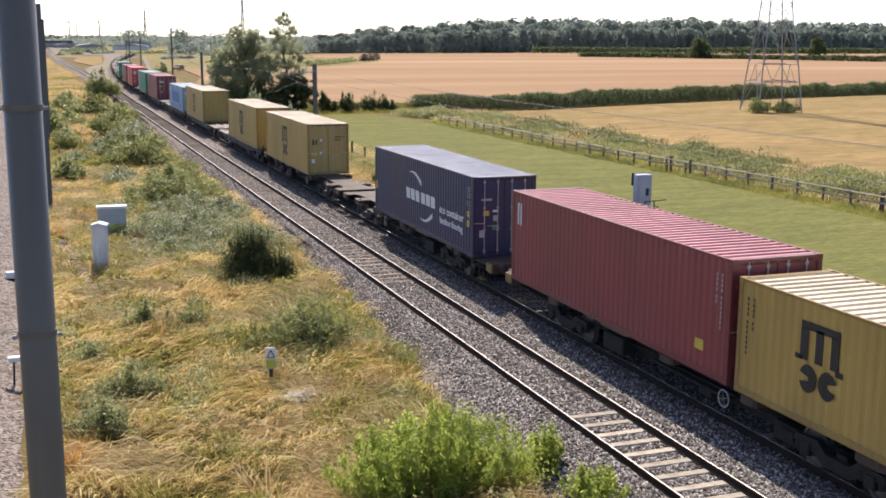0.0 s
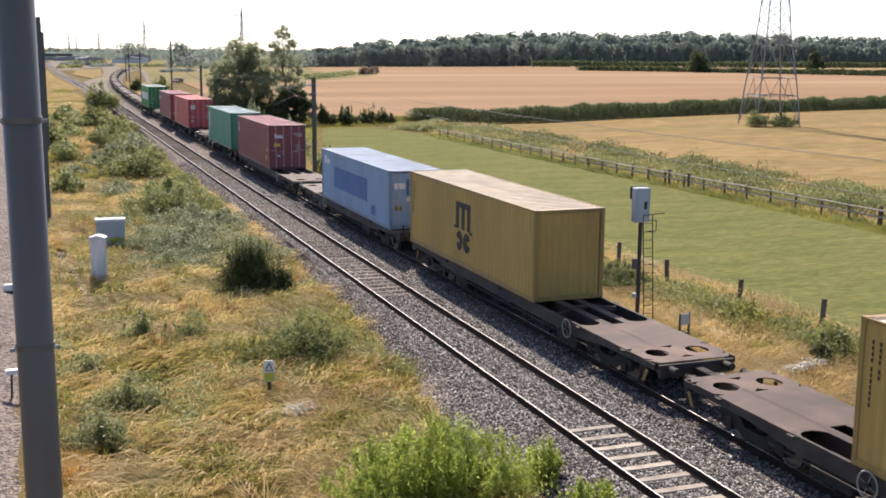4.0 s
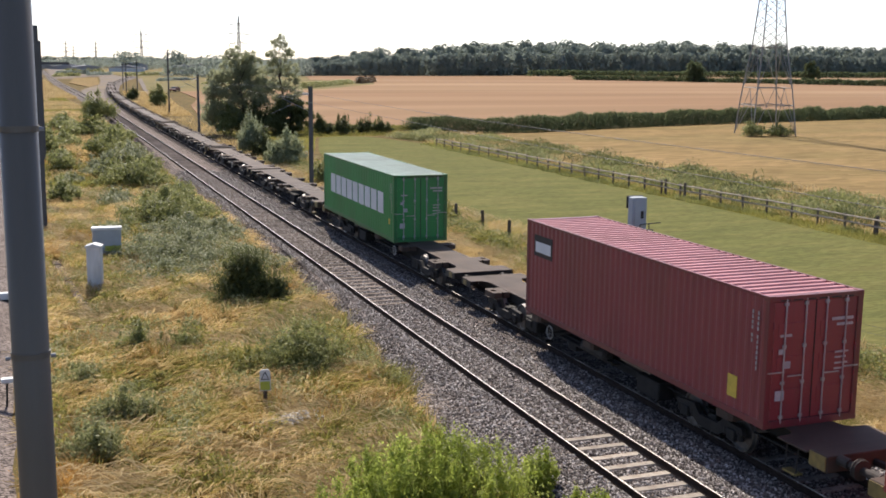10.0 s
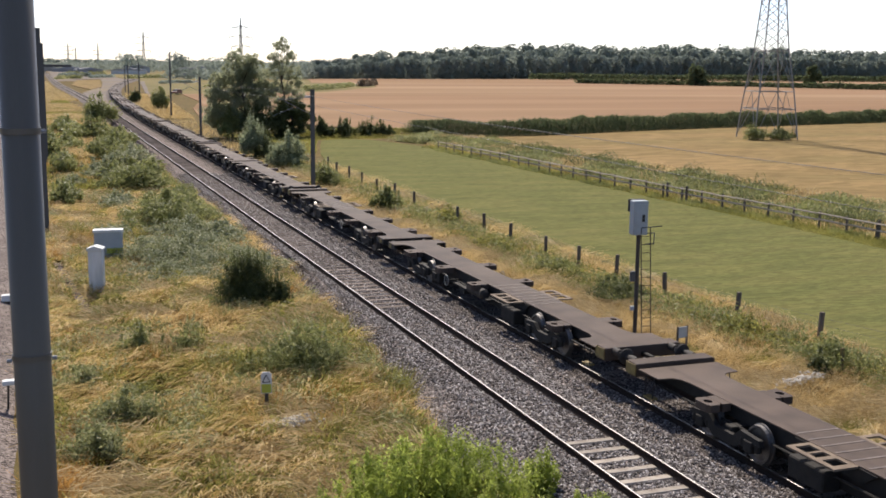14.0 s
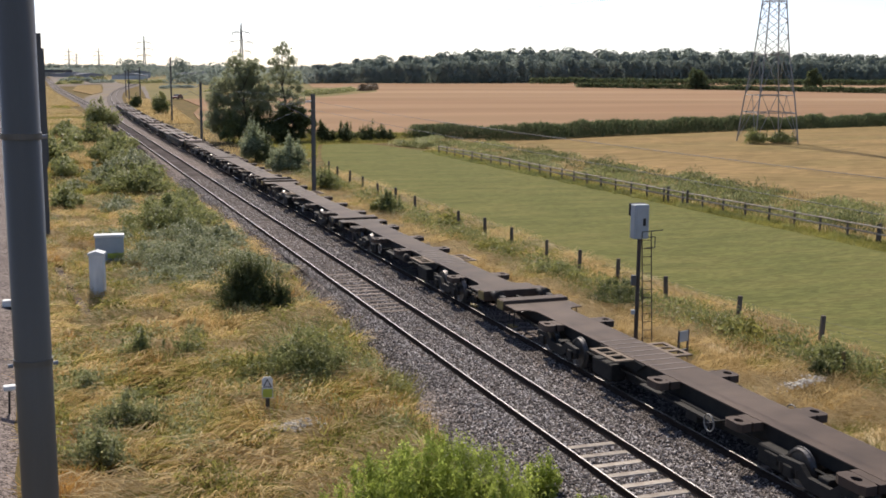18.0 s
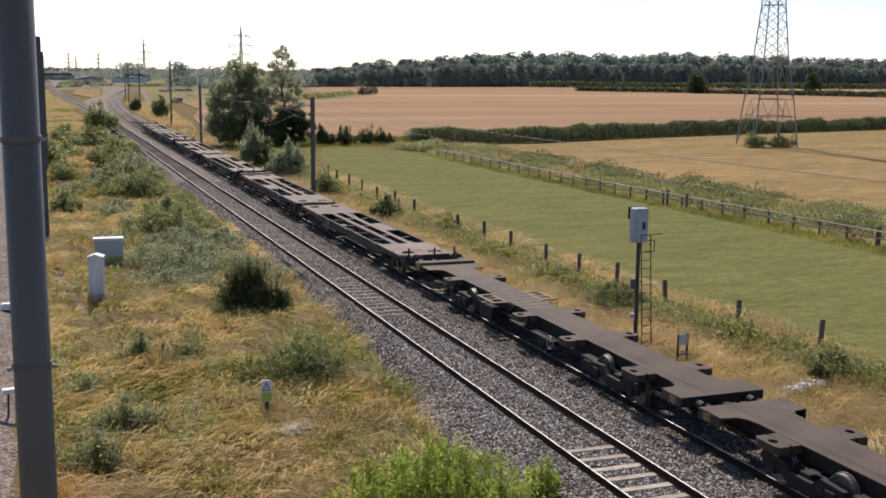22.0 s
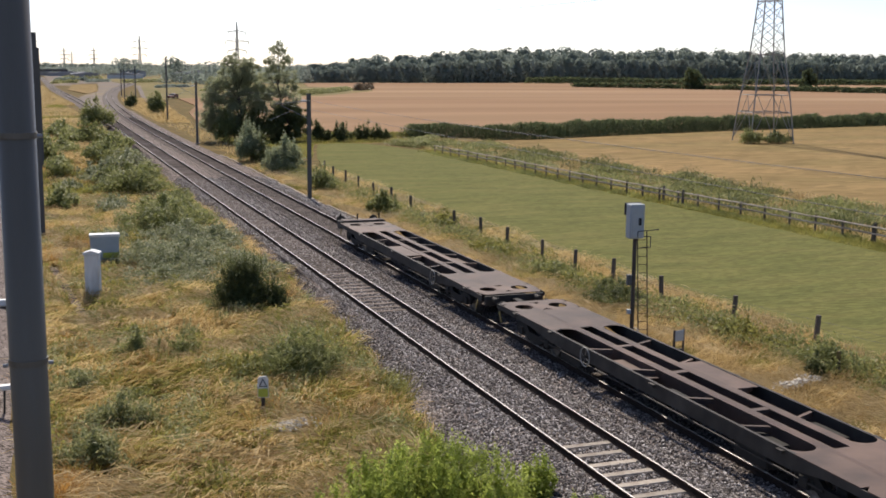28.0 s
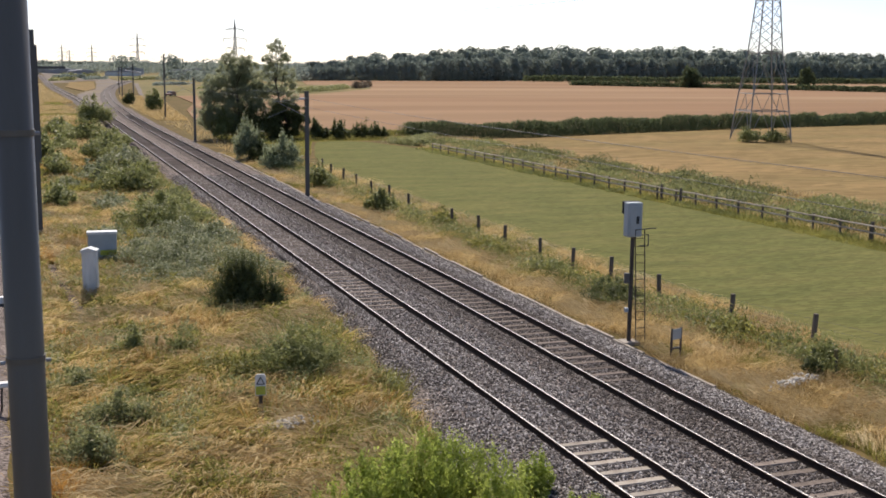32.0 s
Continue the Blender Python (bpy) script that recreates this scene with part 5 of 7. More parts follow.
def build_cabinets():
    m = thing("lineside_cabinet", "tall narrow white lineside cabinet, dirty at the foot", "cabinet", (1.93, 44.3, lay(1.93, 44.3)), rz=-14)
    part("body", Shape().box(-0.27, 0.27, -0.22, 0.22, -0.1, 1.82, 0.015), "cabinet_white", m)
    s = Shape()
    s.prism([(-0.31, 1.83), (0.31, 1.83), (0.31, 1.9), (0.0, 2.0), (-0.31, 1.9)], "y", -0.26, 0.26)
    part("roof", s, "sign_white", m, "bright pitched lid")
    part("door", Shape().box(-0.23, 0.23, -0.236, -0.221, 0.1, 1.75, 0.006), "cabinet_white", m)
    m = thing("equipment_case", "pale grey trackside equipment case with a yellow-green band", "cabinet", (2.83, 51.9, lay(2.83, 51.9)), rz=-3)
    part("body", Shape().box(-0.63, 0.63, -0.25, 0.25, 0.1, 1.38, 0.02), "cabinet_grey", m)
    part("lid", Shape().box(-0.67, 0.67, -0.29, 0.29, 1.38, 1.5, 0.02), "sign_white", m, "white overhanging lid")
    part("band", Shape().box(-0.1, 0.62, -0.262, -0.252, 0.42, 0.66), "lime_yellow", m, "lime-yellow reflective band")
    for x in (-0.55, 0.45):
        part("leg", Shape().box(x, x + 0.1, -0.2, 0.2, -0.1, 0.1), "mast_grey", m)
    m = thing("warning_sign", "small white warning board with a yellow-green lower half on a post", "sign", (5.3, 27.6, -0.21), rz=-11)
    part("post", Shape().box(-0.05, 0.05, 0.0, 0.08, -0.45, 0.75, 0.01), "post_wood", m)
    s = Shape()
    s.prism([(-0.14, 0.38), (0.14, 0.38), (0.14, 0.88), (0.09, 0.95), (-0.09, 0.95), (-0.14, 0.88)], "y", -0.03, 0.0)
    part("board", s, "sign_white", m)
    part("panel", Shape().box(-0.125, 0.125, -0.036, -0.031, 0.4, 0.63), "lime_yellow", m, "yellow-green panel")
    s = Shape()
    for a, b in (((-0.1, 0.68), (0.1, 0.68)), ((0.1, 0.68), (0.0, 0.88)), ((0.0, 0.88), (-0.1, 0.68))):
        s.bar((a[0], -0.034, a[1]), (b[0], -0.034, b[1]), 0.011, 4)
    part("symbol", s, "sign_black", m)
    # cable trough with lifted lids
    tr = thing("cable_trough", "weathered concrete cable trough with slab lids", "cable trough", (0, 0, 0))
    for i in range(12):
        y = 40.6 + 0.95 * i
        x = 1.42 - (y - 41) * 0.082
        part("lid", Shape().box(-0.16, 0.16, -0.46, 0.46, 0.0, 0.06, 0.01), "dusty_concrete", tr, at=(x, y, lay(x, y) + 0.05, 0, 0, 5 + random.uniform(-3, 3)))
    tr = thing("cable_conduit", "pale concrete cable conduit along the edge of the ballast", "cable trough", (0, 0, 0))
    for i in range(46):
        y = 27.6 + 2.0 * i
        part("length", Shape().box(-0.06, 0.06, -0.985, 0.985, -0.12, 0.1, 0.015), "concrete", tr, at=(18.62 + 0.12 * math.sin(y * 0.13), y, lay(18.6, y) - 0.015, 0, 0, -0.9 * math.cos(y * 0.13)))
    # chalky spoil
    for x, y, n in ((5.2, 25.8, 260), (5.7, 26.1, 160), (20.6, 25.7, 120), (21.0, 25.9, 60)):
        rng = rnd(int(x * 100))
        s = Shape()
        for _ in range(n):
            px, py, r = rng.normal(0, 0.33), rng.normal(0, 0.14), rng.uniform(0.015, 0.05)
            s.lathe((px, py, rng.uniform(-0.06, 0.06) + 0.1 * px), "z", [(-r * 0.7, r * 0.5), (0, r), (r * 0.6, r * 0.5)], 6)
        ob = part("stone_heap", s, "chalk", at=(x, y, lay(x, y) + 0.32))
        tagged(ob, "scatter of pale chalky stones in the grass", "stones", kind="stuff")
    m = thing("marker_post", "short orange-topped marker post in the weeds", "post", (22.9, 26.6, lay(22.9, 26.6)))
    part("post", Shape().box(-0.05, 0.05, -0.04, 0.04, -0.1, 0.55, 0.01), "post_wood", m)
    part("cap", Shape().box(-0.07, 0.07, -0.05, 0.05, 0.55, 0.8, 0.02), "tag_yellow", m, "orange-yellow plate")
    m = thing("ground_box", "small white trackside box on a dark stand", "trackside box", (-0.82, 30.2, -0.5), rz=5)
    part("box", Shape().box(-0.35, 0.3, -0.12, 0.12, 0.75, 0.87, 0.02), "cabinet_white", m)
    part("stand", Shape().bar((0.05, 0, -0.2), (0.05, 0, 0.76), 0.04).bar((-0.25, 0, -0.2), (-0.2, 0, 0.76), 0.03), "sign_black", m)
    m = thing("ground_box", "small white trackside box on a dark stand", "trackside box", (-1.1, 43.6, -0.5), rz=5)
    part("box", Shape().box(-0.45, 0.28, -0.15, 0.15, 0.25, 0.5, 0.03), "cabinet_white", m)
    part("stand", Shape().box(-0.4, 0.2, -0.12, 0.12, -0.2, 0.25), "sign_black", m)


def build_fences():
    fe = thing("wire_fence", "line of dark weathered wooden fence posts with thin wire", "fence")
    pts = [(26.6, 22.6), (25.7, 26.2), (24.8, 30.0), (24.05, 33.7), (23.6, 38.0), (23.75, 42.3), (23.25, 45.0), (23.1, 48.2), (23.2, 52.7), (23.35, 56.7), (23.0, 60.0), (23.0, 68.0), (23.3, 73.2), (23.0, 76.4), (23.3, 81.6), (23.7, 86.7), (23.7, 90.7), (24.3, 96.0)]
    post = Shape().box(-0.075, 0.075, -0.07, 0.07, -0.1, 1.12, 0.018).mesh("post", "post_wood")
    for i, (x, y) in enumerate(pts):
        part("post", post, "post_wood", fe, at=(x, y, -0.62, random.uniform(-2.5, 2.5), random.uniform(-2.5, 2.5), random.uniform(-20, 20)))
    for z in (0.05, 0.3):
        part("strand", Shape().tube([(a, b, z) for a, b in pts], [0.004] * len(pts), 4), "dark_wire", fe)
    fe = thing("post_and_rail_fence", "long wooden post-and-rail fence along the meadow", "fence")
    ys = [36.5 + 2.3 * i for i in range(35)]
    line = [(float(np.interp(y, (36, 48, 55, 61, 68, 82, 100, 117), (43.6, 43.1, 42.9, 42.5, 42.1, 42.0, 42.0, 41.6))) + 0.08 * math.sin(y * 0.21), y) for y in ys]
    post = Shape().box(-0.06, 0.06, -0.05, 0.05, -0.1, 1.04, 0.015).mesh("post", "post_wood")
    for x, y in line:
        part("post", post, "post_wood", fe, at=(x, y, -0.6, random.uniform(-2, 2), random.uniform(-2, 2), random.uniform(-8, 8)))
    for (a, b), (c, d) in zip(line, line[1:]):
        for z in (-0.03, 0.33):
            part("rail", Shape().bar((a - 0.06, b - 0.05, z + random.uniform(-0.03, 0.03)), (c - 0.06, d + 0.05, z + random.uniform(-0.03, 0.03)), 0.05, 6), "rail_wood", fe)
    for y in (47.9, 65.7, 68.2):
        m = thing("gate_post", "stout dark wooden gate post in the fence", "post", (42.2 if y > 60 else 43.1, y, -0.6))
        part("post", Shape().box(-0.075, 0.075, -0.075, 0.075, -0.1, 1.15, 0.02), "post_wood", m)


PYLON_PROFILE = [(0, 3.0), (4.0, 2.62), (6.3, 2.38), (11.6, 1.68), (18.5, 1.15), (26, 0.85), (34, 0.65), (42, 0.4), (46, 0.1)]


def pylon(x, y, rz, label, scale=1.0):
    m = thing("electricity_pylon", label, "pylon", (x, y, -0.6), rz, group="electricity pylons")

    def half(z):
        return float(np.interp(z, [p[0] for p in PYLON_PROFILE], [p[1] for p in PYLON_PROFILE]))
    def corner(i, z):
        h = half(z)
        return Vector(((h, h), (-h, h), (-h, -h), (h, -h))[i] + (z,))
    for i in range(4):
        s = Shape()
        s.tube([corner(i, z if z else -0.2) for z, _ in PYLON_PROFILE], [0.09 * scale] * len(PYLON_PROFILE))
        part("leg", s, "pylon_steel", m)
    for i in range(4):
        j = (i + 1) % 4
        s = Shape()
        r = 0.045 * scale
        mid = (corner(i, 4.0) + corner(j, 4.0)) / 2
        for z in (4.0, 6.3, 11.6, 18.5, 26, 34):
            s.bar(corner(i, z), corner(j, z), r * 1.1, 4)
        top = (corner(i, 6.3) + corner(j, 6.3)) / 2
        s.bar(corner(i, 0.3), top, r, 4).bar(corner(j, 0.3), top, r, 4)
        s.bar(corner(i, 4.0), top.lerp(corner(i, 0.3), 0.35), r * 0.8, 4).bar(corner(j, 4.0), top.lerp(corner(j, 0.3), 0.35), r * 0.8, 4)
        s.bar(corner(i, 6.3), (corner(i, 11.6) + corner(j, 11.6)) / 2, r, 4).bar(corner(j, 6.3), (corner(i, 11.6) + corner(j, 11.6)) / 2, r, 4)
        z = 11.6
        while z < 43:
            dz = half(z) * 1.15 + 0.35
            s.bar(corner(i, z), corner(j, z + dz), r, 4).bar(corner(j, z), corner(i, z + dz), r, 4)
            z += dz
        part("bracing", s, "pylon_steel", m)
    for z, reach in ((22.5, 8.0), (30, 10.0), (37.5, 7.5)):
        for sg in (-1, 1):
            s = Shape()
            h = half(z)
            for yy in (-h, h):
                s.bar((sg * h, yy, z), (sg * reach, 0, z + 0.3), 0.09 * scale, 4).bar((sg * h, yy, z + 1.7), (sg * reach, 0, z + 0.3), 0.09 * scale, 4)
            arm = part("crossarm", s, "pylon_steel", m)
            part("insulator", Shape().bar((sg * reach, 0, z + 0.3), (sg * reach, 0, z - 2.4), 0.12 * scale, 6), "glass_far", arm)
    return m


def build_distance():
    pylon(91.6, 124.0, 78, "tall grey lattice electricity pylon standing in a field")
    pylon(159.6, 916, 12, "lattice electricity pylon far behind the trees", 2.2)
    pylon(121, 1345, 12, "lattice electricity pylon on the horizon", 2.4)
    pylon(117, 2247, 12, "lattice electricity pylon on the horizon", 3.2)
    pylon(64, 2300, 12, "lattice electricity pylon on the horizon", 3.2)
    pylon(98, 2900, 12, "lattice electricity pylon on the horizon", 3.2)
    wire("power_line", sag((95.3, 122.6, 19.6), (300, 60, 22), 3.5), 0.03, "dark_wire", "power line leaving the pylon")
    wire("power_line", sag((86.0, 126.5, 19.6), (-120, 520, 21), 6.0, 30), 0.02, "wire", "thin power line across the fields")
    wire("field_line", sag((49.5, 146.0, 1.9), (60, 20, 1.2), 0.3), 0.007, "dark_wire", "low wire along the field edge")

    def shed(x, y, w, d, h, material, label, rz=0.0, windows=0):
        m = thing("building", label, "building", (x, y, -0.6), rz)
        part("wall", Shape().box(-w / 2, w / 2, -d / 2, d / 2, -0.3, h), material, m)
        s = Shape()
        s.prism([(-w / 2 - 0.3, h), (w / 2 + 0.3, h), (w / 2 + 0.3, h + 0.2), (0, h + w * 0.05 + 0.6), (-w / 2 - 0.3, h + 0.2)], "y", -d / 2 - 0.3, d / 2 + 0.3)
        part("roof", s, "roof_pale", m)
        for i in range(windows):
            px = -w / 2 + (i + 0.5) * w / windows
            part("window", Shape().box(px - w / windows * 0.3, px + w / windows * 0.3, -d / 2 - 0.05, -d / 2 + 0.05, h * 0.45, h * 0.8), "glass_far", m)
    for x, y, w, h, material, lab, k in ((68, 880, 26, 3.0, "cabinet_white", "long pale grey warehouse in the distance", 0), (42, 960, 22, 2.8, "wall_far", "grey-brown industrial building in the distance", 0), (96, 760, 14, 5.0, "wall_far", "brown house in the distance", 0), (112, 800, 18, 5.5, "wall_far", "grey building in the distance", 0), (32, 1050, 34, 2.6, "wall_far", "long low grey depot in the distance", 0), (12, 1130, 18, 3.0, "wall_far", "grey depot in the distance", 0), (84, 1000, 20, 5, "cabinet_grey", "pale grey house in the distance", 0), (118, 700, 18, 5, "roof_pale", "pale barn in the distance", 0)):
        shed(x, y, w, 14, h, material, lab, random.uniform(-8, 8), k)
    m = thing("footbridge", "dark steel bridge over the far lines", "bridge", (17, 900, -0.6))
    part("deck", Shape().box(-10, 10, -1.6, 1.6, 4.9, 5.5, 0.05), "mast_grey", m)
    for y in (-1.6, 1.5):
        part("parapet", Shape().box(-10, 10, y, y + 0.1, 5.5, 6.8), "mast_grey", m)
    for x in (-9.5, 9.2):
        part("pier", Shape().box(x, x + 0.8, -1.2, 1.2, -0.3, 4.9), "wall_far", m)
    m = thing("car", "small dark red car parked on a field track", "car", (39.0, 333, -0.5), rz=150)
    s = Shape()
    s.prism([(-2.0, 0.3), (2.0, 0.3), (2.0, 0.75), (1.2, 0.9), (0.6, 1.4), (-1.0, 1.42), (-1.7, 0.95), (-2.0, 0.9)], "x", -0.85, 0.85)
    part("body", s, "car_red", m)
    part("windscreen", Shape().prism([(0.66, 1.38), (1.2, 0.93), (1.22, 0.95), (0.68, 1.40)], "x", -0.72, 0.72), "glass_far", m, "sloping glass windscreen")
    for x in (-0.8, 0.8):
        for y in (-1.25, 1.25):
            part("wheel", Shape().lathe((x, y, 0.3), "x", [(-0.1, 0.28), (-0.08, 0.31), (0.08, 0.31), (0.1, 0.28)], 14), "sign_black", m)
    part("track_path", Shape().prism([(27.6, 292), (28.6, 292), (29.8, 306), (33.4, 360), (37.4, 405), (46.4, 516), (50.6, 563), (48.4, 563), (44.4, 516), (35.9, 405), (32.2, 360), (28.6, 306)], "z", -0.7, -0.42), "far_gravel", None)
    tagged(bpy.data.objects["track_path"], "pale dirt track beside the far fence", "path", kind="structure")


mat("car_red", (0.12, 0.02, 0.02), (0.10, 0.02, 0.02), 0.3, 2, 30, 0.0)
build_overhead()
build_near_mast()
build_signal()
build_cabinets()
build_fences()
build_distance()


# ---- the train ----
def paint(name, c, rust=(0.16, 0.08, 0.045), amount=0.22, rough=0.42, gloss=0.5):
    """Weathered enamel: two tones, rust patches, and thin dirty runs down the sheet."""
    c2 = tuple(v * 0.82 for v in c)
    m = mat(name, c, c2, rough, 0.9, 25, 0.06, dirt=rust, dirt_amount=amount, stretch=(1, 1, 0.35), gloss=gloss)
    n, k = m.node_tree.nodes, m.node_tree.links
    b = n["Principled BSDF"]
    mp = n.new("ShaderNodeMapping")
    mp.inputs["Scale"].default_value = (9.0, 9.0, 0.5)
    k.new(n.new("ShaderNodeTexCoord").outputs["Object"], mp.inputs[0])
    t = n.new("ShaderNodeTexNoise")
    t.inputs["Scale"].default_value, t.inputs["Detail"].default_value = 1.0, 5.0
    k.new(mp.outputs[0], t.inputs["Vector"])
    r = n.new("ShaderNodeMapRange")
    r.inputs["From Min"].default_value, r.inputs["From Max"].default_value, r.inputs["To Max"].default_value = 0.5, 0.78, amount * 1.6
    k.new(t.outputs["Fac"], r.inputs["Value"])
    x = n.new("ShaderNodeMix")
    x.data_type = "RGBA"
    k.new(r.outputs["Result"], x.inputs["Factor"])
    k.new(b.inputs["Base Color"].links[0].from_socket, x.inputs["A"])
    x.inputs["B"].default_value = (*(0.45 * u + 0.55 * v for u, v in zip(c, (0.09, 0.06, 0.045))), 1.0)
    k.new(x.outputs["Result"], b.inputs["Base Color"])
    return m


PITCH, NOSE = 20.85, -8.1
DECK = 0.975


def run(t):
    """Metres that the train has gone at t seconds."""
    return 18.32 * t + 0.0103 * t * t


def container(u, length, height, colour, name, label, doors=True, logo=None, codes=1, words=()):
    """A steel box of the given length; u is its near end's place in the train."""
    paint(colour[0], colour[1])
    # roof paler than the walls: faded paint plus sun glare in the colour
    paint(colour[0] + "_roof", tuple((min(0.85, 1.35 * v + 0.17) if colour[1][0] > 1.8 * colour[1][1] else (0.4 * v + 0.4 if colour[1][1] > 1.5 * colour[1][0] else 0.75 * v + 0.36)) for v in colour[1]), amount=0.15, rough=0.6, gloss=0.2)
    paint(colour[0] + "_frame", tuple(0.72 * v for v in colour[1]), amount=0.7)
    c = colour[0]
    m = thing("shipping_container", label, "shipping container", group="shipping containers on the train")
    L, W, H, e = length / 2, 1.219, height, 0.012

    def side(sx):
        s = Shape()
        n = max(8, round((length - 0.3) / 0.278))
        p = (length - 0.3) / n
        xs = []
        for i in range(n):
            y = -L + 0.15 + i * p
            xs += [(y, 0), (y + p * 0.26, 0), (y + p * 0.5, 0.02), (y + p * 0.76, 0.02)]
        xs.append((L - 0.15, 0))
        v = [(sx * (W - e - d), y, z) for y, d in xs for z in (0.14, H - 0.07)]
        return s.add(v, [(2 * i, 2 * i + 1, 2 * i + 3, 2 * i + 2) for i in range(len(xs) - 1)])
    for sx in (-1, 1):
        part("side_wall", side(sx), c, m)
    n = round((length - 0.4) / 0.33)
    p = (length - 0.4) / n
    ys = []
    for i in range(n):
        y = -L + 0.2 + i * p
        ys += [(y, 0), (y + p * 0.38, 0), (y + p * 0.5, -0.04), (y + p * 0.88, -0.04)]
    ys.append((L - 0.2, 0))
    v = [(x, y, H - 0.012 + d) for y, d in ys for x in (-W + 0.05, W - 0.05)]
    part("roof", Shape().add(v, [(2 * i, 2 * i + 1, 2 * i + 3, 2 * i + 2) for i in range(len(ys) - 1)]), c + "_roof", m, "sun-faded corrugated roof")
    s = Shape()
    for sx in (-1, 1):
        a, b = sorted((sx * W, sx * (W - 0.06)))
        s.box(a, b, -L + 0.1, L - 0.1, H - 0.07, H - 0.004, 0.006).box(a, b, -L + 0.1, L - 0.1, 0.0, 0.15, 0.006)
        a, b = sorted((sx * W, sx * (W - 0.15)))
        for sy in (-1, 1):
            y0, y1 = sorted((sy * L, sy * (L - 0.14)))
            s.box(a, b, y0, y1, 0.1, H - 0.1, 0.012)
    for sy in (-1, 1):
        y0, y1 = sorted((sy * L, sy * (L - 0.2)))
        s.box(-W + 0.1, W - 0.1, y0, y1, H - 0.13, H - 0.008, 0.008).box(-W + 0.1, W - 0.1, y0, y1, 0.0, 0.16, 0.008)
    part("frame", s, c + "_frame", m)
    part("floor", Shape().box(-W + 0.06, W - 0.06, -L + 0.15, L - 0.15, 0.06, 0.14), "under_black", m)
    cast = Shape().box(-0.081, 0.081, -0.089, 0.089, 0, 0.118, 0.008).mesh("corner_casting", c + "_frame")
    for sx in (-1, 1):
        for sy in (-1, 1):
            for z in (0.0, H - 0.118):
                part("corner_casting", cast, c, m, at=(sx * (W - 0.078), sy * (L - 0.086), z + (0.003 if z else -0.003)))

    def end_wall(sy):
        s = Shape()
        n2 = 9
        w = (2 * W - 0.3) / n2
        xs = []
        for i in range(n2):
            x = -W + 0.15 + i * w
            xs += [(x, 0.05), (x + w * 0.3, 0.05), (x + w * 0.5, 0.012), (x + w * 0.8, 0.012)]
        xs.append((W - 0.15, 0.05))
        v = [(x, sy * (L - d), z) for x, d in xs for z in (0.15, H - 0.12)]
        return s.add(v, [(2 * i, 2 * i + 1, 2 * i + 3, 2 * i + 2) for i in range(len(xs) - 1)])
    part("end_wall", end_wall(1), c, m)
    if not doors:
        part("end_wall", end_wall(-1), c, m)
    else:
        for sx in (-1, 1):
            x0, x1 = sorted((sx * 0.012, sx * (W - 0.15)))
            s = Shape().box(x0, x1, -L + 0.03, -L + 0.07, 0.17, H - 0.14, 0.006)
            leaf = part("door", s, c, m)
            for z in (0.6, 1.25, 1.9):
                part("door_panel", Shape().box(x0 + 0.12, x1 - 0.12, -L + 0.016, -L + 0.031, z * H / 2.6 - 0.18, z * H / 2.6 + 0.18, 0.006), c, leaf)
            for bx in (0.27, 0.78):
                bar = Shape().bar((sx * bx, -L + 0.002, 0.1), (sx * bx, -L + 0.002, H - 0.08), 0.019, 8)
                for z in (0.2, 0.95, 1.75, H - 0.22):
                    bar.box(sx * bx - 0.045, sx * bx + 0.045, -L - 0.01, -L + 0.03, z, z + 0.07)
                part("locking_bar", bar, "bar_pale", leaf, "pale galvanised locking bar")
                part("handle", Shape().box(sx * bx - (0.02 if sx > 0 else 0.4), sx * bx + (0.4 if sx > 0 else 0.02), -L - 0.016, -L - 0.004, 1.12 + 0.1 * (bx > 0.5), 1.15 + 0.1 * (bx > 0.5)), "bar_pale", leaf)
            for z in (0.45, 1.0, 1.6, 2.2):
                part("hinge", Shape().bar((sx * (W - 0.14), -L + 0.0, z), (sx * (W - 0.14), -L + 0.0, z + 0.14), 0.02, 6), c, leaf)
        for x0, x1 in ((-0.011, 0.011), (-W + 0.118, -W + 0.149), (W - 0.149, W - 0.118)):
            part("gasket", Shape().box(x0, x1, -L + 0.02, -L + 0.06, 0.17, H - 0.14), "logo_black", m, "black rubber door seal")
        for x0 in (-0.95, -0.62, -0.29, 0.04, 0.37, 0.70):
            part("slot", Shape().box(x0, x0 + 0.24, -L - 0.003, -L + 0.05, H - 0.115, H - 0.085), "logo_black", m)
        # code bars and plates on the doors
        yellow = ((-0.92, -0.66, H - 1.2, H - 1.02, "logo_black"), (-0.92, -0.84, H - 1.0, H - 0.88, "logo_black"), (-0.80, -0.74, H - 1.0, H - 0.88, "logo_black"), (-0.70, -0.64, H - 1.0, H - 0.88, "logo_black"), (-0.47, -0.35, H - 1.0, H - 0.88, "bar_white"), (-0.49, -0.37, H - 1.72, H - 1.6, "bar_white"), (-0.95, -0.65, H - 1.82, H - 1.62, "label_yellow"), (-0.98, -0.80, 0.66, 0.9, "sign_white"), (0.38, 0.95, H - 0.8, H - 0.72, "code_dull"), (0.38, 0.75, H - 0.96, H - 0.88, "code_dull"))
        codes_right = ((0.42, 0.98, H - 0.62, H - 0.55, "code_pale"), (0.55, 0.98, H - 0.74, H - 0.68, "code_pale"), (0.55, 0.9, 1.55, 1.59, "code_pale"), (0.55, 0.85, 1.43, 1.47, "code_pale"), (0.55, 0.9, 1.3, 1.34, "code_pale"), (0.55, 0.8, 1.18, 1.22, "code_pale"))
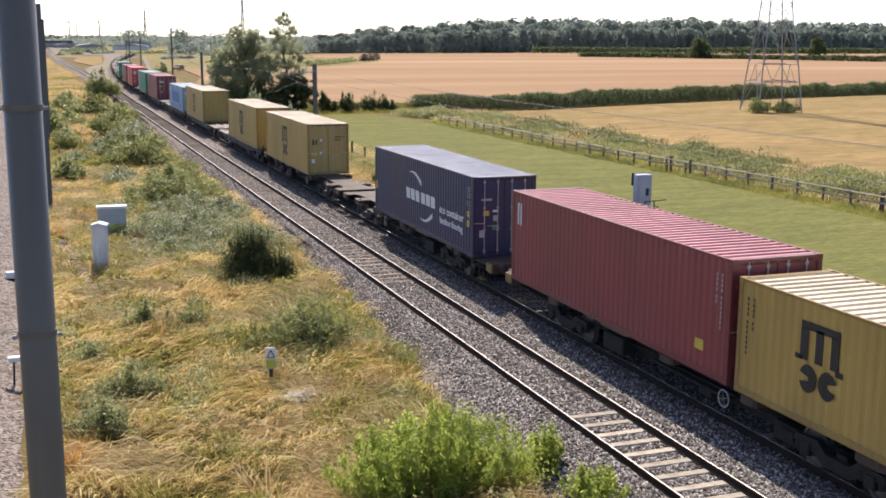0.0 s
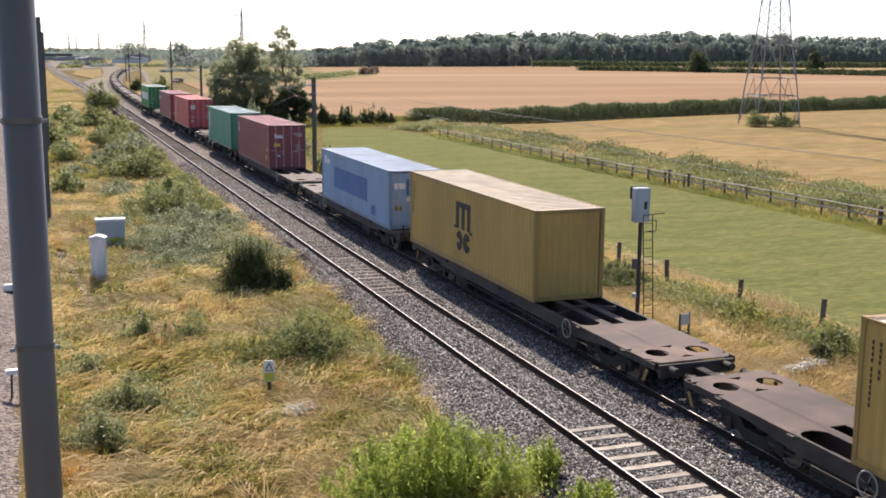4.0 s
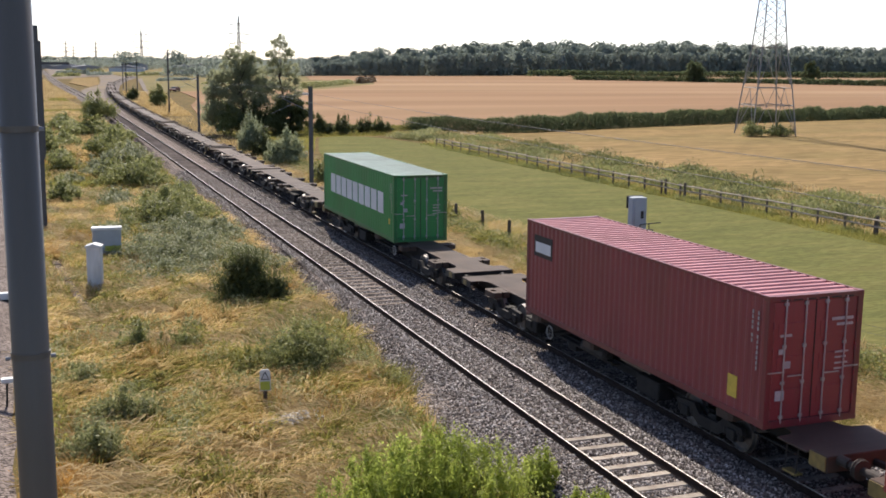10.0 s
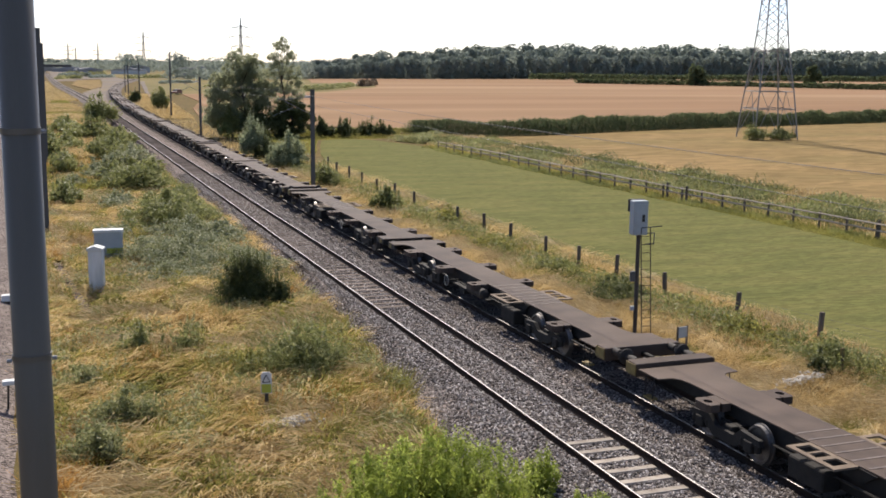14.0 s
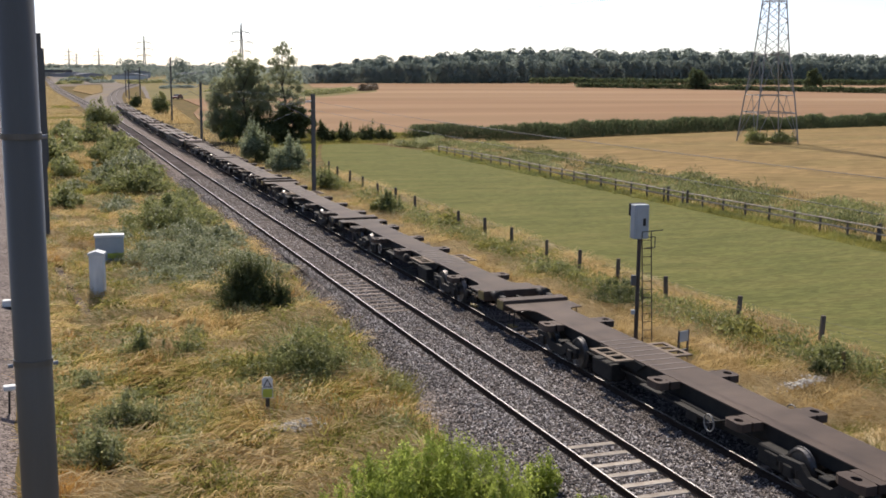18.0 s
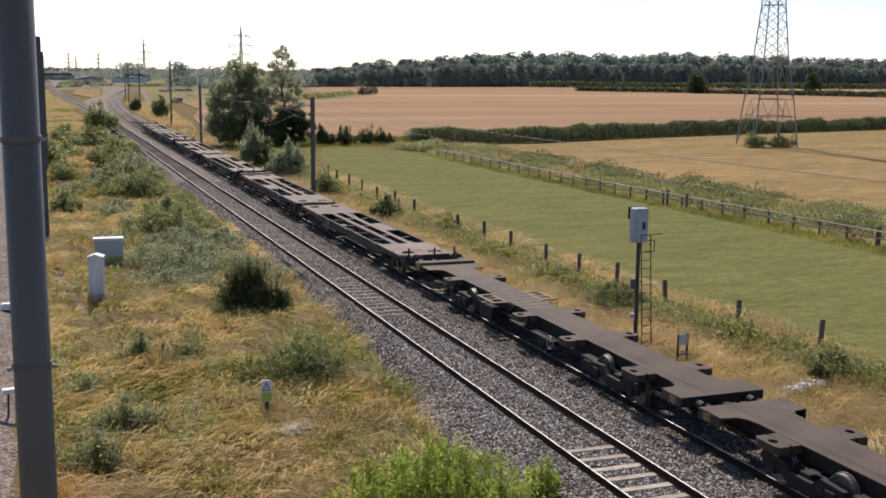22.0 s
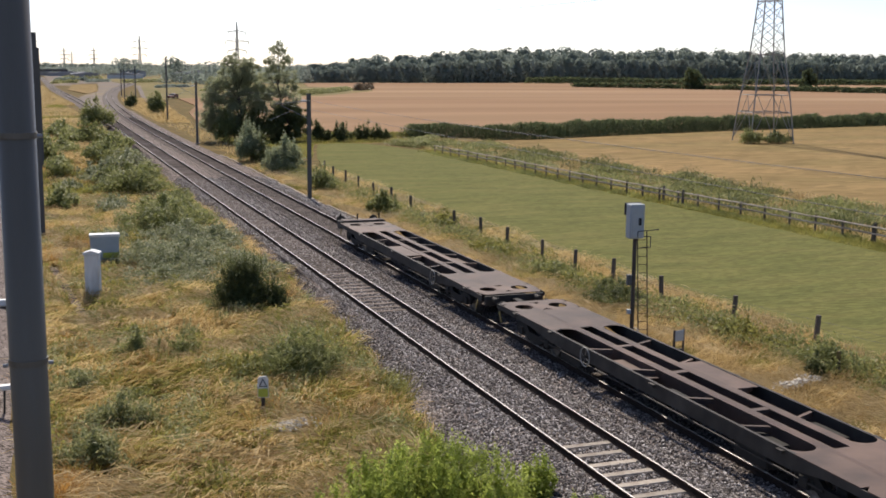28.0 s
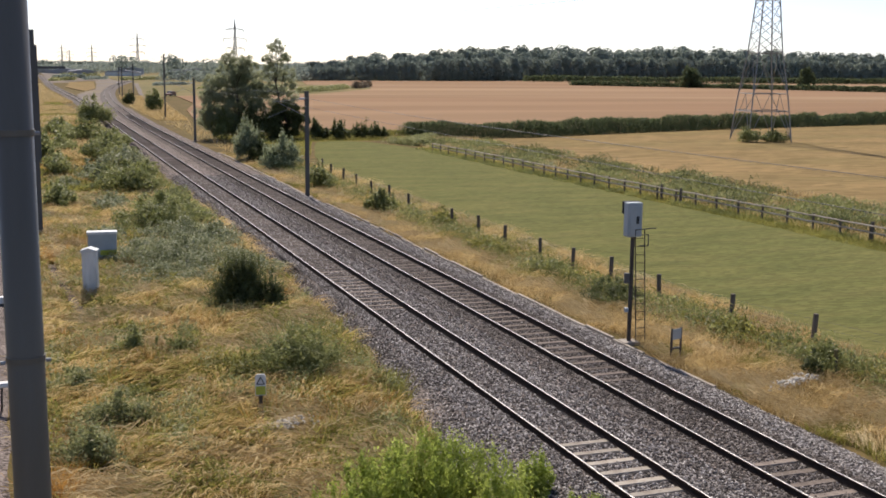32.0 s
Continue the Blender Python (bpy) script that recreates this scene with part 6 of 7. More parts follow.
        marks = {
            "msc_yellow": yellow,
            "brick_red": ((-0.97, -0.55, H - 1.0, H - 0.58, "sign_white"), (-0.92, -0.68, 1.1, 1.18, "bar_white"), (-0.97, -0.7, 0.6, 0.86, "plate_grey"), (0.62, 0.78, 0.85, 1.05, "code_pale")) + codes_right,
            "sky_blue": ((-0.97, -0.48, H - 0.82, H - 0.56, "sign_white"), (-0.42, -0.06, H - 1.1, H - 0.4, "logo_blue"), (-0.40, -0.2, H - 1.36, H - 1.2, "bar_white"), (-0.95, -0.62, 0.82, 1.04, "tag_yellow"), (0.3, 0.5, H - 0.6, H - 0.52, "bar_white")) + codes_right,
            "maroon_2": ((-0.86, -0.72, H - 0.86, H - 0.56, "bar_white"), (-0.68, -0.52, H - 0.86, H - 0.66, "bar_white"), (-0.48, -0.34, H - 0.86, H - 0.66, "bar_white"), (-0.9, -0.5, H - 1.4, H - 1.2, "label_yellow"), (-0.7, -0.5, 0.8, 0.95, "plate_grey")) + codes_right,
            "navy": ((-0.9, -0.5, H - 0.86, H - 0.78, "code_pale"), (-0.82, -0.6, 1.5, 1.68, "label_yellow"), (-0.46, -0.24, 1.62, 1.7, "bar_white"), (-0.44, -0.26, 1.3, 1.5, "plate_grey"), (-0.48, -0.2, 0.98, 1.12, "plate_green"), (-0.97, -0.76, 0.72, 0.98, "plate_grey")) + codes_right,
        }
        plain = ((-0.9, -0.6, H - 0.9, H - 0.84, "code_pale"), (-0.8, -0.6, 1.3, 1.46, "plate_grey"), (-0.92, -0.78, 1.62, 1.74, "code_pale"), (-0.95, -0.72, 0.6, 0.82, "plate_grey"))
        for x0, x1, z0, z1, material in marks.get(c, plain + codes_right):
            part("marking", Shape().box(x0, x1, -L + 0.008, -L + 0.014, z0, z1), material, m, "painted code shown as plain bars")
    for block in (logo or ()):
        x0, x1, z0, z1, material = block[:5]
        slant = block[5] if len(block) > 5 else 0.0
        s = Shape()
        lift = block[6] if len(block) > 6 else 0.0
        if len(block) > 7:
            s.prism(block[7], "x", -W - lift, -W + 0.009)
        else:
            s.prism([(x0, z0), (x1, z0), (x1 + slant, z1), (x0 + slant, z1)], "x", -W - lift, -W + 0.009)
        part("marking", s, material, m, "painted marking in plain blocks")
    for text, y, z, length_of, size in words:
        cu = bpy.data.curves.new("lettering", "FONT")
        cu.body, cu.size, cu.extrude, cu.offset, cu.resolution_u = text, size, 0.003, 0.008, 3
        ob = bpy.data.objects.new("lettering", cu)
        me = bpy.data.meshes.new_from_object(ob)
        bpy.data.objects.remove(ob)
        wide = max(v.co.x for v in me.vertices)
        for v in me.vertices:
            px, py, pz = v.co
            v.co = (-W + 0.004 - pz, y - px * length_of / wide, z + py)
        me.materials.clear()
        me.materials.append(MATS["bar_white"])
        part("lettering", me, "bar_white", m, "white painted words: " + text)
    # upright code marks on the side, as short dashes
    if codes:
        sgn = 1 if codes > 0 else -1
        for col, count in ((0.36, 11), (0.56, 6)):
            s = Shape()
            for i in range(count):
                z = H - 0.38 - 0.115 * i - (0.06 if i > 3 else 0)
                y = sgn * (-L + col)
                s.box(-W + 0.0005, -W + 0.009, y - 0.022, y + 0.022, z - 0.08, z)
            part("marking", s, "code_pale" if c != "msc_yellow" else "logo_black", m, "upright code in small dashes")
    MOVING.append((m, u + L, DECK, 0.0))
    return m


MOVING = []
mat("bar_pale", (0.42, 0.41, 0.39), (0.32, 0.31, 0.30), 0.5, 4, 30, 0.05, metal=0.3)
mat("bar_white", (0.70, 0.70, 0.69), (0.63, 0.63, 0.62), 0.6, 1.5, 30, 0.02)
mat("code_dull", (0.20, 0.125, 0.03), None, 0.6, 8, 40, 0.02)
mat("code_pale", (0.46, 0.44, 0.43), (0.34, 0.32, 0.31), 0.6, 8, 40, 0.02)
mat("plate_green", (0.10, 0.30, 0.16), None, 0.5, 5, 30, 0.02)
mat("plate_grey", (0.45, 0.46, 0.47), None, 0.5, 5, 30, 0.02)
mat("logo_black", (0.035, 0.03, 0.028), None, 0.6, 8, 40, 0.02)
mat("logo_blue", (0.045, 0.15, 0.36), None, 0.55, 2, 30, 0.02)
mat("label_yellow", (0.70, 0.50, 0.08), None, 0.55, 5, 30, 0.02)
L40, HC, STD = 12.192, 2.896, 2.591
YEL = (0.45, 0.292, 0.075)
MAR = (0.25, 0.045, 0.05)


def bars(y0, w, gap, n, z0, z1, material, slant=0.0):
    return [(y0 + i * (w + gap), y0 + i * (w + gap) + w, z0, z1, material, slant) for i in range(n)]


def crescent(y, z, w, h, material, up=1):
    """A thin curved stroke that swells towards one end."""
    n = 9
    top = [(y - w / 2 + w * i / n, z + up * h * math.sin(math.pi * (0.08 + 0.62 * i / n))) for i in range(n + 1)]
    low = [(p, q - up * h * (0.04 + 0.42 * (1 - i / n) ** 0.8)) for i, (p, q) in enumerate(top)]
    return [(y, y, z, z, material, 0.0, 0.0, top + low[::-1])]


def blob(y, z, r, material, open_side=1):
    """A round plain mark, nicked on one side."""
    pts = [(y + r * 0.9 * math.cos(a), z + r * math.sin(a)) for a in [0.35 + 5.58 * i / 14 for i in range(15)]] + [(y - 0.1 * r, z - 0.12 * r), (y - 0.1 * r, z + 0.12 * r)]
    return [(y, y, z, z, material, 0.0, 0.0, [(y + open_side * (p - y), q) for p, q in pts])]


def crest(y, z, k=1.0):
    """A two-row dark company mark drawn as plain blocks."""
    return [(y - 0.72 * k, y - 0.44 * k, z, z + 0.8 * k, "logo_black"), (y - 0.16 * k, y + 0.12 * k, z, z + 0.84 * k, "logo_black"), (y + 0.4 * k, y + 0.68 * k, z, z + 0.8 * k, "logo_black"), (y - 0.72 * k, y + 0.68 * k, z + 0.78 * k, z + 0.98 * k, "logo_black"),
            (y + 0.6 * k, y + 0.86 * k, z - 0.02, z + 0.1 * k, "logo_black"), (y - 0.9 * k, y - 0.64 * k, z - 0.1, z + 0.02 * k, "logo_black")] + blob(y - 0.38 * k, z - 0.45 * k, 0.36 * k, "logo_black", -1) + blob(y + 0.34 * k, z - 0.45 * k, 0.36 * k, "logo_black", 1)


def build_containers():
    tiny = [(-5.3, -5.05, 1.1, 1.35, "label_yellow")]
    container(13.95, 6.058, STD, ("msc_yellow", YEL), "a", "short mustard-yellow steel shipping container with dark marks", codes=-1, logo=crest(0.3, 1.35, 0.82))
    container(20.3, L40, HC, ("maroon_1", MAR), "b", "long maroon steel shipping container", logo=bars(5.35, 0.1, 0.1, 2, 1.85, 2.55, "bar_white") + [(-5.1, -4.75, 0.55, 0.8, "label_yellow")])
    container(35.95, L40, HC, ("navy", (0.022, 0.029, 0.088)), "c", "dark navy blue shipping container with white marks", logo=bars(-2.05, 0.46, 0.13, 3, 1.18, 1.62, "bar_white", 0.05) + bars(-0.17, 0.46, 0.13, 3, 1.18, 1.62, "bar_white", 0.05) + crescent(0.35, 1.95, 1.5, 0.42, "bar_white") + crescent(-1.0, 0.88, 1.5, 0.4, "bar_white", -1) + [(5.72, 5.9, 1.0, 1.35, "label_yellow"), (-5.72, -5.5, 1.05, 1.28, "label_yellow"), (-5.72, -5.5, 1.42, 1.62, "label_yellow")], words=(("eco container", -2.55, 1.14, 2.6, 0.42), ("bamboo flooring", -2.6, 0.74, 2.45, 0.36)))
    container(61.7, L40, HC, ("msc_yellow", YEL), "d", "mustard-yellow shipping container with its doors facing the camera", codes=-1, logo=crest(0.1, 1.36))
    container(77.4, L40, HC, ("msc_yellow", YEL), "e", "mustard-yellow shipping container with a dark mark", doors=False, codes=-1, logo=crest(0.1, 1.36))
    container(104.1, L40, HC, ("msc_yellow", YEL), "f", "mustard-yellow shipping container with a dark mark", doors=False, codes=-1, logo=crest(0.1, 1.36))
    container(119.25, L40, STD, ("sky_blue", (0.225, 0.36, 0.53)), "g", "faded sky-blue shipping container with a darker blue panel", logo=[(-2.6, 3.45, 0.8, 1.87, "logo_blue"), (-3.9, -3.3, 0.3, 0.75, "logo_blue"), (5.0, 5.45, 1.9, 2.3, "bar_white", 0), (4.4, 5.0, 1.9, 2.15, "bar_white")])
    container(145.85, L40, HC, ("maroon_2", MAR), "h", "long maroon shipping container, its doors shut", logo=bars(5.35, 0.1, 0.1, 2, 1.75, 2.5, "bar_white") + tiny + [(-5.1, -4.75, 0.55, 0.85, "label_yellow")])
    container(161.35, L40, HC, ("teal", (0.062, 0.29, 0.185)), "i", "faded teal-green shipping container", doors=False, logo=[(5.0, 5.5, 0.5, 2.45, "bar_white"), (5.05, 5.45, 0.9, 1.1, "teal"), (5.05, 5.45, 1.5, 1.7, "teal")])
    container(187.2, L40, HC, ("brick_red", (0.58, 0.068, 0.058)), "j", "bright brick-red shipping container, doors shut", logo=[(5.2, 5.72, 0.37, 2.48, "bar_white", -1.4)] + [(5.28 - 0.19 * i, 5.6 - 0.19 * i, 0.45 + 0.285 * i, 0.66 + 0.285 * i, "brick_red", -0.14, 0.004) for i in range(7)])
    container(203.0, L40, HC, ("maroon_3", (0.25, 0.045, 0.052)), "k", "dark maroon shipping container, doors shut", logo=[(4.3, 5.55, 1.85, 2.5, "logo_black"), (4.4, 5.45, 1.98, 2.3, "bar_white", 0.0, 0.004), (-5.1, -4.75, 0.4, 0.9, "label_yellow")])
    container(228.85, L40, HC, ("leaf_green", (0.022, 0.24, 0.055)), "l", "bright green shipping container with nine big white blocks", logo=bars(-4.55, 0.86, 0.175, 9, 1.06, 2.0, "bar_white") + [(-5.5, -5.32, 0.72, 0.95, "label_yellow")])


build_containers()


def bogie(parent, y, low):
    """A two-axle bogie: side frames, bolster, wheelsets."""
    r, base, fy = (0.42, 0.95, 1.02) if not low else (0.44, 0.95, 1.0)
    b = part("bogie", Shape().box(-0.95, 0.95, y - 0.16, y + 0.16, 0.36, 0.6, 0.02), "under_black", parent)
    for sx in (-1, 1):
        s = Shape()
        s.prism([(y - 1.35, 0.52), (y - 1.3, 0.66), (y - 0.6, 0.7), (y - 0.35, 0.5), (y + 0.35, 0.5), (y + 0.6, 0.7), (y + 1.3, 0.66), (y + 1.35, 0.52), (y + 0.7, 0.42), (y + 0.4, 0.24), (y - 0.4, 0.24), (y - 0.7, 0.42)], "x", sx * fy - 0.06, sx * fy + 0.06)
        for yy in (-base, base):
            s.box(sx * fy - 0.11, sx * fy + 0.11, y + yy - 0.15, y + yy + 0.15, 0.3, 0.56, 0.02)
            s.lathe((sx * fy, y + yy - 0.27, 0), "z", [(0.36, 0.08), (0.54, 0.08)], 8).lathe((sx * fy, y + yy + 0.27, 0), "z", [(0.36, 0.08), (0.54, 0.08)], 8)
        part("side_frame", s, "under_black", b)
    for yy in (-base, base):
        w = Shape().bar((-0.95, 0, 0), (0.95, 0, 0), 0.07, 10)
        for sx in (-1, 1):
            o = sx * 0.7525
            w.lathe((o, 0, 0), "x", [(-0.065 * sx - 0.0, r + 0.03), (-0.03 * sx, r + 0.03), (-0.025 * sx, r), (0.065 * sx, r - 0.006), (0.066 * sx, r - 0.06), (0.03 * sx, r - 0.09), (0.03 * sx, 0.12), (0.08 * sx, 0.1)], 28)
        part("wheelset", w, "wheel_steel", b, "bare steel wheels on an axle", at=(0, y + yy, r))
    return b


def buffers(parent, y, sy):
    for sx in (-1, 1):
        s = Shape().lathe((sx * 0.87, y, 0.98), "y", [(0, 0.11), (sy * 0.3, 0.11), (sy * 0.3, 0.08), (sy * 0.52, 0.08), (sy * 0.53, 0.21), (sy * 0.56, 0.22), (sy * 0.58, 0.2)], 14)
        part("buffer", s, "side_grey", parent)
    part("coupling", Shape().box(-0.06, 0.06, *sorted((y, y + sy * 0.55)), 0.78, 0.9, 0.02).ring((0, y + sy * 0.5, 0.72), "x", 0.12, 0.03, 12), "under_black", parent)


def handwheel(parent, x, y, z, r=0.24):
    s = Shape().ring((x, y, z), "x", r, 0.019, 20)
    for a in (20, 110):
        d = Vector((0, math.cos(radians(a)) * r, math.sin(radians(a)) * r))
        s.bar(Vector((x, y, z)) - d, Vector((x, y, z)) + d, 0.007, 4)
    return part("handwheel", s, "pale_paint", parent, "pale painted brake handwheel")


def build_flat():
    """Flat wagon with full-width end plates and long slots between its beams; the close-coupled end is at +y."""
    m = thing("container_flat_wagon", "rusty brown flat container wagon with slotted deck", "wagon", group="wagons of the train")
    z0, z1 = DECK - 0.03, DECK - 0.004
    inner, outer = 9.42, -8.74
    for y0, y1, hy in ((5.4, inner, 8.55), (outer, -5.4, -7.9)):
        s = Shape()
        for sx in (-1, 1):
            a, b = sorted((0, sx * 1.21))
            s.plate(a, b, hy - 0.55, hy + 0.55, z0, z1, 0.3, 0.34)
        a, b = (y0, hy - 0.55), (hy + 0.55, y1)
        for p, q in (a, b):
            if q - p > 0.01 and abs(q) in (inner,):
                s.prism([(-1.21, p), (1.21, p), (1.0, q), (-1.0, q)], "z", z0, z1)
            elif q - p > 0.01:
                s.box(-1.21, 1.21, p, q, z0, z1)
        part("end_plate", s, "deck_steel", m, "rust-brown deck plate with oval holes")
    for sx in (-1, 1):
        a, b = sorted((sx * 1.13, sx * 1.21))
        s = Shape().box(a, b, -5.4, 5.4, z0, z1)
        x0, x1 = sorted((sx * 1.17, sx * 1.21))
        s.prism([(outer, z0), (inner, z0), (inner, 0.80), (6.8, 0.76), (5.2, 0.60), (-5.2, 0.60), (-6.4, 0.76), (outer, 0.80)], "x", x0, x1)
        part("side_sill", s, "side_grey", m, "grimy grey side sill")
        a, b = sorted((sx * 0.2, sx * 0.46))
        s = Shape().box(a, b, -5.4, 5.4, z0, z1)
        a, b = sorted((sx * 0.31, sx * 0.35))
        s.box(a, b, -8.6, 9.2, 0.42, z0)
        part("centre_beam", s, "deck_steel", m)
        # rounded slot ends
        for y, d in ((5.4, -1), (-5.4, 1)):
            a, b = sorted((sx * 0.46, sx * 1.13))
            pts = [(a, y), (a, y + d * 0.34)] + [((a + b) / 2 - (b - a) / 2 * math.cos(t), y + d * (0.34 - 0.3 * math.sin(t))) for t in (0.3, 0.8, 1.3, 1.84, 2.34, 2.84)] + [(b, y + d * 0.34), (b, y)]
            part("gusset", Shape().prism(pts, "z", z0, z1 - 0.002), "deck_steel", m)
        for y in (-3.3, -1.2, 1.1, 3.2):
            a, b = sorted((sx * 0.46, sx * 1.13))
            part("cross_member", Shape().prism([(a, y - 0.05), (b, y - 0.05 + 0.3 * sx), (b, y + 0.05 + 0.3 * sx), (a, y + 0.05)], "z", z0 - 0.16, z0 - 0.03), "deck_steel", m)
    for y in (-2.6, 0.4, 3.0):
        part("cross_member", Shape().box(-0.2, 0.2, y - 0.09, y + 0.09, z0 - 0.05, z1 - 0.006), "deck_steel", m)
    part("side_plate", Shape().box(0.46, 1.13, -1.14, 1.04, z0 - 0.02, z1 - 0.016), "deck_steel", m)
    part("side_plate", Shape().box(-1.13, -0.46, 0.6, 2.3, z0 - 0.2, z0 - 0.17), "deck_steel", m)
    s = Shape().box(-0.5, 0.5, -4.5, 4.5, 0.36, 0.42)
    for y in (-3.6, -0.4, 2.4):
        s.box(-0.95, 0.95, y, y + 0.5, 0.35, 0.6, 0.02)
    part("brake_gear", s, "under_black", m)
    part("air_tank", Shape().lathe((-0.75, -1.6, 0.6), "y", [(0, 0.1), (0.08, 0.2), (1.3, 0.2), (1.38, 0.1)], 14), "under_black", m)
    part("air_tank", Shape().lathe((0.75, 0.8, 0.6), "y", [(0, 0.1), (0.08, 0.2), (1.3, 0.2), (1.38, 0.1)], 14), "under_black", m)
    for sx in (-1, 1):
        part("gear_box", Shape().box(*sorted((sx * 0.5, sx * 1.1)), -4.4, -3.2, 0.24, 0.74, 0.03), "under_black", m)
        part("brake_beam", Shape().box(*sorted((sx * 0.5, sx * 1.08)), 3.6, 4.9, 0.22, 0.66, 0.03), "under_black", m)
        part("brake_pipe", Shape().bar((sx * 0.62, -8.4, 0.5), (sx * 0.62, 9.0, 0.5), 0.03, 5), "under_black", m)
    part("headstock", Shape().box(-1.2, 1.2, outer - 0.5, outer, 0.66, 1.05, 0.02), "side_grey", m, "raised headstock with worn edge")
    part("walkway", Shape().box(-1.1, 1.0, outer - 0.52, outer - 0.02, 1.053, 1.075), "deck_steel", m)
    for x in (-1.0, 0.15, 1.05):
        part("upright", Shape().box(x - 0.03, x + 0.03, outer - 0.5, outer - 0.44, 1.05, 1.36), "under_black", m)
    buffers(m, outer - 0.5, -1)
    part("drawbar", Shape().box(-0.12, 0.12, inner - 0.4, inner + 0.68, 0.62, 0.82, 0.02), "under_black", m)
    part("inner_headstock", Shape().box(-1.1, 1.1, inner, inner + 0.12, 0.6, 0.93, 0.015), "side_grey", m)
    for sx in (-1, 1):
        part("bump_stop", Shape().lathe((sx * 0.8, inner + 0.12, 0.82), "y", [(0, 0.09), (0.28, 0.09), (0.3, 0.11), (0.34, 0.1)], 12), "side_grey", m)
        part("shackle", Shape().prism([(8.9, 0.42), (9.02, 0.4), (9.2, 0.72), (9.08, 0.76)], "x", sx * 1.225, sx * 1.245), "tag_yellow", m, "yellow lashing tag")
        part("shackle", Shape().prism([(-8.5, 0.44), (-8.38, 0.42), (-8.3, 0.7), (-8.42, 0.74)], "x", sx * 1.225, sx * 1.245), "tag_yellow", m, "yellow lashing tag")
        wy = 3.0 if sx < 0 else 4.6
        handwheel(m, sx * 1.27, wy, 0.74, 0.27)
        part("hub", Shape().lathe((sx * 1.21, wy, 0.74), "x", [(0, 0.05), (sx * 0.07, 0.05)], 8), "under_black", m)
        for y in (-5.0, -0.2, 5.3, 7.9):
            part("spigot", Shape().box(sx * 1.21, sx * 1.30, y - 0.1, y + 0.1, DECK - 0.09, DECK - 0.03) if sx > 0 else Shape().box(sx * 1.30, sx * 1.21, y - 0.1, y + 0.1, DECK - 0.09, DECK - 0.03), "side_grey", m)
        part("pipe", Shape().bar((sx * 1.1, -6.2, 0.45), (sx * 1.1, 6.2, 0.45), 0.025, 5), "side_grey", m)
    bogie(m, 6.75, False)
    bogie(m, -6.55, False)
    return m


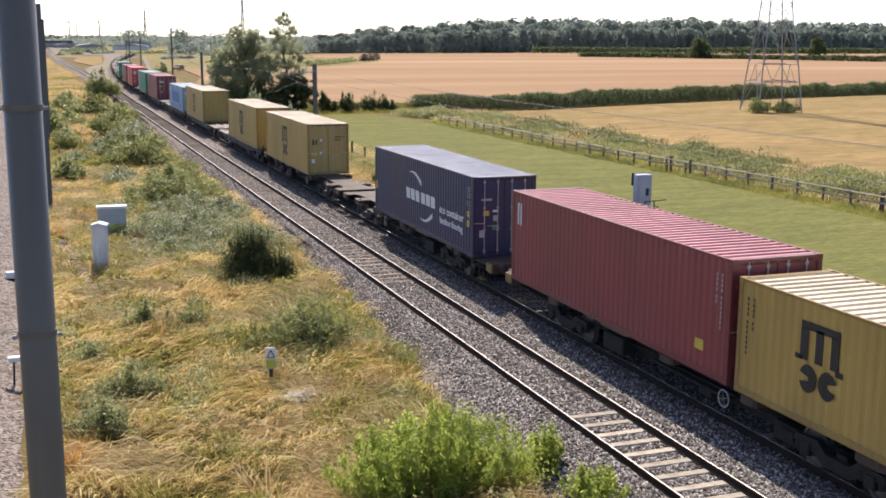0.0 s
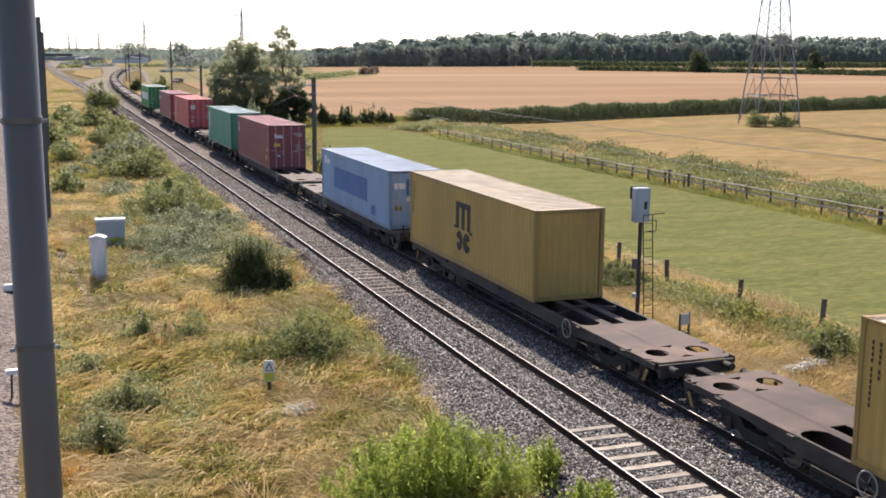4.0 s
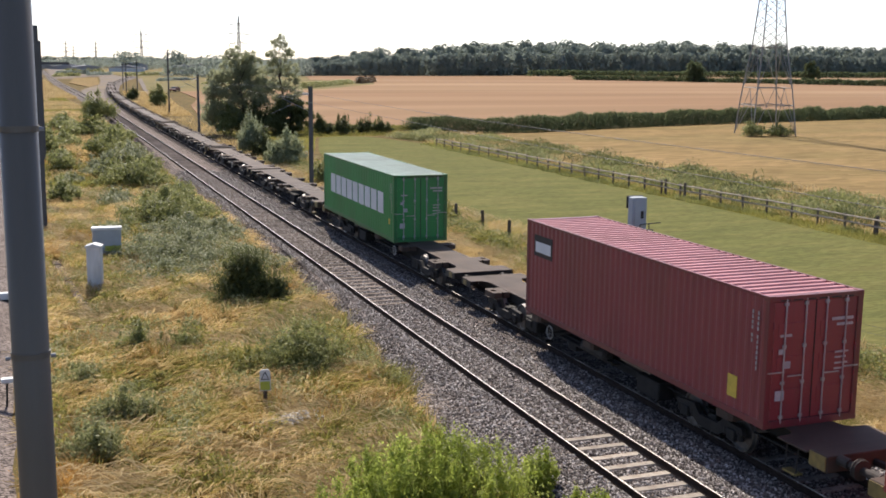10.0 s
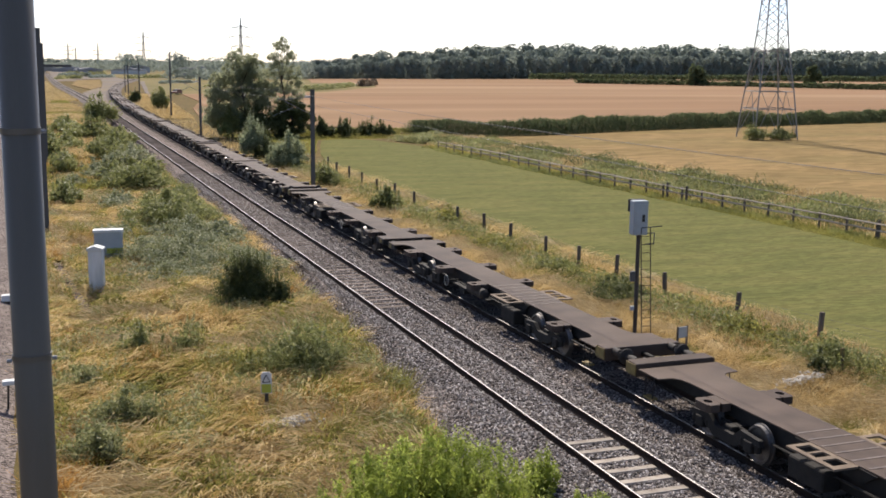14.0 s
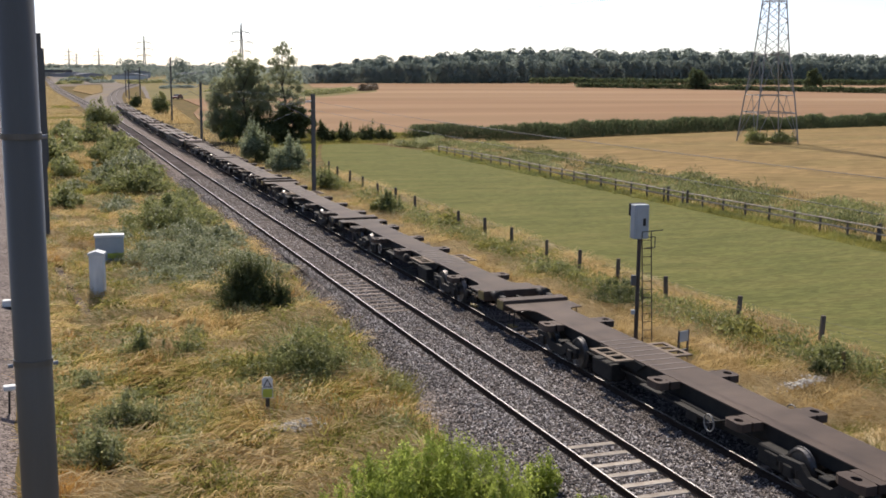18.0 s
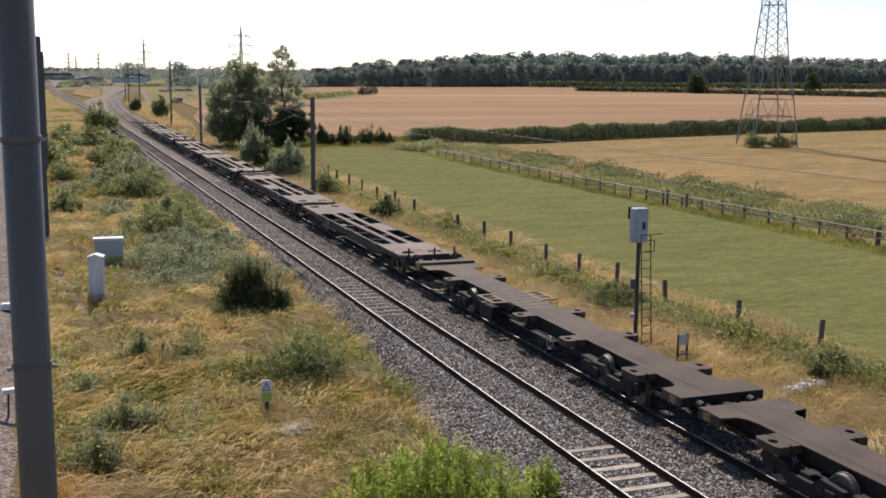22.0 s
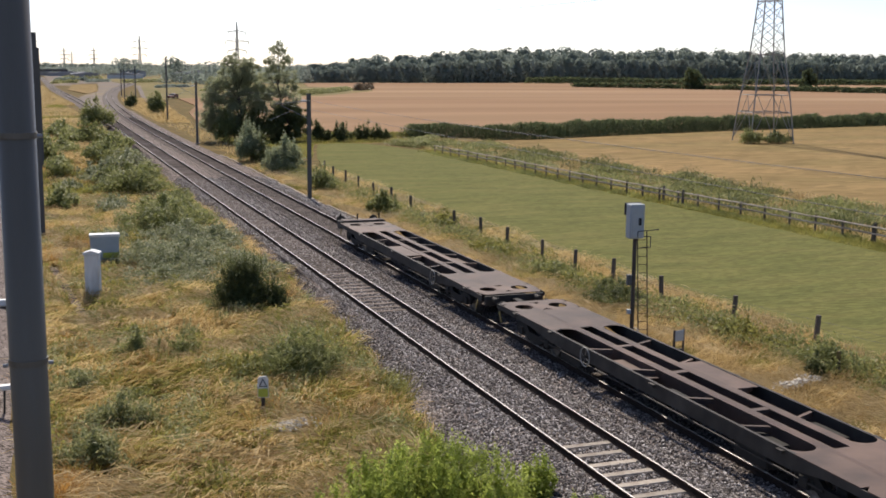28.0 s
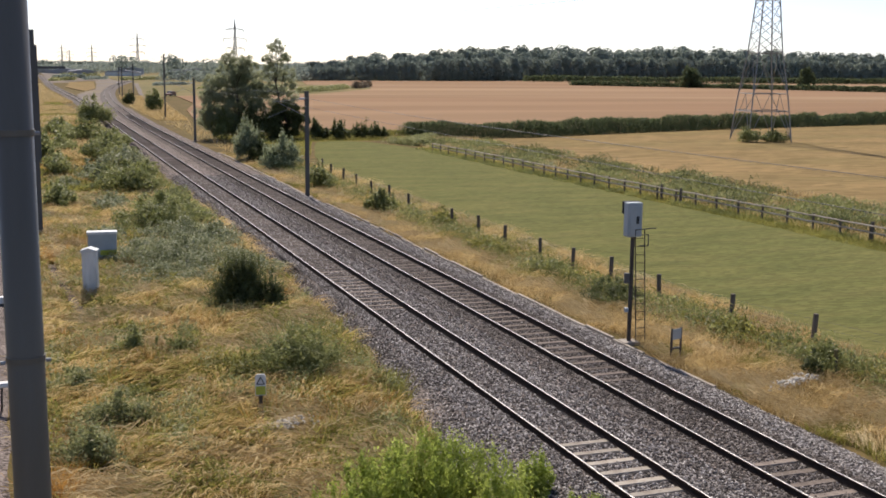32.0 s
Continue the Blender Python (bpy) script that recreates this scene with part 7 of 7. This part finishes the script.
def build_spine():
    """Spine wagon: a narrow beam with arms that carry the boxes; the close-coupled end is at +y."""
    m = thing("spine_container_wagon", "dark brown spine wagon with stub arms, unloaded deck", "wagon", group="wagons of the train")
    z1 = DECK - 0.004
    inner, outer = 9.72, -8.9
    poly = [(-1.18, outer), (1.18, outer), (1.18, outer + 0.95), (0.8, outer + 1.0), (0.66, outer + 1.15), (0.6, outer + 1.5), (0.6, inner - 1.5), (0.66, inner - 1.15), (0.8, inner - 0.95), (1.18, inner - 0.9), (1.18, inner), (-1.18, inner), (-1.18, inner - 0.9), (-0.8, inner - 0.95), (-0.66, inner - 1.15), (-0.6, inner - 1.5), (-0.6, outer + 1.5), (-0.66, outer + 1.15), (-0.8, outer + 1.0), (-1.18, outer + 0.95)]
    part("deck_plate", Shape().prism(poly, "z", z1 - 0.03, z1), "spine_steel", m, "long brown spine deck")
    for sx in (-1, 1):
        a, b = sorted((sx * 0.5, sx * 0.54))
        part("spine_web", Shape().prism([(outer + 0.05, z1 - 0.03), (inner - 0.05, z1 - 0.03), (inner - 0.05, 0.66), (5.4, 0.62), (3.6, 0.3), (-3.2, 0.3), (-4.9, 0.62), (outer + 0.05, 0.66)], "x", a, b), "under_black", m)
        for y, w, wide in ((7.15, 0.85, 1.2), (3.35, 0.62, 1.22), (0.2, 0.55, 1.22), (-6.0, 0.65, 1.2)):
            a, b = sorted((sx * 0.58, sx * (wide - 0.38)))
            s = Shape().box(a, b, y - w / 2, y + w / 2, z1 - 0.2, z1 - 0.008)
            a, b = sorted((sx * (wide - 0.38), sx * wide))
            s.plate(a, b, y - w / 2, y + w / 2, z1 - 0.2, z1 - 0.012, 0.1, 0.13)
            part("arm", s, "spine_steel", m, "stub arm with a pocket in its end")
        # thin tan top paints the sunlit face, black bracket below the shaded one
        frame_shape = Shape()
        for x0, x1, y0, y1 in ((0.60, 0.72, -2.85, -1.45), (1.08, 1.21, -2.85, -1.45), (0.72, 1.08, -2.85, -2.72), (0.72, 1.08, -2.36, -2.28), (0.72, 1.08, -2.04, -1.90), (0.72, 1.08, -1.60, -1.45)):
            a, b = sorted((sx * x0, sx * x1))
            frame_shape.box(a, b, y0, y1, z1 - 0.05, z1 - 0.008)
        part("pocket_frame", frame_shape, "pocket_tan", m, "worn tan frame with three pockets")
        part("pocket_bracket", Shape().prism([(-3.3, z1 - 0.05), (-2.85, z1 - 0.03), (-1.45, z1 - 0.03), (-1.0, z1 - 0.05), (-1.3, z1 - 0.3), (-3.0, z1 - 0.3)], "x", *sorted((sx * 0.58, sx * 0.63))), "under_black", m)
        handwheel(m, sx * 1.16, 2.4, 0.62, 0.2)
        part("brake_shaft", Shape().bar((sx * 0.55, 2.4, 0.62), (sx * 1.16, 2.4, 0.62), 0.03, 6), "under_black", m)
        for y in (9.0, -8.4):
            part("step", Shape().box(*sorted((sx * 1.0, sx * 1.2)), y - 0.2, y + 0.2, 0.34, 0.38), "tag_yellow" if y < 0 else "under_black", m)
            part("step_hanger", Shape().bar((sx * 1.15, y - 0.18, 0.36), (sx * 1.12, y - 0.18, z1 - 0.05), 0.018, 4).bar((sx * 1.15, y + 0.18, 0.36), (sx * 1.12, y + 0.18, z1 - 0.05), 0.018, 4), "side_grey", m)
        part("rib", Shape().box(*sorted((sx * 0.54, sx * 0.95)), -0.7, 2.2, 0.5, 0.56), "under_black", m)
    for i in range(8):
        part("tread", Shape().box(-0.56, 0.56, -3.4 + 0.42 * i, -3.34 + 0.42 * i, z1, z1 + 0.008), "pale_rub", m, "rubbed bright strip")
    for sx in (-1, 1):
        part("gear_box", Shape().box(*sorted((sx * 0.56, sx * 1.02)), -3.0, -1.9, 0.24, 0.7, 0.03), "under_black", m)
        part("brake_pipe", Shape().bar((sx * 0.74, -8.6, 0.58), (sx * 0.74, 9.2, 0.58), 0.03, 5), "under_black", m)
        part("brake_beam", Shape().box(*sorted((sx * 0.58, sx * 0.9)), 3.9, 4.8, 0.2, 0.62, 0.03), "under_black", m)
    part("pan", Shape().box(-0.48, 0.48, -5.2, 5.0, 0.24, 0.27), "under_black", m)
    part("air_tank", Shape().lathe((-0.86, -0.4, 0.66), "y", [(0, 0.1), (0.08, 0.19), (1.2, 0.19), (1.28, 0.1)], 14), "side_grey", m)
    part("headstock", Shape().box(-1.18, 1.18, outer - 0.62, outer - 0.1, 0.72, 1.07, 0.02), "spine_steel", m, "raised headstock box")
    for sx in (-1, 1):
        part("end_corner", Shape().box(*sorted((sx * 1.19, sx * 1.21)), outer - 0.6, outer - 0.12, 0.76, 1.05), "tag_yellow", m, "chipped yellow corner plate")
        part("rib", Shape().box(*sorted((sx * 0.3, sx * 0.4)), outer - 0.1, outer, 0.75, 0.9), "under_black", m)
        part("bump_stop", Shape().lathe((sx * 0.72, inner, 0.8), "y", [(0, 0.1), (0.3, 0.1), (0.34, 0.13)], 12), "side_grey", m)
    for sx in (-1, 1):
        part("end_skirt", Shape().box(*sorted((sx * 1.15, sx * 1.19)), inner - 0.88, inner, z1 - 0.24, z1 - 0.034), "side_grey", m)
        part("end_corner", Shape().box(*sorted((sx * 1.192, sx * 1.2)), inner - 0.5, inner - 0.2, z1 - 0.22, z1 - 0.05), "tag_yellow", m, "chipped yellow corner plate")
    part("end_beam", Shape().box(-1.14, 1.14, inner - 0.1, inner - 0.02, z1 - 0.26, z1 - 0.034), "under_black", m)
    buffers(m, outer - 0.62, -1)
    part("drawbar", Shape().box(-0.12, 0.12, inner - 0.4, inner + 0.48, 0.6, 0.8, 0.02), "under_black", m)
    s = Shape().box(-0.45, 0.45, -4.6, 4.9, 0.26, 0.32)
    for y in (-2.8, 1.2, 4.2):
        s.box(-0.95, 0.95, y, y + 0.45, 0.33, 0.55, 0.02)
    part("brake_gear", s, "under_black", m)
    bogie(m, 6.15, True)
    bogie(m, -5.25, True)
    return m


mat("pale_rub", (0.175, 0.135, 0.11), (0.11, 0.083, 0.068), 0.6, 6, 40, 0.05)
FLATS = {4, 5, 6, 7, 22, 23, 24, 25, 26, 27}


def lengthen(wagon, by):
    """Draws the middle of a wagon out, so that each end moves by the given length."""
    def moved(y):
        return y + by * max(-2.0, min(2.0, y)) / 2.0
    done = set()
    for ob in wagon.children_recursive:
        if ob.location.y:
            ob.location.y = moved(ob.location.y)
        elif ob.data and ob.data.name not in done:
            done.add(ob.data.name)
            for v in ob.data.vertices:
                v.co.y = moved(v.co.y)


def build_train():
    models = {True: build_flat(), False: build_spine()}
    for model in models.values():
        lengthen(model, 0.32)
    first = {True: True, False: True}
    for j in range(28):
        flat = j in FLATS
        if first[flat]:
            w, first[flat] = models[flat], False
        else:
            w = copy_thing(models[flat], pose(0, 0, 0))
        loaded = 1 <= j <= 11
        tagged(w, ("rusty brown flat container wagon with slotted deck, " if flat else "dark brown spine wagon with stub arms, ") + ("partly loaded" if loaded else "running empty"))
        MOVING.append((w, NOSE + PITCH * (j + 0.5), 0.0, 0.0 if j % 2 == 0 else 180.0))


build_train()


# ---- stones and sleepers ----
def build_sleepers():
    body = Shape()
    sec = [(-0.13, -0.36), (0.13, -0.36), (0.12, -0.19), (0.1, -0.165), (-0.1, -0.165), (-0.12, -0.19)]
    body.prism(sec, "x", -1.25, 1.25)
    clear, dusty, worn = body.mesh("sleeper", "concrete"), body.mesh("sleeper", "dusty_concrete"), body.mesh("sleeper", "worn_concrete")
    rng = rnd(501)
    for tr, path, bare, buried in ((track_near, on_a, 22.9, 37.5), (track_far, on_b, 20.5, 27.0)):
        for i in range(290):
            s = 14.0 + 0.65 * i
            x, y, h = path(s)
            me, sink = ((clear if tr is track_near else worn), 0.0) if y < bare else ((dusty, 0.03) if y < buried else (worn if tr is track_near else dusty, 0.004))
            part("sleeper", me, "concrete", tr, at=(x, y, rng.normal(0, 0.004) - sink, 0, 0, h + rng.normal(0, 0.4)))


def build_stones():
    """Loose ballast stones lying on the bed near the camera."""
    rng = rnd(511)
    n = 240000
    y = 15 + 75 * rng.uniform(0, 1, n) ** 1.7
    x = rng.uniform(XA - 3.0, XB + 3.2, n)
    edge = np.interp(y, (10, 22, 25, 28, 32, 38, 49, 62, 82, 124), (8.4, 8.8, 9.1, 9.7, 9.95, 10.2, 10.4, 10.2, 10.15, 10.4))
    foot, brow = np.minimum(edge - 0.35, XA - 1.75), np.maximum(XA - 1.75, edge + 0.35)
    z = np.interp(x, (XA - 1.3, XA - 0.88, XA - 0.68, XA + 0.68, XA + 0.88, XA + 1.3, (XA + XB) / 2, XB - 1.3, XB - 0.88, XB - 0.68, XB + 0.68, XB + 0.88, XB + 1.3, XB + 2.0, XB + 3.3),
                  (-0.15, -0.15, -0.2, -0.2, -0.15, -0.15, -0.3, -0.16, -0.15, -0.2, -0.2, -0.15, -0.16, -0.27, -0.68))
    slope = np.where(x < brow, -0.24 - 0.40 * (brow - x) / (brow - foot), -0.24 + 0.09 * (x - brow) / np.maximum(XA - 1.3 - brow, 0.05))
    z = np.where(x < XA - 1.3, slope, z)
    keep = (np.abs(np.abs(x - XA) - 0.7525) > 0.1) & (np.abs(np.abs(x - XB) - 0.7525) > 0.1)
    inside = np.abs(x - XA) < 0.7
    phase = np.abs((y - 14.0) / 0.65 - np.round((y - 14.0) / 0.65)) * 0.65
    luck = rng.uniform(0, 1, n)
    keep &= ~(inside & ((y < 22.9) | (y > 37.5)) & (phase < 0.15) & (luck < 0.96))
    keep &= ~((np.abs(x - XB) < 0.7) & ((y < 20.5) | (y > 27.0)) & (phase < 0.14) & (luck < 0.9))
    x, y, z = x[keep], y[keep], z[keep]
    n = len(x)
    r = rng.uniform(0.02, 0.046, n)
    d = np.array([(1, 0, 0), (-1, 0, 0), (0, 1, 0), (0, -1, 0), (0, 0, 1), (0, 0, -1)], float)
    c = np.stack([x, y, z + r * 0.3], 1)
    a = rng.uniform(0, 6.28, n)
    q = d[None] * rng.uniform(0.6, 1.3, (n, 6, 1)) * r[:, None, None]
    q = q + rng.normal(0, 0.18, (n, 6, 3)) * r[:, None, None]
    ca, sa = np.cos(a)[:, None], np.sin(a)[:, None]
    v = np.stack([q[..., 0] * ca - q[..., 1] * sa, q[..., 0] * sa + q[..., 1] * ca, q[..., 2] * 0.85], 2) + c[:, None]
    tri = np.array([(0, 2, 4), (2, 1, 4), (1, 3, 4), (3, 0, 4), (2, 0, 5), (1, 2, 5), (3, 1, 5), (0, 3, 5)])
    worn = np.abs(x - XB) < 1.36 + rng.normal(0, 0.05, n)
    for m, material, lab in ((~worn, "stone_mix", "loose grey and purple ballast stones"), (worn, "stone_worn", "browner ballast stones darkened with the shade under the train")):
        k = int(m.sum())
        f = (tri[None] + (np.arange(k) * 6)[:, None, None]).reshape(-1, 3)
        ob = new("ballast_stones", raw_mesh("ballast_stones", v[m].reshape(-1, 3), f, material))
        tagged(ob, lab, "stones", kind="stuff")


# browner stones with the train's shade put into their colours
leaf_mat("stone_worn", [(0.035, 0.028, 0.024), (0.085, 0.07, 0.061), (0.15, 0.126, 0.112), (0.36, 0.32, 0.29)], 0.0, 0.85, (1.1, 0.05, 0.05))
leaf_mat("stone_mix", [(0.045, 0.038, 0.035), (0.115, 0.10, 0.093), (0.22, 0.195, 0.18), (0.56, 0.52, 0.49)], 0.0, 0.85, (1.1, 0.05, 0.05))
build_stones()
build_sleepers()


def motions():
    """Everything on wheels runs towards the camera along the far track."""
    for ob, u, z, turn in MOVING:
        rows = []
        for i in range(17):
            t = 2.0 * i
            x, y, h = on_b(u - run(t))
            rows.append((t, pose(x, y, z, 0, 0, h + turn)))
        walk(ob, rows)


motions()
